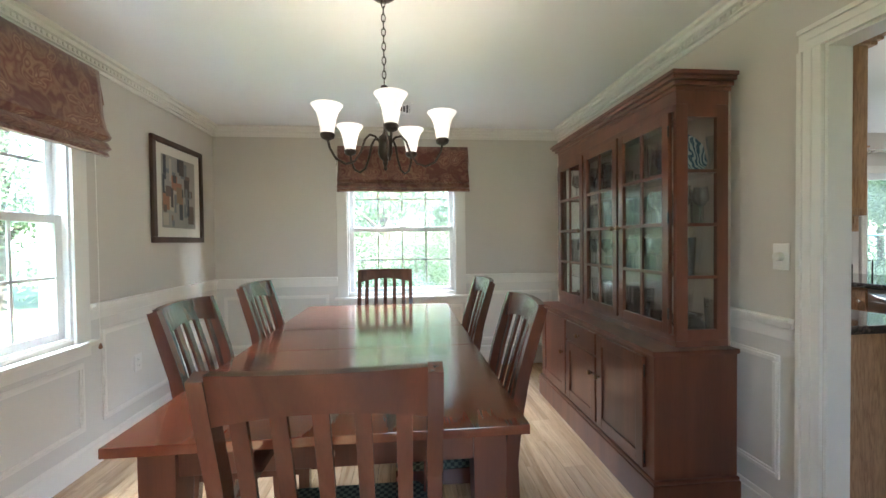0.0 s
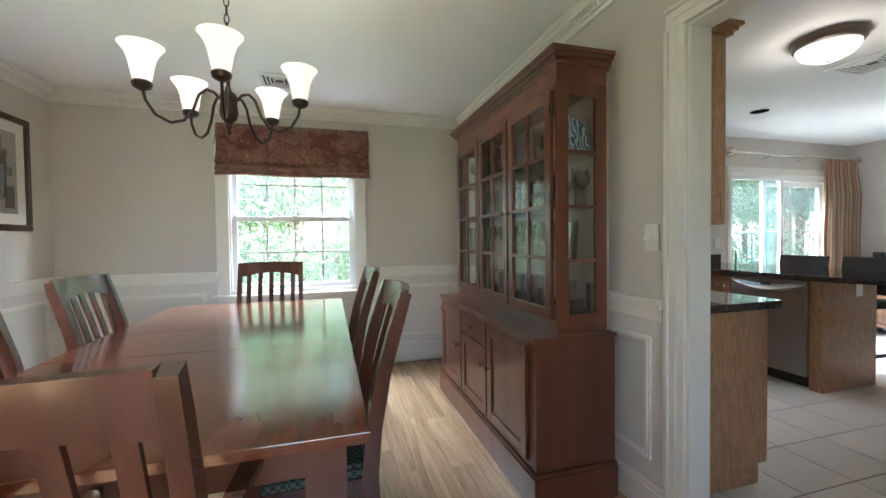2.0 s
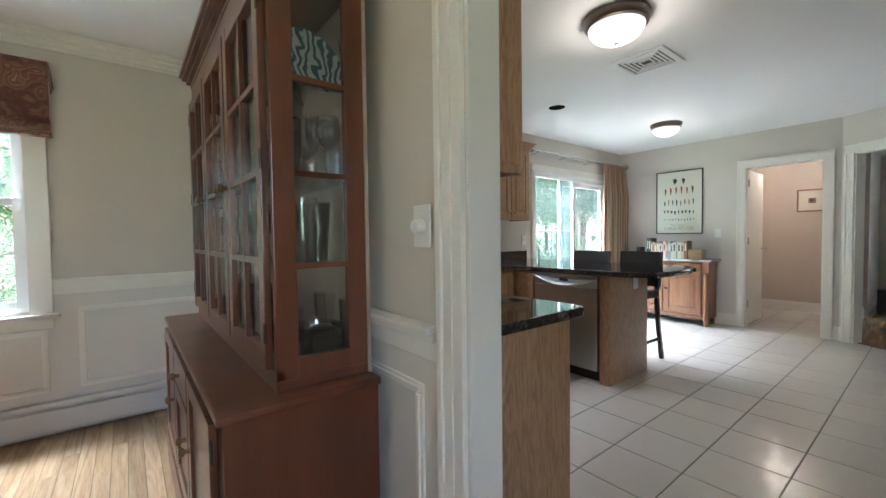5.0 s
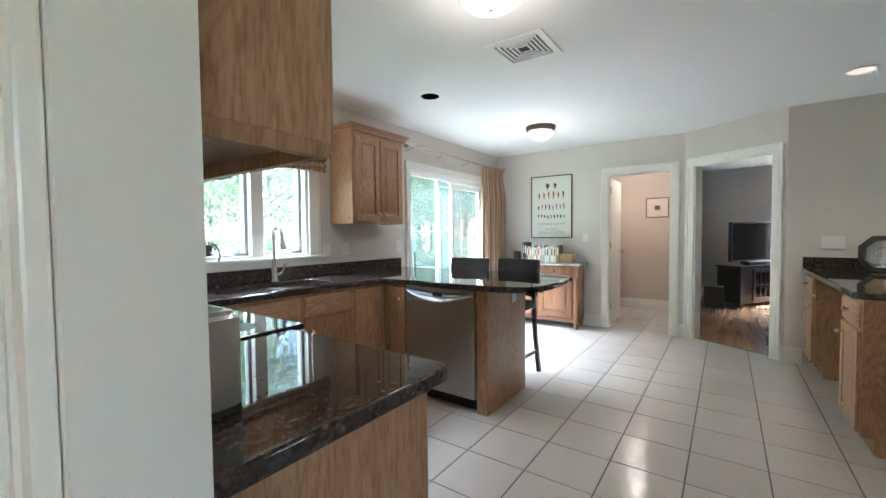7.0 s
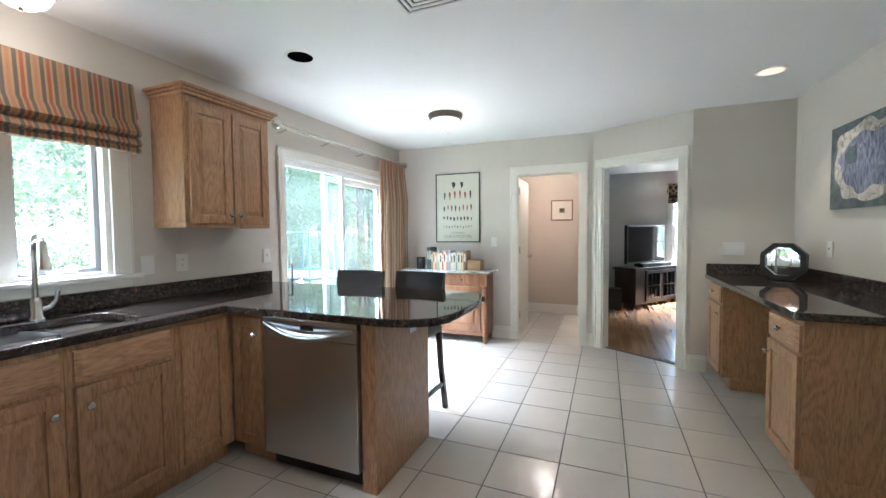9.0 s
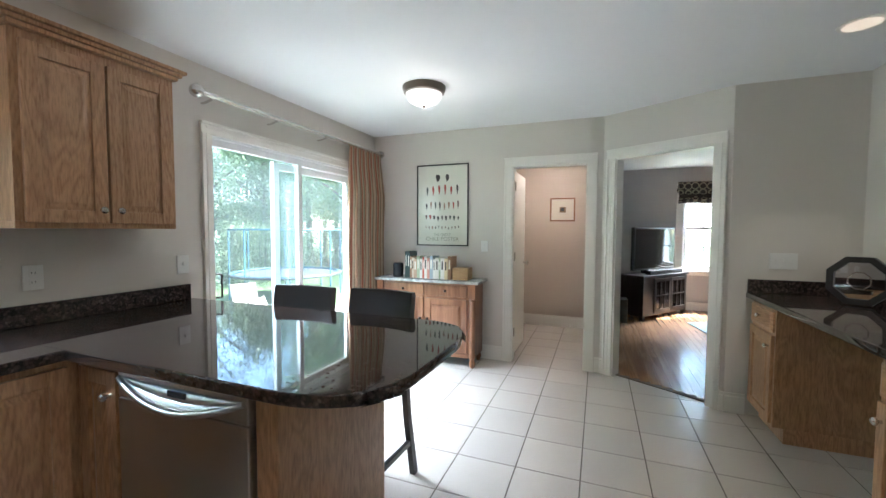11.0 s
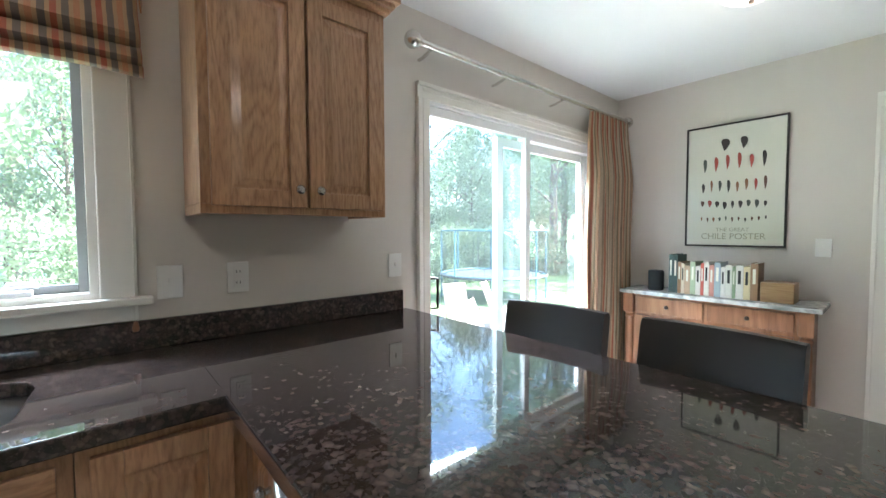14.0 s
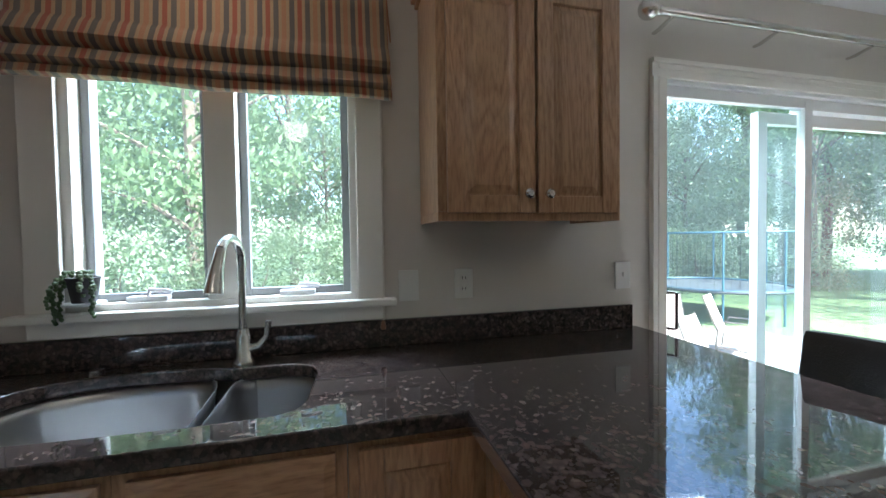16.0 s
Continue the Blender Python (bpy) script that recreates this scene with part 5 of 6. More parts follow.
bowl("small_bowl", [(3.335, 3.303, 0.04), (3.58, 3.31, 0.08), (3.61, 3.70, 0.09), (3.43, 3.738, 0.05), (3.335, 3.73, 0.06)], 0.73, 0.886)
fa = thing("kitchen_faucet", (3.31, 3.745, CT), "brushed nickel gooseneck pull-down faucet", "faucet")
fx, fy = 3.345, 3.775
part("base", lathe([(0.034, CT), (0.034, CT + 0.008), (0.026, CT + 0.02), (0.024, CT + 0.085), (0.018, CT + 0.10), (0.015, CT + 0.11)], (fx, fy, 0), 20), NICKEL, fa, "", True)
gp = [(fx, fy, CT + 0.10), (fx, fy, CT + 0.30)] + [(fx - 0.012 * (1 - math.cos(a)), fy - 0.075 * (1 - math.cos(a)), CT + 0.33 + 0.075 * math.sin(a)) for a in [math.pi * k / 10 for k in range(0, 9)]]
part("spout", tube(gp, 0.013, 12), NICKEL, fa, "", True)
e = Vector(gp[-1])
part("spray_head", tube([e, e + Vector((-0.006, -0.02, -0.05)), e + Vector((-0.010, -0.034, -0.10)), e + Vector((-0.012, -0.04, -0.125))], [0.014, 0.017, 0.024, 0.026], 14), NICKEL, fa, "", True)
part("lever", tube([(fx + 0.02, fy, CT + 0.045), (fx + 0.05, fy - 0.01, CT + 0.055), (fx + 0.072, fy - 0.015, CT + 0.085), (fx + 0.08, fy - 0.015, CT + 0.135)], [0.016, 0.012, 0.009, 0.010], 10), NICKEL, fa, "", True)
solo("air_gap_cap", lathe([(0.02, CT), (0.02, CT + 0.008), (0.012, CT + 0.012)], (2.93, 3.79, 0), 16), NICKEL, "round nickel counter cap behind the sink", "sink cap", smooth=True)


# range, hood and wall cabinets
rg = thing("range", (2.2, 2.68, 0), "stainless range with black glass cooktop", "range")
part("body", B(KW + 0.02, 2.50, 2.295, 3.058, 0.0, 0.895), STEEL, rg)
part("cooktop", B(KW + 0.022, 2.555, 2.292, 3.060, 0.905, 0.928, 0.005), CERAN, rg, "glossy black glass cooktop")
part("trim", B(KW + 0.02, 2.56, 2.291, 3.061, 0.8955, 0.9048, 0.002), STEEL, rg)
part("oven_door", B(2.5005, 2.545, 2.31, 3.04, 0.20, 0.80, 0.006), STEEL, rg)
part("oven_handle", tube([(2.56, 2.36, 0.77), (2.59, 2.37, 0.77), (2.59, 2.98, 0.77), (2.56, 2.99, 0.77)], 0.011, 10), STEEL, rg, "", True)
for y in (2.45, 2.9):
    for x in (2.06, 2.36):
        part("burner_ring", lathe([(0.085, 0.9282), (0.085, 0.9286)], (x, y, 0), 28), BLACK, rg)


def wall_cabinet(name, m, a0, a1, z0, z1, depth, doors, label, crown=True):
    t = thing(name, m @ Vector(((a0 + a1) / 2, z0, -depth / 2)), label, "cabinet", "kitchen wall cabinets")
    part("body", fbx(bmesh.new(), m, a0, a1, z0 + 0.03, z1, -depth + 0.001, 0, 0.002), OAK, t)
    for q in ((a0, a1, -0.02, 0.0), (a0, a0 + 0.018, -depth + 0.001, -0.02), (a1 - 0.018, a1, -depth + 0.001, -0.02)):
        part("bottom_rail", fbx(bmesh.new(), m, q[0], q[1], z0, z0 + 0.0298, q[2], q[3], 0.002), OAK, t)
    for f0, f1, kn in doors:
        panel_door("door", m, f0, f1, z0 + 0.025, z1 - 0.04, OAK, t, (kn, z0 + 0.085))
    if crown:
        for o, b in ((0.012, 0.0), (0.026, 0.018), (0.042, 0.036)):
            part("crown", fbx(bmesh.new(), m, a0 - o, a1 + o, z1 + b, z1 + b + 0.0178, -depth + 0.001, 0.02 + o, 0.004), OAK, t)
    return t


M_UC = facing((0, 3.56, 0), (1, 0, 0), (0, -1, 0))
wall_cabinet("wall_cabinet", M_UC, 3.95, 4.597, 1.368, 2.16, 0.288, [(3.978, 4.268, 4.238), (4.279, 4.57, 4.31)], "oak two-door wall cabinet with raised panels")
M_UW = facing((2.108, 0, 0), (0, 1, 0), (1, 0, 0))
wall_cabinet("wall_cabinet", M_UW, 1.56, 2.285, 1.412, 2.16, 0.306, [(1.575, 1.915, 1.89), (1.925, 2.27, 1.95)], "oak wall cabinet beside the range hood")
wall_cabinet("wall_cabinet", M_UW, 2.287, 3.063, 1.60, 2.16, 0.306, [(2.30, 2.67, 2.645), (2.68, 3.05, 2.705)], "short oak wall cabinet over the range hood")
wall_cabinet("wall_cabinet", M_UW, 3.065, 3.40, 1.412, 2.16, 0.306, [(3.08, 3.385, 3.11)], "narrow oak wall cabinet beside the window")
hd = thing("range_hood", (2.1, 2.67, 1.48), "black under-cabinet range hood", "range hood")
part("body", B(KW + 0.001, 2.30, 2.29, 3.06, 1.46, 1.599, 0.012), BLACK, hd)
part("underside", B(1.90, 2.27, 2.33, 3.02, 1.455, 1.4598), STEEL, hd)
to = thing("toaster", (1.97, 1.87, CT), "brushed stainless two-slot toaster on the worktop", "toaster")
bm = prism(rounded([(1.862, 1.735, 0.03), (2.03, 1.735, 0.03), (2.03, 2.06, 0.03), (1.862, 2.06, 0.03)]), CT + 0.02, CT + 0.205)
bmesh.ops.bevel(bm, geom=[e for e in bm.edges if all(v.co.z > CT + 0.2 for v in e.verts)], offset=0.014, segments=3, affect="EDGES")
part("body", bm, STEEL, to, "", True)
part("base", B(1.868, 2.024, 1.742, 2.055, CT + 0.0005, CT + 0.021, 0.004), BLACK, to)
for x in (1.892, 1.956):
    part("slot", B(x, x + 0.044, 1.775, 2.02, CT + 0.2046, CT + 0.2062), BLACK, to)
    for q in ((x - 0.004, x, 1.771, 2.024), (x + 0.044, x + 0.048, 1.771, 2.024), (x, x + 0.044, 1.771, 1.775), (x, x + 0.044, 2.02, 2.024)):
        part("slot_rim", B(*q, CT + 0.2046, CT + 0.2085), STEEL, to)
    for j in range(6):
        part("grill_wire", B(x, x + 0.044, 1.80 + j * 0.038, 1.803 + j * 0.038, CT + 0.2062, CT + 0.2074), STEEL, to)
part("lever", B(1.935, 1.96, 2.059, 2.08, CT + 0.12, CT + 0.135, 0.003), BLACK, to)

# desk run on the south wall
M_S = facing((0, 0.33, 0), (1, 0, 0), (0, 1, 0))
base_cabinet("desk_cabinet", M_S, 4.775, 5.20, 0.598, "oak desk cabinet with drawer over door", [("drawer", 4.79, 5.185, 0.715, 0.85, (4.99, 0.79)), ("door", 4.79, 5.185, 0.12, 0.695, (5.15, 0.62))])
base_cabinet("desk_cabinet", M_S, 6.22, 6.637, 0.598, "oak desk cabinet with drawer over door", [("drawer", 6.235, 6.62, 0.715, 0.85, (6.43, 0.79)), ("door", 6.235, 6.62, 0.12, 0.695, (6.27, 0.62))])
oc = thing("octagonal_mirror", (6.2, -0.05, CT), "octagonal dark-framed mirror standing on the desk", "mirror")
mo = look((6.2, -0.05, CT + 0.155), (6.2 - 0.82, -0.05 + 0.58, CT + 0.19)) @ pose(0, 0, 0, 0, 180, 22.5)


def ngon(r0, r1, c0, c1, m):
    bm = bmesh.new()
    P = [[bm.verts.new(m @ Vector((r * math.cos(math.pi / 4 * k), r * math.sin(math.pi / 4 * k), c))) for k in range(8)] for r, c in ((r0, c0), (r1, c0), (r1, c1), (r0, c1))]
    for i in range(4):
        for k in range(8):
            bm.faces.new((P[i][k], P[i][(k + 1) % 8], P[(i + 1) % 4][(k + 1) % 8], P[(i + 1) % 4][k]))
    bmesh.ops.recalc_face_normals(bm, faces=bm.faces)
    return bm


part("frame", ngon(0.118, 0.155, -0.05, 0.01, mo), BLACKW, oc)
bm = lathe([(0.119, -0.02), (0.119, -0.012)], (0, 0, 0), 8)
bmesh.ops.transform(bm, matrix=mo, verts=bm.verts)
part("mirror_glass", bm, MIRROR, oc)
bm = ngon(0.05, 0.056, -0.0118, -0.008, mo)
part("ring", bm, NICKEL, oc)

# painting on the south wall
pa = thing("oyster_painting", (5.45, KS, 1.46), "unframed canvas painting of an oyster shell", "painting")
OIL = mat("blue_grey_oil_paint", (0.2, 0.25, 0.3), 0.5)
ov = coords(OIL)
setc(OIL, ramp(OIL, tex(OIL, "Noise", ov, Scale=7.0, Detail=6.0, Distortion=2.0).outputs["Fac"], [(0.3, (0.03, 0.04, 0.05)), (0.45, (0.08, 0.12, 0.14)), (0.6, (0.13, 0.14, 0.14)), (0.75, (0.20, 0.18, 0.14))]))
OIL2 = mat("pale_shell_oil_paint", (0.45, 0.43, 0.38), 0.5)
setc(OIL2, ramp(OIL2, tex(OIL2, "Noise", coords(OIL2), Scale=16.0, Detail=6.0, Distortion=1.5).outputs["Fac"], [(0.3, (0.20, 0.15, 0.12)), (0.5, (0.45, 0.42, 0.37)), (0.7, (0.55, 0.53, 0.50))]))
OIL3 = mat("grey_violet_oil_paint", (0.25, 0.27, 0.35), 0.5)
setc(OIL3, ramp(OIL3, tex(OIL3, "Noise", coords(OIL3, (3, 1, 1)), Scale=6.0, Detail=5.0, Distortion=2.5).outputs["Fac"], [(0.3, (0.05, 0.055, 0.10)), (0.48, (0.16, 0.18, 0.27)), (0.7, (0.33, 0.34, 0.37))]))
part("canvas", fbx(bmesh.new(), M_KS, 5.02, 5.98, 1.46, 2.02, 0.001, 0.035, 0.003), OIL, pa)


def blob(a, b, ra, rb, c, seed, rough=0.12):
    bm = bmesh.new()
    vs = []
    for k in range(48):
        t = 2 * math.pi * k / 48
        r = 1 + rough * noise.noise(Vector((math.cos(t) * 2.2, math.sin(t) * 2.2, seed)))
        vs.append(bm.verts.new(M_KS @ Vector((a + ra * r * math.cos(t), b + rb * r * math.sin(t), c))))
    f = bm.faces.new(vs)
    r = bmesh.ops.extrude_face_region(bm, geom=[f])
    bmesh.ops.translate(bm, verts=[v for v in r["geom"] if isinstance(v, bmesh.types.BMVert)], vec=(0, 0.0015, 0))
    bmesh.ops.recalc_face_normals(bm, faces=bm.faces)
    return bm


part("painted_shell", blob(5.55, 1.745, 0.38, 0.245, 0.0352, 1.0, 0.35), OIL2, pa)
part("painted_shell", blob(5.55, 1.745, 0.30, 0.185, 0.037, 2.0, 0.3), OIL3, pa)
part("painted_shell", blob(5.72, 1.80, 0.07, 0.055, 0.0388, 3.0, 0.4), OIL, pa)


# ceiling lights
def flush_light(x, y, k):
    t = thing("flush_ceiling_light", (x, y, KC), "round flush ceiling light, lit frosted dome", "ceiling light")
    part("pan", lathe([(0.162 * k, KC), (0.162 * k, KC - 0.018), (0.150 * k, KC - 0.048), (0.137 * k, KC - 0.054), (0.137 * k, KC - 0.04), (0.02 * k, KC - 0.038)], (x, y, 0), 36), NICKB, t, "bronze-nickel pan", True)
    d = part("dome", lathe([(0.137 * k, KC - 0.05), (0.135 * k, KC - 0.068), (0.112 * k, KC - 0.105), (0.066 * k, KC - 0.13), (0.0 * k, KC - 0.138)], (x, y, 0), 36), DOMEG, t, "lit frosted glass dome", True)
    d.visible_shadow = False
    part("finial", lathe([(0.006 * k, KC - 0.135), (0.012 * k, KC - 0.142), (0.009 * k, KC - 0.152), (0.002 * k, KC - 0.155)], (x, y, 0), 12), NICKB, t, "", True)


# near-black for a flat disc: the shade inside the recess is put into its colour
DARKR = mat("painted_recess_shade", (0.003, 0.003, 0.003), 1.0, Specular_IOR_Level=0.0)
NICKB = mat("antique_nickel", (0.20, 0.17, 0.145), 0.35, 0.9)
for x, y, k in ((3.29, 1.86, 1.12), (5.88, 2.65, 1.0), (3.26, 3.56, 0.80)):
    flush_light(x, y, k)
for x, y, on in ((4.35, 3.02, False), (5.83, 0.165, True)):
    t = thing("recessed_light", (x, y, KC), "recessed ceiling light, lit" if on else "dark unlit recessed ceiling light with white ring", "ceiling light")
    part("trim_ring", lathe([(0.097, KC - 0.0005), (0.097, KC - 0.004), (0.078, KC - 0.006), (0.078, KC - 0.0006)], (x, y, 0), 32), TRIM, t, "", True)
    part("lamp", lathe([(0.077, KC - 0.0062), (0.077, KC - 0.0075)], (x, y, 0), 32), CANG if on else DARKR, t)

# ---------------------------------------------------------------- kitchen furniture
def bar_stool(label):
    """Faces -x; origin on the floor."""
    t = thing("bar_stool", (0, 0, 0), label, "stool", "stools at the peninsula")
    part("seat", B(-0.20, 0.18, -0.20, 0.20, 0.60, 0.67, 0.022), LEATHER, t, "", True)
    n = 8
    bm = bmesh.new()
    rows = []
    for k in range(n + 1):
        s = -1 + 2 * k / n
        bow = 0.03 * (1 - s * s)
        rows.append([bm.verts.new((0.165 + bow + dx + (0.05 if z > 1 else 0), s * 0.20, z)) for dx, z in ((-0.028, 0.70), (-0.026, 1.012), (-0.015, 1.028), (0.015, 1.028), (0.026, 1.012), (0.028, 0.70))])
    for p, q in zip(rows, rows[1:]):
        for i in range(6):
            bm.faces.new((p[i], p[(i + 1) % 6], q[(i + 1) % 6], q[i]))
    bm.faces.new(rows[0][::-1]), bm.faces.new(rows[-1])
    bmesh.ops.recalc_face_normals(bm, faces=bm.faces)
    part("backrest", bm, LEATHER, t, "", True)
    for s in (-1, 1):
        part("rear_leg", sweep([(0.25, s * 0.185, 0), (0.185, s * 0.18, 0.35), (0.165, s * 0.175, 0.60), (0.175, s * 0.172, 0.74)], 0.032, 0.036, (0, 1, 0)), BLACKW, t)
        part("front_leg", sweep([(-0.19, s * 0.185, 0), (-0.175, s * 0.178, 0.60)], 0.032, 0.034, (0, 1, 0)), BLACKW, t)
        part("stretcher", sweep([(-0.185, s * 0.184, 0.20), (0.21, s * 0.183, 0.20)], 0.02, 0.028, (0, 1, 0)), BLACKW, t)
    part("footrest", B(-0.195, -0.17, -0.18, 0.18, 0.24, 0.27, 0.003), BLACKW, t)
    return t


st = bar_stool("black leather bar stool with curved back")
copy_thing(st, pose(4.83, 2.545, 0, 0, 0, -3))
st.matrix_basis = pose(4.80, 3.03, 0, 0, 0, 4)

sb = thing("sideboard", (6.98, 3.05, 0), "brown wooden sideboard with grey marble top", "sideboard")
SX0, SX1, SY0, SY1 = 6.80, 7.145, 2.50, 3.62
part("top", B(SX0 - 0.02, SX1, SY0 - 0.025, SY1 + 0.01, 0.835, 0.862, 0.005), MARBLE, sb, "grey marble slab")
part("body", B(SX0 + 0.03, SX1, SY0 + 0.03, SY1 - 0.02, 0.09, 0.8345, 0.003), SIDEW, sb)
part("plinth", B(SX0 + 0.015, SX1, SY0 + 0.03, SY1 - 0.02, 0.09, 0.13, 0.004), SIDEW, sb)
M_SB = facing((SX0 + 0.03, 0, 0), (0, 1, 0), (-1, 0, 0))
for y in (SY0 + 0.045, SY1 - 0.05):
    prof = [(0.018, 0.0), (0.026, 0.02), (0.034, 0.05), (0.022, 0.08), (0.034, 0.10), (0.036, 0.13), (0.028, 0.15), (0.030, 0.35), (0.032, 0.55), (0.028, 0.64), (0.036, 0.66), (0.026, 0.675), (0.036, 0.69)]
    part("turned_post", lathe(prof, (SX0 + 0.03, y, 0), 18), SIDEW, sb, "", True)
    part("post_block", B(SX0 - 0.008, SX0 + 0.035, y - 0.036, y + 0.036, 0.69, 0.834, 0.004), SIDEW, sb)
part("rear_foot", lathe([(0.018, 0.0), (0.032, 0.05), (0.022, 0.09)], (SX1 - 0.05, SY0 + 0.06, 0), 14), SIDEW, sb, "", True)
ym = (SY0 + SY1) / 2
for a0, a1 in ((SY0 + 0.10, ym - 0.012), (ym + 0.012, SY1 - 0.10)):
    d = part("drawer", fbx(bmesh.new(), M_SB, a0, a1, 0.70, 0.815, 0.0005, 0.015, 0.004), SIDEW, sb)
    knob_at((SX0 + 0.014, (a0 + a1) / 2, 0.757), (-1, 0, 0), d, BRONZE, 0.013)
    panel_door("door", M_SB, a0, a1, 0.15, 0.675, SIDEW, sb, ((a0 + 0.03) if a0 > ym else (a1 - 0.03), 0.46), BRONZE, 0.06, True)

# things on the sideboard
Z = 0.862
sp = thing("smart_speaker", (6.93, 3.42, Z), "dark grey round fabric speaker", "speaker")
GREYC = mat("dark_grey_fabric", (0.02, 0.022, 0.024), 0.8)
part("body", lathe([(0.05, Z + 0.0005), (0.054, Z + 0.01), (0.054, Z + 0.14), (0.05, Z + 0.148)], (6.93, 3.42, 0), 28), GREYC, sp, "", True)
part("top", lathe([(0.046, Z + 0.1485), (0.046, Z + 0.151)], (6.93, 3.42, 0), 28), BLACK, sp)
rnd = random.Random(11)
y = 3.31
bookcols = [(0.03, 0.06, 0.055), (0.03, 0.05, 0.05), (0.28, 0.16, 0.09), (0.55, 0.45, 0.33), (0.45, 0.30, 0.20), (0.35, 0.42, 0.28), (0.62, 0.60, 0.55), (0.50, 0.10, 0.07), (0.66, 0.62, 0.55), (0.55, 0.25, 0.2), (0.30, 0.36, 0.40), (0.64, 0.62, 0.58), (0.58, 0.57, 0.5), (0.25, 0.33, 0.2), (0.66, 0.64, 0.6), (0.6, 0.5, 0.3), (0.32, 0.15, 0.08)]
COVER = {}
names = ["dark green", "dark green", "brown", "cream", "tan", "pale green", "white", "red", "off-white", "rose", "blue-grey", "white", "ivory", "green", "white", "yellow", "brown"]
for c, nm in zip(bookcols, names):
    w = 0.018 + rnd.random() * 0.022
    h = 0.20 + rnd.random() * 0.05 + (0.05 if c[0] < 0.04 else 0)
    dpt = 0.16 + rnd.random() * 0.04
    lean = 0.0 if c[0] < 0.04 else rnd.uniform(-0.012, 0.004)
    x0 = 6.87
    b = thing("book", (x0 + 0.08, y - w / 2, Z), nm + " book standing on the sideboard", "book", "books on the sideboard")
    mt = COVER.setdefault(nm, mat("book_cover_" + nm.replace(" ", "_"), c, 0.5))
    bm = bmesh.new()
    bx(bm, x0, x0 + 0.008, y - w, y, Z + 0.0005, Z + h, 0.002)
    bx(bm, x0 + 0.008, x0 + dpt, y - w, y - w + 0.002, Z + 0.0005, Z + h)
    bx(bm, x0 + 0.008, x0 + dpt, y - 0.002, y, Z + 0.0005, Z + h)
    cv = part("cover", bm, mt, b)
    part("pages", B(x0 + 0.009, x0 + dpt - 0.005, y - w + 0.0022, y - 0.0022, Z + 0.004, Z + h - 0.004), PAPER, b)
    part("title_bar", B(x0 - 0.0008, x0 - 0.0001, y - w * 0.7, y - w * 0.3, Z + h * 0.45, Z + h * 0.85), PAPER if sum(c) < 1.2 else BLACK, cv)
    y -= w + 0.0015
solo("wooden_box", B(6.87, 7.03, y - 0.175, y - 0.01, Z + 0.0005, Z + 0.125, 0.006), timber("pale_wood_box", (0.36, 0.22, 0.11), (0.45, 0.29, 0.15), 0.4, (1, 0.08, 1)), "pale wooden box beside the books", "box")

# poster
po = thing("chile_poster", (KE, 2.99, 1.20), "white poster of chile peppers in thin black frame", "poster")
M_PO = facing((KE, 2.70, 1.195), (0, 1, 0), (-1, 0, 0))
QW, QH = 0.60, 0.885
for q in ((0, QW, 0, 0.012), (0, QW, QH - 0.012, QH), (0, 0.012, 0.012, QH - 0.012), (QW - 0.012, QW, 0.012, QH - 0.012)):
    part("frame", fbx(bmesh.new(), M_PO, *q, 0.001, 0.022, 0.002), BLACKW, po)
PGLOSS = mat("glazed_poster_paper", (0.66, 0.65, 0.57), 0.12)
part("print", fbx(bmesh.new(), M_PO, 0.012, QW - 0.012, 0.012, QH - 0.012, 0.001, 0.012), PGLOSS, po)
INKS = [mat("pepper_ink", c, 0.3) for c in ((0.04, 0.03, 0.03), (0.33, 0.05, 0.035), (0.11, 0.05, 0.035), (0.22, 0.10, 0.05), (0.06, 0.07, 0.06))]


def pepper(a, b, w, h, ink):
    bm = bmesh.new()
    vs = []
    for k in range(14):
        t = 2 * math.pi * k / 14
        yy = math.sin(t)
        taper = 0.62 + 0.38 * yy
        vs.append(bm.verts.new(M_PO @ Vector((a + w / 2 * math.cos(t) * taper + 0.1 * w * yy * yy, b + h / 2 * yy, 0.0124))))
    f = bm.faces.new(vs)
    if f.normal.dot(Vector((-1, 0, 0))) < 0:
        f.normal_flip()
    p = part("printed_pepper", bm, ink, po)
    p.modifiers.new("thickness", "SOLIDIFY").thickness = 0.0003


rnd = random.Random(3)
for a in (0.25, 0.36):
    pepper(QW - a, 0.735, 0.075 if a < 0.3 else 0.06, 0.085, INKS[0])
for row, (b, n, w, h) in enumerate(((0.60, 6, 0.034, 0.105), (0.435, 8, 0.025, 0.085), (0.305, 9, 0.032, 0.05), (0.20, 11, 0.018, 0.032))):
    for k in range(n):
        pepper(QW - (0.09 + (QW - 0.18) * (k + 0.5) / n), b + rnd.uniform(-0.01, 0.01), w * rnd.uniform(0.8, 1.2), h * rnd.uniform(0.85, 1.15), INKS[1 if row == 0 and k in (1, 3) else rnd.randrange(5)])


def lettering(text, size, m, parent, material):
    cu = bpy.data.curves.new("lettering", "FONT")
    cu.body, cu.size, cu.align_x, cu.extrude = text, size, "CENTER", 0.0003
    tmp = bpy.data.objects.new("lettering", cu)
    scene.collection.objects.link(tmp)
    me = bpy.data.meshes.new_from_object(tmp.evaluated_get(bpy.context.evaluated_depsgraph_get()))
    bpy.data.objects.remove(tmp)
    bm = bmesh.new()
    bm.from_mesh(me)
    bmesh.ops.transform(bm, matrix=m, verts=bm.verts)
    part("lettering", bm, material, parent)


INKT = mat("olive_grey_ink", (0.30, 0.30, 0.22), 0.4)
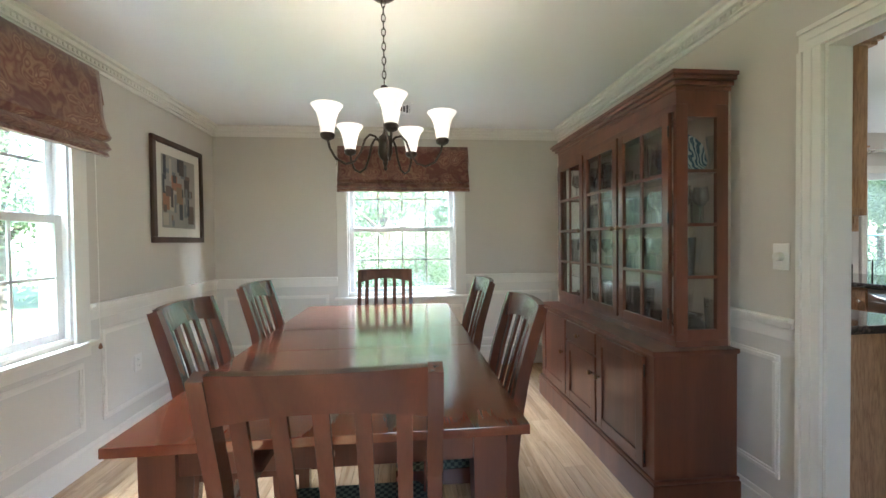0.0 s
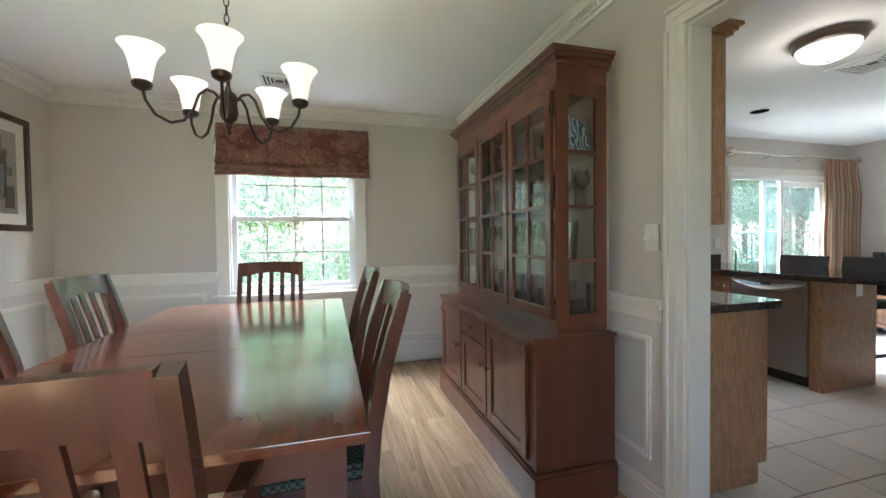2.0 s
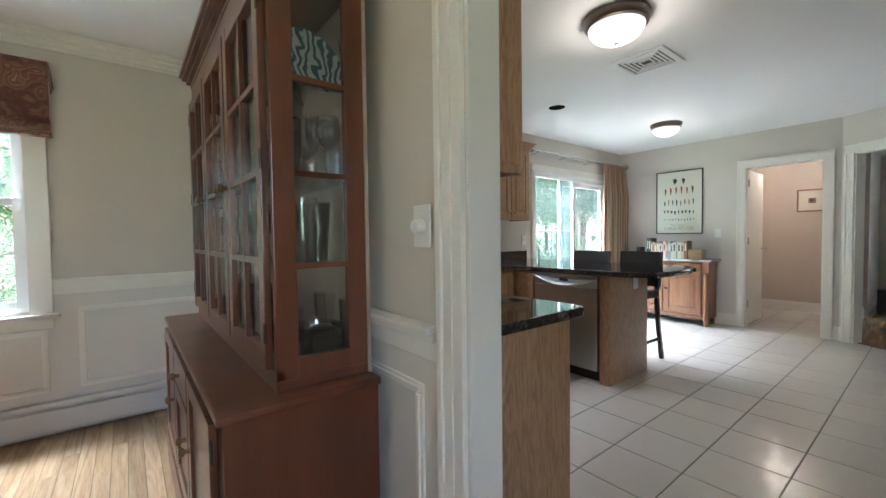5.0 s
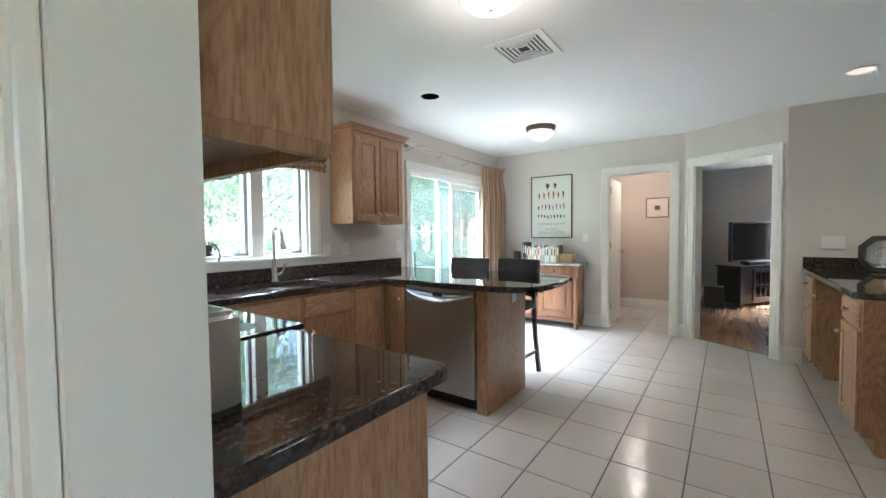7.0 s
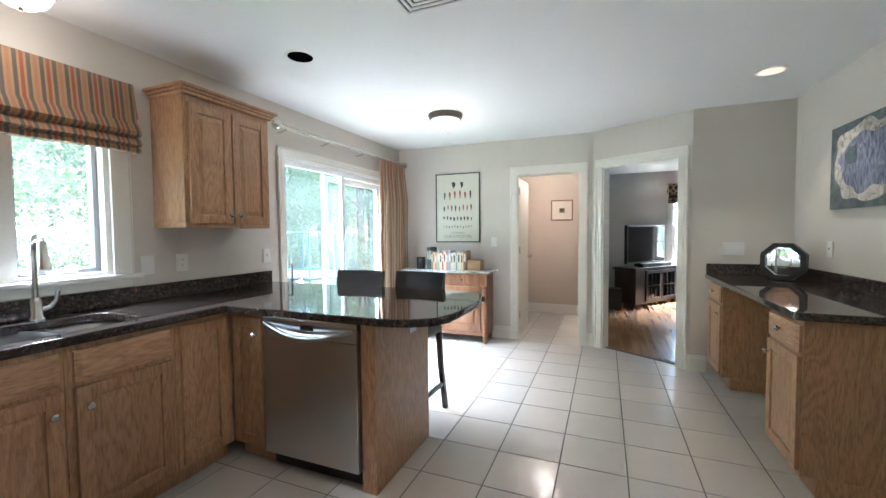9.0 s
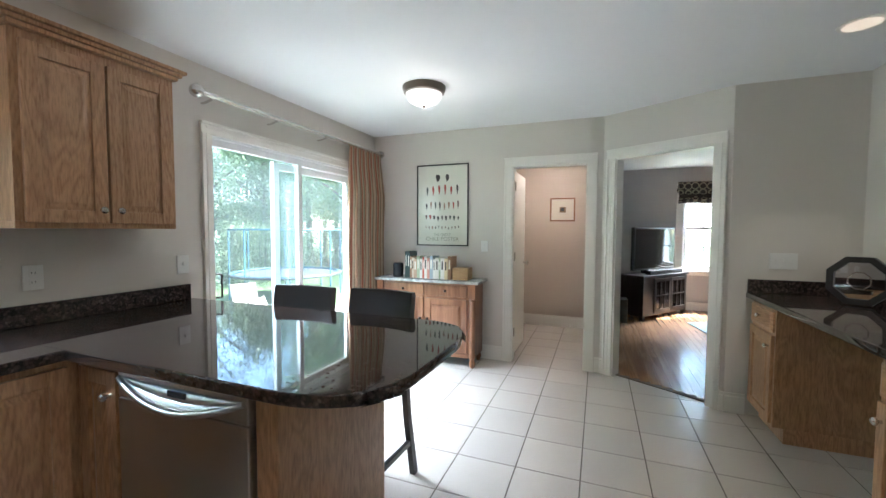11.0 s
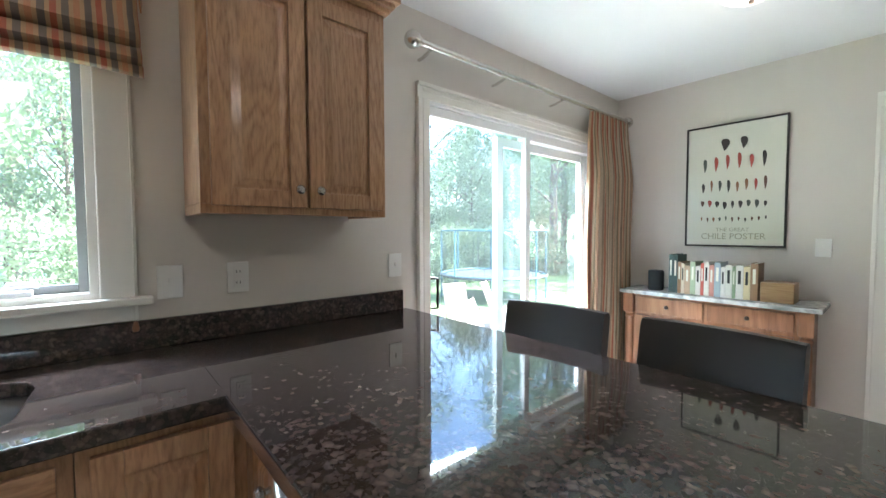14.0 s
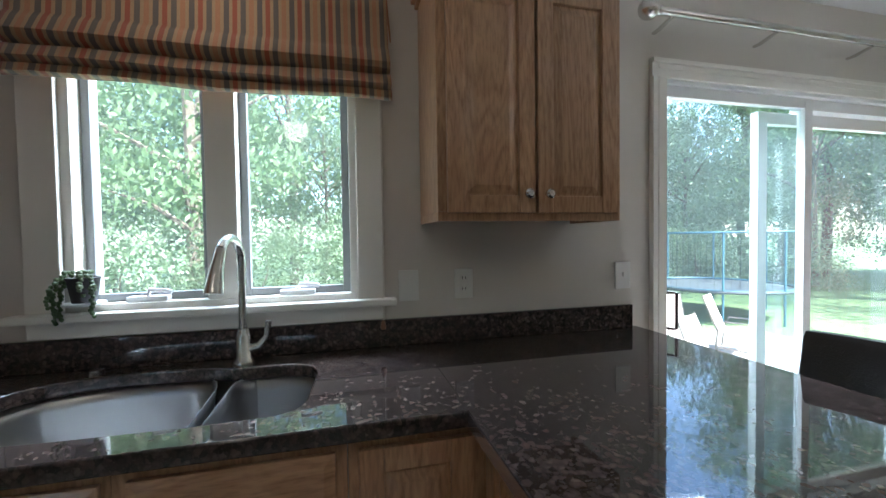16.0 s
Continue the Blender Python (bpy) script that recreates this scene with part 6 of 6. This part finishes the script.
MT = Matrix(((0, 0, -1, KE - 0.0128), (-1, 0, 0, 2.70 + QW / 2), (0, 1, 0, 1.195 + 0.055), (0, 0, 0, 1)))
lettering("THE GREAT", 0.038, MT @ Matrix.Translation((0, 0.055, 0)), po, INKT)
lettering("CHILE POSTER", 0.06, MT, po, INKT)

# curtain and rod
cr = thing("curtain_rod", (5.9, KN - 0.10, 2.26), "brushed nickel curtain rod with round ends", "curtain rod")
RY = KN - 0.105
part("rod", tube([(4.93, RY, 2.225), (6.5, RY, 2.225), (6.5, RY, 2.225), (7.10, RY, 2.225)], 0.0165, 14), NICKEL, cr, "", True)
for x, s in ((4.93, -1), (7.075, 1)):
    q = Matrix.Rotation(radians(90 * s), 3, "Y")
    part("finial", lathe([(0.016, -0.01), (0.02, 0.0), (0.02, 0.012), (0.013, 0.016)] + [(0.042 * math.sin(math.pi * k / 10), 0.052 - 0.042 * math.cos(math.pi * k / 10)) for k in range(1, 10)] + [(0.0, 0.094)], (x, RY, 2.225), 20, m=q), NICKEL, cr, "", True)
for x in (4.99, 5.55, 6.15, 6.75):
    part("bracket", sweep([(x, KN - 0.001, 2.19), (x, KN - 0.03, 2.19), (x, RY, 2.207)], 0.014, 0.01, (1, 0, 0)), NICKEL, cr)
cu = thing("curtain", (6.85, RY, 0.03), "striped tan and rust curtain panel gathered at the side", "curtain")
bm = bmesh.new()
layer = bm.loops.layers.uv.new("UVMap")
rows = []
for i in range(15):
    z = 2.205 - 2.175 * i / 14
    g = min(1.0, i / 3)
    row = []
    for j in range(121):
        s = j / 120
        width = 0.58 + 0.07 * (1 - math.exp(-i * 0.5))
        x = 6.50 - 0.05 * min(1, i / 6) + width * s + 0.01 * noise.noise(Vector((s * 6, i * 0.2, 1)))
        amp = (0.018 + 0.022 * g) * (0.8 + 0.4 * noise.noise(Vector((s * 4, 3, i * 0.08))))
        y = RY - 0.03 * g + 1.25 * amp * math.sin(s * 2 * math.pi * 8 + 0.8 * noise.noise(Vector((s * 5, i * 0.12, 7)))) - (0.012 if i == 0 else 0)
        row.append((bm.verts.new((x, y, z)), s * 1.5, z))
    rows.append(row)
for p, q in zip(rows, rows[1:]):
    for j in range(120):
        f = bm.faces.new((p[j][0], p[j + 1][0], q[j + 1][0], q[j][0]))
        for lo, src in zip(f.loops, (p[j], p[j + 1], q[j + 1], q[j])):
            lo[layer].uv = (src[1], src[2])
part("panel", bm, CURT, cu, "", True)

# potted trailing succulent on the sink window sill
pl = thing("potted_succulent", (2.88, KN - 0.005, 1.10), "small trailing succulent in dark pot on white saucer", "plant")
part("saucer", lathe([(0.03, 1.1005), (0.055, 1.106), (0.055, 1.112), (0.02, 1.108)], (2.885, KN - 0.02, 0.02), 20), VINYL, pl, "", True)
part("pot", lathe([(0.03, 1.133), (0.042, 1.205), (0.046, 1.21), (0.040, 1.212), (0.035, 1.195)], (2.885, KN - 0.02, 0), 20), POT, pl, "", True)
rnd = random.Random(8)
for k in range(12):
    a = rnd.uniform(0, 2 * math.pi)
    o = Vector((2.885 + 0.035 * math.cos(a), KN - 0.03 + 0.03 * math.sin(a) - 0.015, 1.215))
    ln = rnd.uniform(0.05, 0.20) if math.cos(a) ** 2 > 0.3 else rnd.uniform(0.02, 0.08)
    bm = bmesh.new()
    z = 0.0
    while z < ln:
        p = o + Vector((0.025 * math.cos(a) * min(1, z * 20) + rnd.uniform(-0.004, 0.004), -0.03 * min(1, z * 15) + rnd.uniform(-0.004, 0.004), 0.012 - z))
        bmesh.ops.create_icosphere(bm, subdivisions=1, radius=rnd.uniform(0.006, 0.009), matrix=Matrix.Translation(p))
        z += 0.010
    part("trailing_stem", bm, SUCC, pl, "", True)

# ---------------------------------------------------------------- hutch contents
def stem_glass(h, r, tulip=0.8):
    return lathe([(r * 0.85, 0), (r * 0.8, 0.003), (0.006, 0.008), (0.004, 0.02), (0.004, h * 0.45), (0.012, h * 0.48), (r * 0.9, h * 0.62), (r, h * 0.74), (r * tulip, h), (r * tulip - 0.0015, h), (r - 0.002, h * 0.74), (r * 0.86, h * 0.63), (0.008, h * 0.50)], (0, 0, 0), 14)


def tumbler(h, r):
    return lathe([(r * 0.8, 0), (r, h), (r - 0.002, h), (r * 0.8 - 0.002, 0.006)], (0, 0, 0), 14)


def bowl_glass(h, r):
    return lathe([(r * 0.4, 0), (r * 0.5, 0.004), (r * 0.9, h * 0.5), (r, h), (r - 0.003, h), (r * 0.88, h * 0.5), (r * 0.45, 0.01)], (0, 0, 0), 20)


kinds = {"wine_glass": (stem_glass(0.19, 0.038), "clear stemmed wine glass on a glass shelf"), "champagne_flute": (stem_glass(0.21, 0.026, 0.95), "tall clear champagne flute on a glass shelf"), "tumbler": (tumbler(0.10, 0.034), "clear glass tumbler on a glass shelf"), "glass_bowl": (bowl_glass(0.10, 0.08), "clear cut-glass bowl in the hutch"), "glass_vase": (tumbler(0.19, 0.045), "clear glass vase in the hutch")}
GM = {k: (finish(k, bm, CRYSTAL, True), lb) for k, (bm, lb) in kinds.items()}
rnd = random.Random(21)
for z in (0.8205, 1.1335, 1.3885, 1.6485):
    for x in (1.455, 1.545, 1.62):
        y = UA + 0.08
        while y < UB - 0.08:
            low = ["glass_bowl", "glass_vase", "tumbler"] if z < 1 else ["wine_glass", "champagne_flute", "tumbler", "wine_glass", "glass_vase"]
            kd = rnd.choice(low)
            if kd == "glass_bowl" and x != 1.545:
                kd = "tumbler"
            if rnd.random() < 0.55:
                if not (z > 1.6 and y < UA + 0.26):
                    ob = new(kd, GM[kd][0])
                    ob.matrix_world = pose(x + rnd.uniform(-0.012, 0.012), y + rnd.uniform(-0.012, 0.012), z, 0, 0, rnd.uniform(0, 90))
                    tagged(ob, GM[kd][1], "glassware", "glassware in the hutch")
            y += 0.105 if kd != "glass_bowl" else 0.18
CHINA = mat("blue_and_white_china", (0.5, 0.55, 0.58), 0.15)
setc(CHINA, ramp(CHINA, tex(CHINA, "Wave", coords(CHINA), Scale=12.0, Distortion=14.0, Detail=2.0).outputs["Fac"], [(0.35, (0.08, 0.15, 0.22)), (0.5, (0.35, 0.45, 0.48)), (0.65, (0.60, 0.64, 0.64))]))
bm = lathe([(0.02, 0.0), (0.06, 0.002), (0.075, 0.010), (0.108, 0.018), (0.108, 0.021), (0.072, 0.013), (0.0, 0.006)], (0, 0, 0), 36)
bmesh.ops.transform(bm, matrix=pose(1.53, UA + 0.15, 1.6495 + 0.108, 72, 0, 12), verts=bm.verts)
solo("china_plate", bm, CHINA, "blue and white patterned plate standing in the hutch", "plate", smooth=True)
bm = lathe([(0.016, 0), (0.014, 0.01), (0.012, 0.06), (0.03, 0.19), (0.028, 0.19), (0.009, 0.06)], (1.635, UA + 0.11, 1.6485), 16)
solo("glass_vase", bm, CRYSTAL, "slender flared clear glass vase", "glassware", "glassware in the hutch", smooth=True)
bm = lathe([(0.05, 0), (0.07, 0.02), (0.075, 0.05), (0.05, 0.085), (0.03, 0.1), (0.01, 0.105)], (1.55, UA + 0.16, 0.8205), 20)
solo("covered_dish", bm, mat("pewter", (0.16, 0.16, 0.16), 0.3, 0.9), "dark pewter covered dish in the hutch", "dish", smooth=True)

# ---------------------------------------------------------------- family room and hall
ts = thing("tv_stand", (10.2, 0.45, 0), "black wooden television stand with glazed doors", "tv stand")
d = (Vector((10.68, -0.01, 0)) - Vector((9.66, 0.76, 0)))
LT = d.length
d.normalize()
nf = Vector((d.y, -d.x, 0))
M_T = facing((9.66, 0.76, 0), d, nf)
part("body", fbx(bmesh.new(), M_T, 0.03, LT - 0.03, 0.07, 0.66, -0.42, -0.02, 0.004), BLACKW, ts)
part("top", fbx(bmesh.new(), M_T, 0, LT, 0.66, 0.69, -0.44, 0.0, 0.006), BLACKW, ts)
for a in (0.03, LT - 0.09):
    for c in (-0.08, -0.42):
        part("foot", fbx(bmesh.new(), M_T, a, a + 0.06, 0, 0.07, c, c + 0.06, 0.003), BLACKW, ts)
for k in range(2):
    a0 = 0.30 + k * (LT - 0.36) / 2
    a1 = a0 + (LT - 0.36) / 2 - 0.01
    dr = panel_door("door", M_T @ Matrix.Translation((0, 0, -0.0195)), a0, a1, 0.11, 0.63, BLACKW, ts, None, None, 0.05, False)
    for j in (1, 2):
        a = a0 + 0.05 + (a1 - a0 - 0.1) * j / 3
        part("glazing_bar", fbx(bmesh.new(), M_T, a - 0.008, a + 0.008, 0.16, 0.58, -0.010, -0.001), BLACKW, dr)
    part("glazing_bar", fbx(bmesh.new(), M_T, a0 + 0.05, a1 - 0.05, 0.36, 0.376, -0.010, -0.0012), BLACKW, dr)
    part("pane", fbx(bmesh.new(), M_T, a0 + 0.05, a1 - 0.05, 0.16, 0.58, -0.0105, -0.0102), SCREEN, dr)
tv = thing("television", (10.1, 0.5, 0.69), "large black flat television, switched off", "television")
part("panel", fbx(bmesh.new(), M_T, 0.06, 1.18, 0.75, 1.42, -0.26, -0.20, 0.006), BLACK, tv)
part("screen", fbx(bmesh.new(), M_T, 0.085, 1.155, 0.78, 1.395, -0.1999, -0.198), SCREEN, tv)
part("stand", fbx(bmesh.new(), M_T, 0.40, 0.84, 0.6905, 0.752, -0.30, -0.16, 0.004), BLACK, tv)
solo("soundbar", fbx(bmesh.new(), M_T, 0.25, 1.15, 0.6905, 0.755, -0.13, -0.04, 0.01), BLACK, "black soundbar on the television stand", "soundbar")
solo("subwoofer", B(9.45, 9.70, 0.98, 1.25, 0.0125, 0.36, 0.01), BLACK, "black subwoofer box on the floor", "speaker")
solo("area_rug", prism([(9.83, 0.16), (10.1, -0.6), (9.9, -2.2), (7.4, -2.2), (7.6, -0.25)], 0.0125, 0.024), RUG, "grey-blue area rug on wood floor", "rug")
sf = thing("leather_armchair", (7.75, -0.42, 0), "dark brown leather armchair", "armchair")
part("seat", B(7.42, 8.1, -0.75, 0.02, 0.10, 0.42, 0.05), SOFAL, sf, "", True)
part("backrest", B(7.40, 7.62, -0.75, 0.05, 0.42, 0.80, 0.06), SOFAL, sf, "", True)
part("armrest", B(7.42, 8.08, 0.021, 0.17, 0.10, 0.58, 0.05), SOFAL, sf, "", True)
part("armrest", B(7.42, 8.08, -0.90, -0.751, 0.10, 0.58, 0.05), SOFAL, sf, "", True)
for x, y in ((7.47, 0.1), (8.03, 0.1), (7.47, -0.83), (8.03, -0.83)):
    part("foot", B(x - 0.025, x + 0.025, y - 0.025, y + 0.025, 0.025, 0.10), BLACKW, sf)
hp = thing("small_framed_picture", (HX, 1.88, 1.5), "small light-wood framed picture with wide mat", "picture")
M_HP = facing((HX, 1.88, 1.66), (0, 1, 0), (-1, 0, 0))
for q in ((-0.17, 0.17, -0.165, -0.145), (-0.17, 0.17, 0.145, 0.165), (-0.17, -0.15, -0.145, 0.145), (0.15, 0.17, -0.145, 0.145)):
    part("frame", fbx(bmesh.new(), M_HP, *q, 0.001, 0.02, 0.003), SIDEW, hp)
part("mat_board", fbx(bmesh.new(), M_HP, -0.15, 0.15, -0.145, 0.145, 0.001, 0.01), MAT_BOARD, hp)
part("print", fbx(bmesh.new(), M_HP, -0.045, 0.04, -0.04, 0.035, 0.0102, 0.0115), AM[1], hp)
part("print", fbx(bmesh.new(), M_HP, -0.02, 0.025, -0.02, 0.025, 0.0117, 0.0125), AM[0], hp)

# ---------------------------------------------------------------- outdoors
GZ = -1.1
solo("ground", B(-300, 300, -300, 300, GZ - 0.2, GZ), GRASS, "sunlit green lawn", "lawn", kind="structure")
PAVE = paint("pale_patio_stone", (0.22, 0.20, 0.185), 0.8, 0.1)
solo("pavement", B(4.2, 13.5, 5.2, 10.3, GZ, GZ + 0.03), PAVE, "pale stone patio behind the house", "patio", kind="structure")


def make_tree(seed, h, r, trunk_r, leaf, n_clumps, per, size, low=0.25):
    rn = random.Random(seed)
    t = thing("tree", (0, 0, 0), "leafy green deciduous tree in full summer foliage", "tree", "trees behind the house")
    tp = [(0, 0, -0.1), (rn.uniform(-.1, .1), rn.uniform(-.1, .1), h * 0.3), (rn.uniform(-.25, .25), rn.uniform(-.25, .25), h * 0.6), (rn.uniform(-.3, .3), rn.uniform(-.3, .3), h * 0.92)]
    bm = tube(tp, [trunk_r, trunk_r * 0.8, trunk_r * 0.5, trunk_r * 0.1], 8)
    cl = []
    for k in range(n_clumps):
        a, f = rn.uniform(0, 2 * math.pi), rn.random()
        z = h * (low + (0.97 - low) * f)
        rr = r * math.sqrt(max(0.05, 1 - abs(2 * f - 0.75) ** 2 * 0.55)) * rn.uniform(0.25, 1.05)
        cl.append(Vector((rr * math.cos(a), rr * math.sin(a), z)))
    for c in cl[:16]:
        base = Vector((0, 0, max(h * 0.15, c.z * 0.72)))
        tube([base, base.lerp(c, 0.5) + Vector((0, 0, 0.15)), c], [trunk_r * 0.4, trunk_r * 0.22, 0.015], 5, bm)
    part("trunk", bm, BARK, t)
    vs, fs = [], []
    for c in cl:
        cr = r * rn.uniform(0.16, 0.34)
        for k in range(per):
            p = c + Vector((rn.gauss(0, 1), rn.gauss(0, 1), rn.gauss(0, 0.7))) * cr * 0.6
            u = Vector((rn.gauss(0, 1), rn.gauss(0, 1), rn.gauss(0, 1))).normalized()
            v = u.orthogonal().normalized()
            s = size * rn.uniform(0.6, 1.3)
            i = len(vs)
            vs += [p - u * s, p + v * s * 0.45, p + u * s, p - v * s * 0.45]
            fs.append((i, i + 1, i + 2, i + 3))
    me = bpy.data.meshes.new("crown")
    me.from_pydata(vs, [], fs)
    me.materials.append(leaf)
    ob = new("crown", me)
    ob.parent = t
    return t


protos = [make_tree(1, 11, 3.4, 0.20, LEAF, 80, 200, 0.088), make_tree(2, 14, 4.0, 0.24, LEAF, 95, 200, 0.092, 0.2), make_tree(3, 8, 3.0, 0.12, LEAF2, 70, 200, 0.08, 0.08)]
rnd = random.Random(77)
spots = []
for x in range(-16, 38, 4):
    spots.append((x + rnd.uniform(-1.2, 1.2), 17 + rnd.uniform(-1.5, 2.5)))
    spots.append((x + 2 + rnd.uniform(-1.2, 1.2), 23 + rnd.uniform(-2, 2)))
    spots.append((x + 1 + rnd.uniform(-1.2, 1.2), 30 + rnd.uniform(-2, 2)))
for y in range(-8, 16, 4):
    spots.append((-13 + rnd.uniform(-2, 2), y + rnd.uniform(-1, 1)))
    spots.append((-19 + rnd.uniform(-2, 2), y + 2 + rnd.uniform(-1, 1)))
    spots.append((27 + rnd.uniform(-2, 2), y + rnd.uniform(-1, 1)))
spots += [(30.0, 14.5), (33.5, 17.0), (32.0, 11.5), (37.0, 14.0)]
first = set()
for x, y in spots:
    k = rnd.choice((0, 1, 2, 2))
    s = rnd.uniform(0.85, 1.2)
    m = pose(x, y, GZ, 0, 0, rnd.uniform(0, 360)) @ Matrix.Diagonal((s, s, s * 1.08, 1))
    if k in first:
        o = copy_thing(protos[k], m)
    else:
        o = protos[k]
        o.matrix_basis = m
        first.add(k)
# low shrubs at the edge of the wood
shrub = make_tree(9, 2.6, 1.7, 0.04, LEAF2, 50, 130, 0.06, 0.05)
tagged(shrub, "dense green shrub at the edge of the lawn", "shrub", "shrubs at the lawn edge")
shrub.name = "shrub"
for k, x in enumerate(range(-8, 26, 2)):
    m = pose(x + rnd.uniform(-0.6, 0.6), 13.8 + rnd.uniform(-0.8, 0.8) + (2.0 if x > 10 else 0), GZ, 0, 0, rnd.uniform(0, 360))
    if k:
        copy_thing(shrub, m)
    else:
        shrub.matrix_basis = m

# trampoline and garden chairs
TR = mat("blue_trampoline_pad", (0.02, 0.085, 0.12), 0.6)
MESH = mat("black_net_cord", (0.02, 0.025, 0.03), 0.7)
tr = thing("trampoline", (14.6, 12.0, GZ), "round trampoline with blue pad and safety net", "trampoline")
cx, cy, R = 14.6, 12.0, 1.9
ring = lambda r, z, n=32: [(cx + r * math.cos(2 * math.pi * k / n), cy + r * math.sin(2 * math.pi * k / n), z) for k in range(n + 1)]
part("jump_mat", lathe([(R - 0.15, GZ + 0.86), (R - 0.15, GZ + 0.87)], (cx, cy, 0), 32), MESH, tr)
part("rim", tube(ring(R, GZ + 0.87), 0.045, 6), MESH, tr, "", True)
part("pad", tube(ring(R - 0.08, GZ + 0.90), 0.03, 6), TR, tr, "", True)
part("top_hoop", tube(ring(R, GZ + 2.45), 0.03, 6), TR, tr, "blue padded hoop", True)
for k in range(8):
    a = 2 * math.pi * k / 8
    part("pole", tube([(cx + R * math.cos(a), cy + R * math.sin(a), GZ), (cx + R * math.cos(a), cy + R * math.sin(a), GZ + 2.45)], 0.03, 6), TR, tr)
bm = bmesh.new()
for k in range(64):
    a = 2 * math.pi * k / 64
    tube([(cx + R * math.cos(a), cy + R * math.sin(a), GZ + 0.9), (cx + R * math.cos(a), cy + R * math.sin(a), GZ + 2.45)], 0.004, 3, bm)
part("net", bm, MESH, tr)
SLING = mat("pale_pink_sling", (0.55, 0.42, 0.37), 0.7)


def lounge(label):
    t = thing("patio_chair", (0, 0, 0), label, "patio chair", "chairs on the patio")
    part("back_sling", B(-0.28, 0.28, -0.02, 0.01, 0.0, 0.72, 0.01, m=pose(0, 0.30, 0.42, -22)), SLING, t)
    part("seat_sling", B(-0.28, 0.28, -0.28, 0.30, 0.395, 0.415, 0.008), SLING, t)
    for s in (-1, 1):
        part("side_frame", tube([(s * 0.30, -0.30, 0.002), (s * 0.30, -0.30, 0.62), (s * 0.30, 0.22, 0.62), (s * 0.30, 0.30, 0.40), (s * 0.30, 0.58, 1.12)], 0.016, 8), NICKB, t, "", True)
        part("rear_leg", tube([(s * 0.30, 0.30, 0.40), (s * 0.30, 0.34, 0.002)], 0.016, 8), NICKB, t, "", True)
    return t


lc = lounge("pale sling patio chair with metal frame")
for x, y, a in ((11.4, 8.7, 30), (9.1, 7.0, 20)):
    copy_thing(lc, pose(x, y, GZ + 0.03, 0, 0, a))
lc.matrix_basis = pose(10.2, 9.0, GZ + 0.03, 0, 0, -20)

# ---------------------------------------------------------------- floors, piece by piece
def floor_base(name, bm, material, label):
    return solo(name, bm, material, label, "floor", kind="structure")


fd = floor_base("floor_dining", B(DW - 0.05, 1.755, DS - 0.05, DN + 0.05, -0.03, -0.003), SUBFLOOR, "light oak strip floor")
rnd = random.Random(5)
SW = 0.0712
meshes = {}


def board_mesh(L, W):
    key = (round(L, 3), round(W, 4))
    if key not in meshes:
        bm = B(-W / 2 + 0.0006, W / 2 - 0.0006, -L / 2 + 0.0006, L / 2 - 0.0006, -0.0029, 0.0)
        for v in bm.verts:
            if v.co.z > -0.001:
                v.co.x *= 1 - 0.0016 / W
        meshes[key] = finish("strip", bm, FLOORW)
    return meshes[key]


LENS = (0.6, 0.9, 1.2, 1.5)
x = DW + SW / 2
while x < 1.74:
    y = DS - rnd.uniform(0, 0.6)
    w = min(SW, (1.755 - x + SW / 2))
    while y < DN:
        L = rnd.choice(LENS)
        o = new("strip", board_mesh(L, SW))
        o.location = (x, y + L / 2, 0)
        o.parent = fd
        y += L
    x += SW
fk = floor_base("floor_kitchen", B(1.756, HX + 0.05, KS - 0.05, KN, -0.03, -0.0025), GROUT, "pale grey-beige square floor tiles with dark grout")
P = 0.355
bm = B(-P / 2 + 0.003, P / 2 - 0.003, -P / 2 + 0.003, P / 2 - 0.003, -0.0024, 0.0)
for v in bm.verts:
    if v.co.z > -0.001:
        v.co.x *= 0.993
        v.co.y *= 0.993
tile_me = finish("tile", bm, TILE)
for i in range(-5, 16):
    for j in range(-3, 9):
        x0, y0 = 3.564 + P * i, 0.76 + P * j
        cx, cy = x0 + P / 2, y0 + P / 2
        if x0 > 8.9 or (x0 > KE + 0.1 and (cy > HN or y0 + P < HS)) or (x0 > JX and y0 + P < JY) or (x0 > KE and y0 > HN):
            continue
        side = (Vector((cx, cy, 0)) - Vector((JX, JY, 0))).dot(UN)
        if cy < BY and side < -0.27:
            continue
        o = new("tile", tile_me)
        o.location = (cx, cy, 0)
        o.parent = fk
A, C = Vector((JX, JY, 0)) - UN * 0.055, Vector((KE, BY, 0)) - UN * 0.055
ff = floor_base("floor_family_room", prism([(JX + 0.06, FS - 0.05), (FX + 0.05, FS - 0.05), (FX + 0.05, FN + 0.01), (C.x + 0.04, FN + 0.01), (C.x, C.y), (A.x, A.y), (JX + 0.06, A.y - 0.1)], 0.001, 0.008), SUBFLOOR, "honey-coloured oak strip floor")
rnd = random.Random(6)
fmesh = {}
y = FN - 0.04
while y > -2.2:
    # boards run along x and start behind the slanted wall
    xs = A.x + (y - A.y) * (C.x - A.x) / (C.y - A.y) + 0.05 if y > A.y else JX + 0.1
    x = xs
    while x < FX:
        L = min(rnd.choice((0.9, 1.2, 1.6)), FX + 0.04 - x)
        key = round(L, 3)
        if key not in fmesh:
            fmesh[key] = finish("strip", B(-L / 2 + 0.0006, L / 2 - 0.0006, -0.0394, 0.0394, 0.0081, 0.0115), FLOORF)
        o = new("strip", fmesh[key])
        o.location = (x + L / 2, y, 0)
        o.parent = ff
        x += L
    y -= 0.08
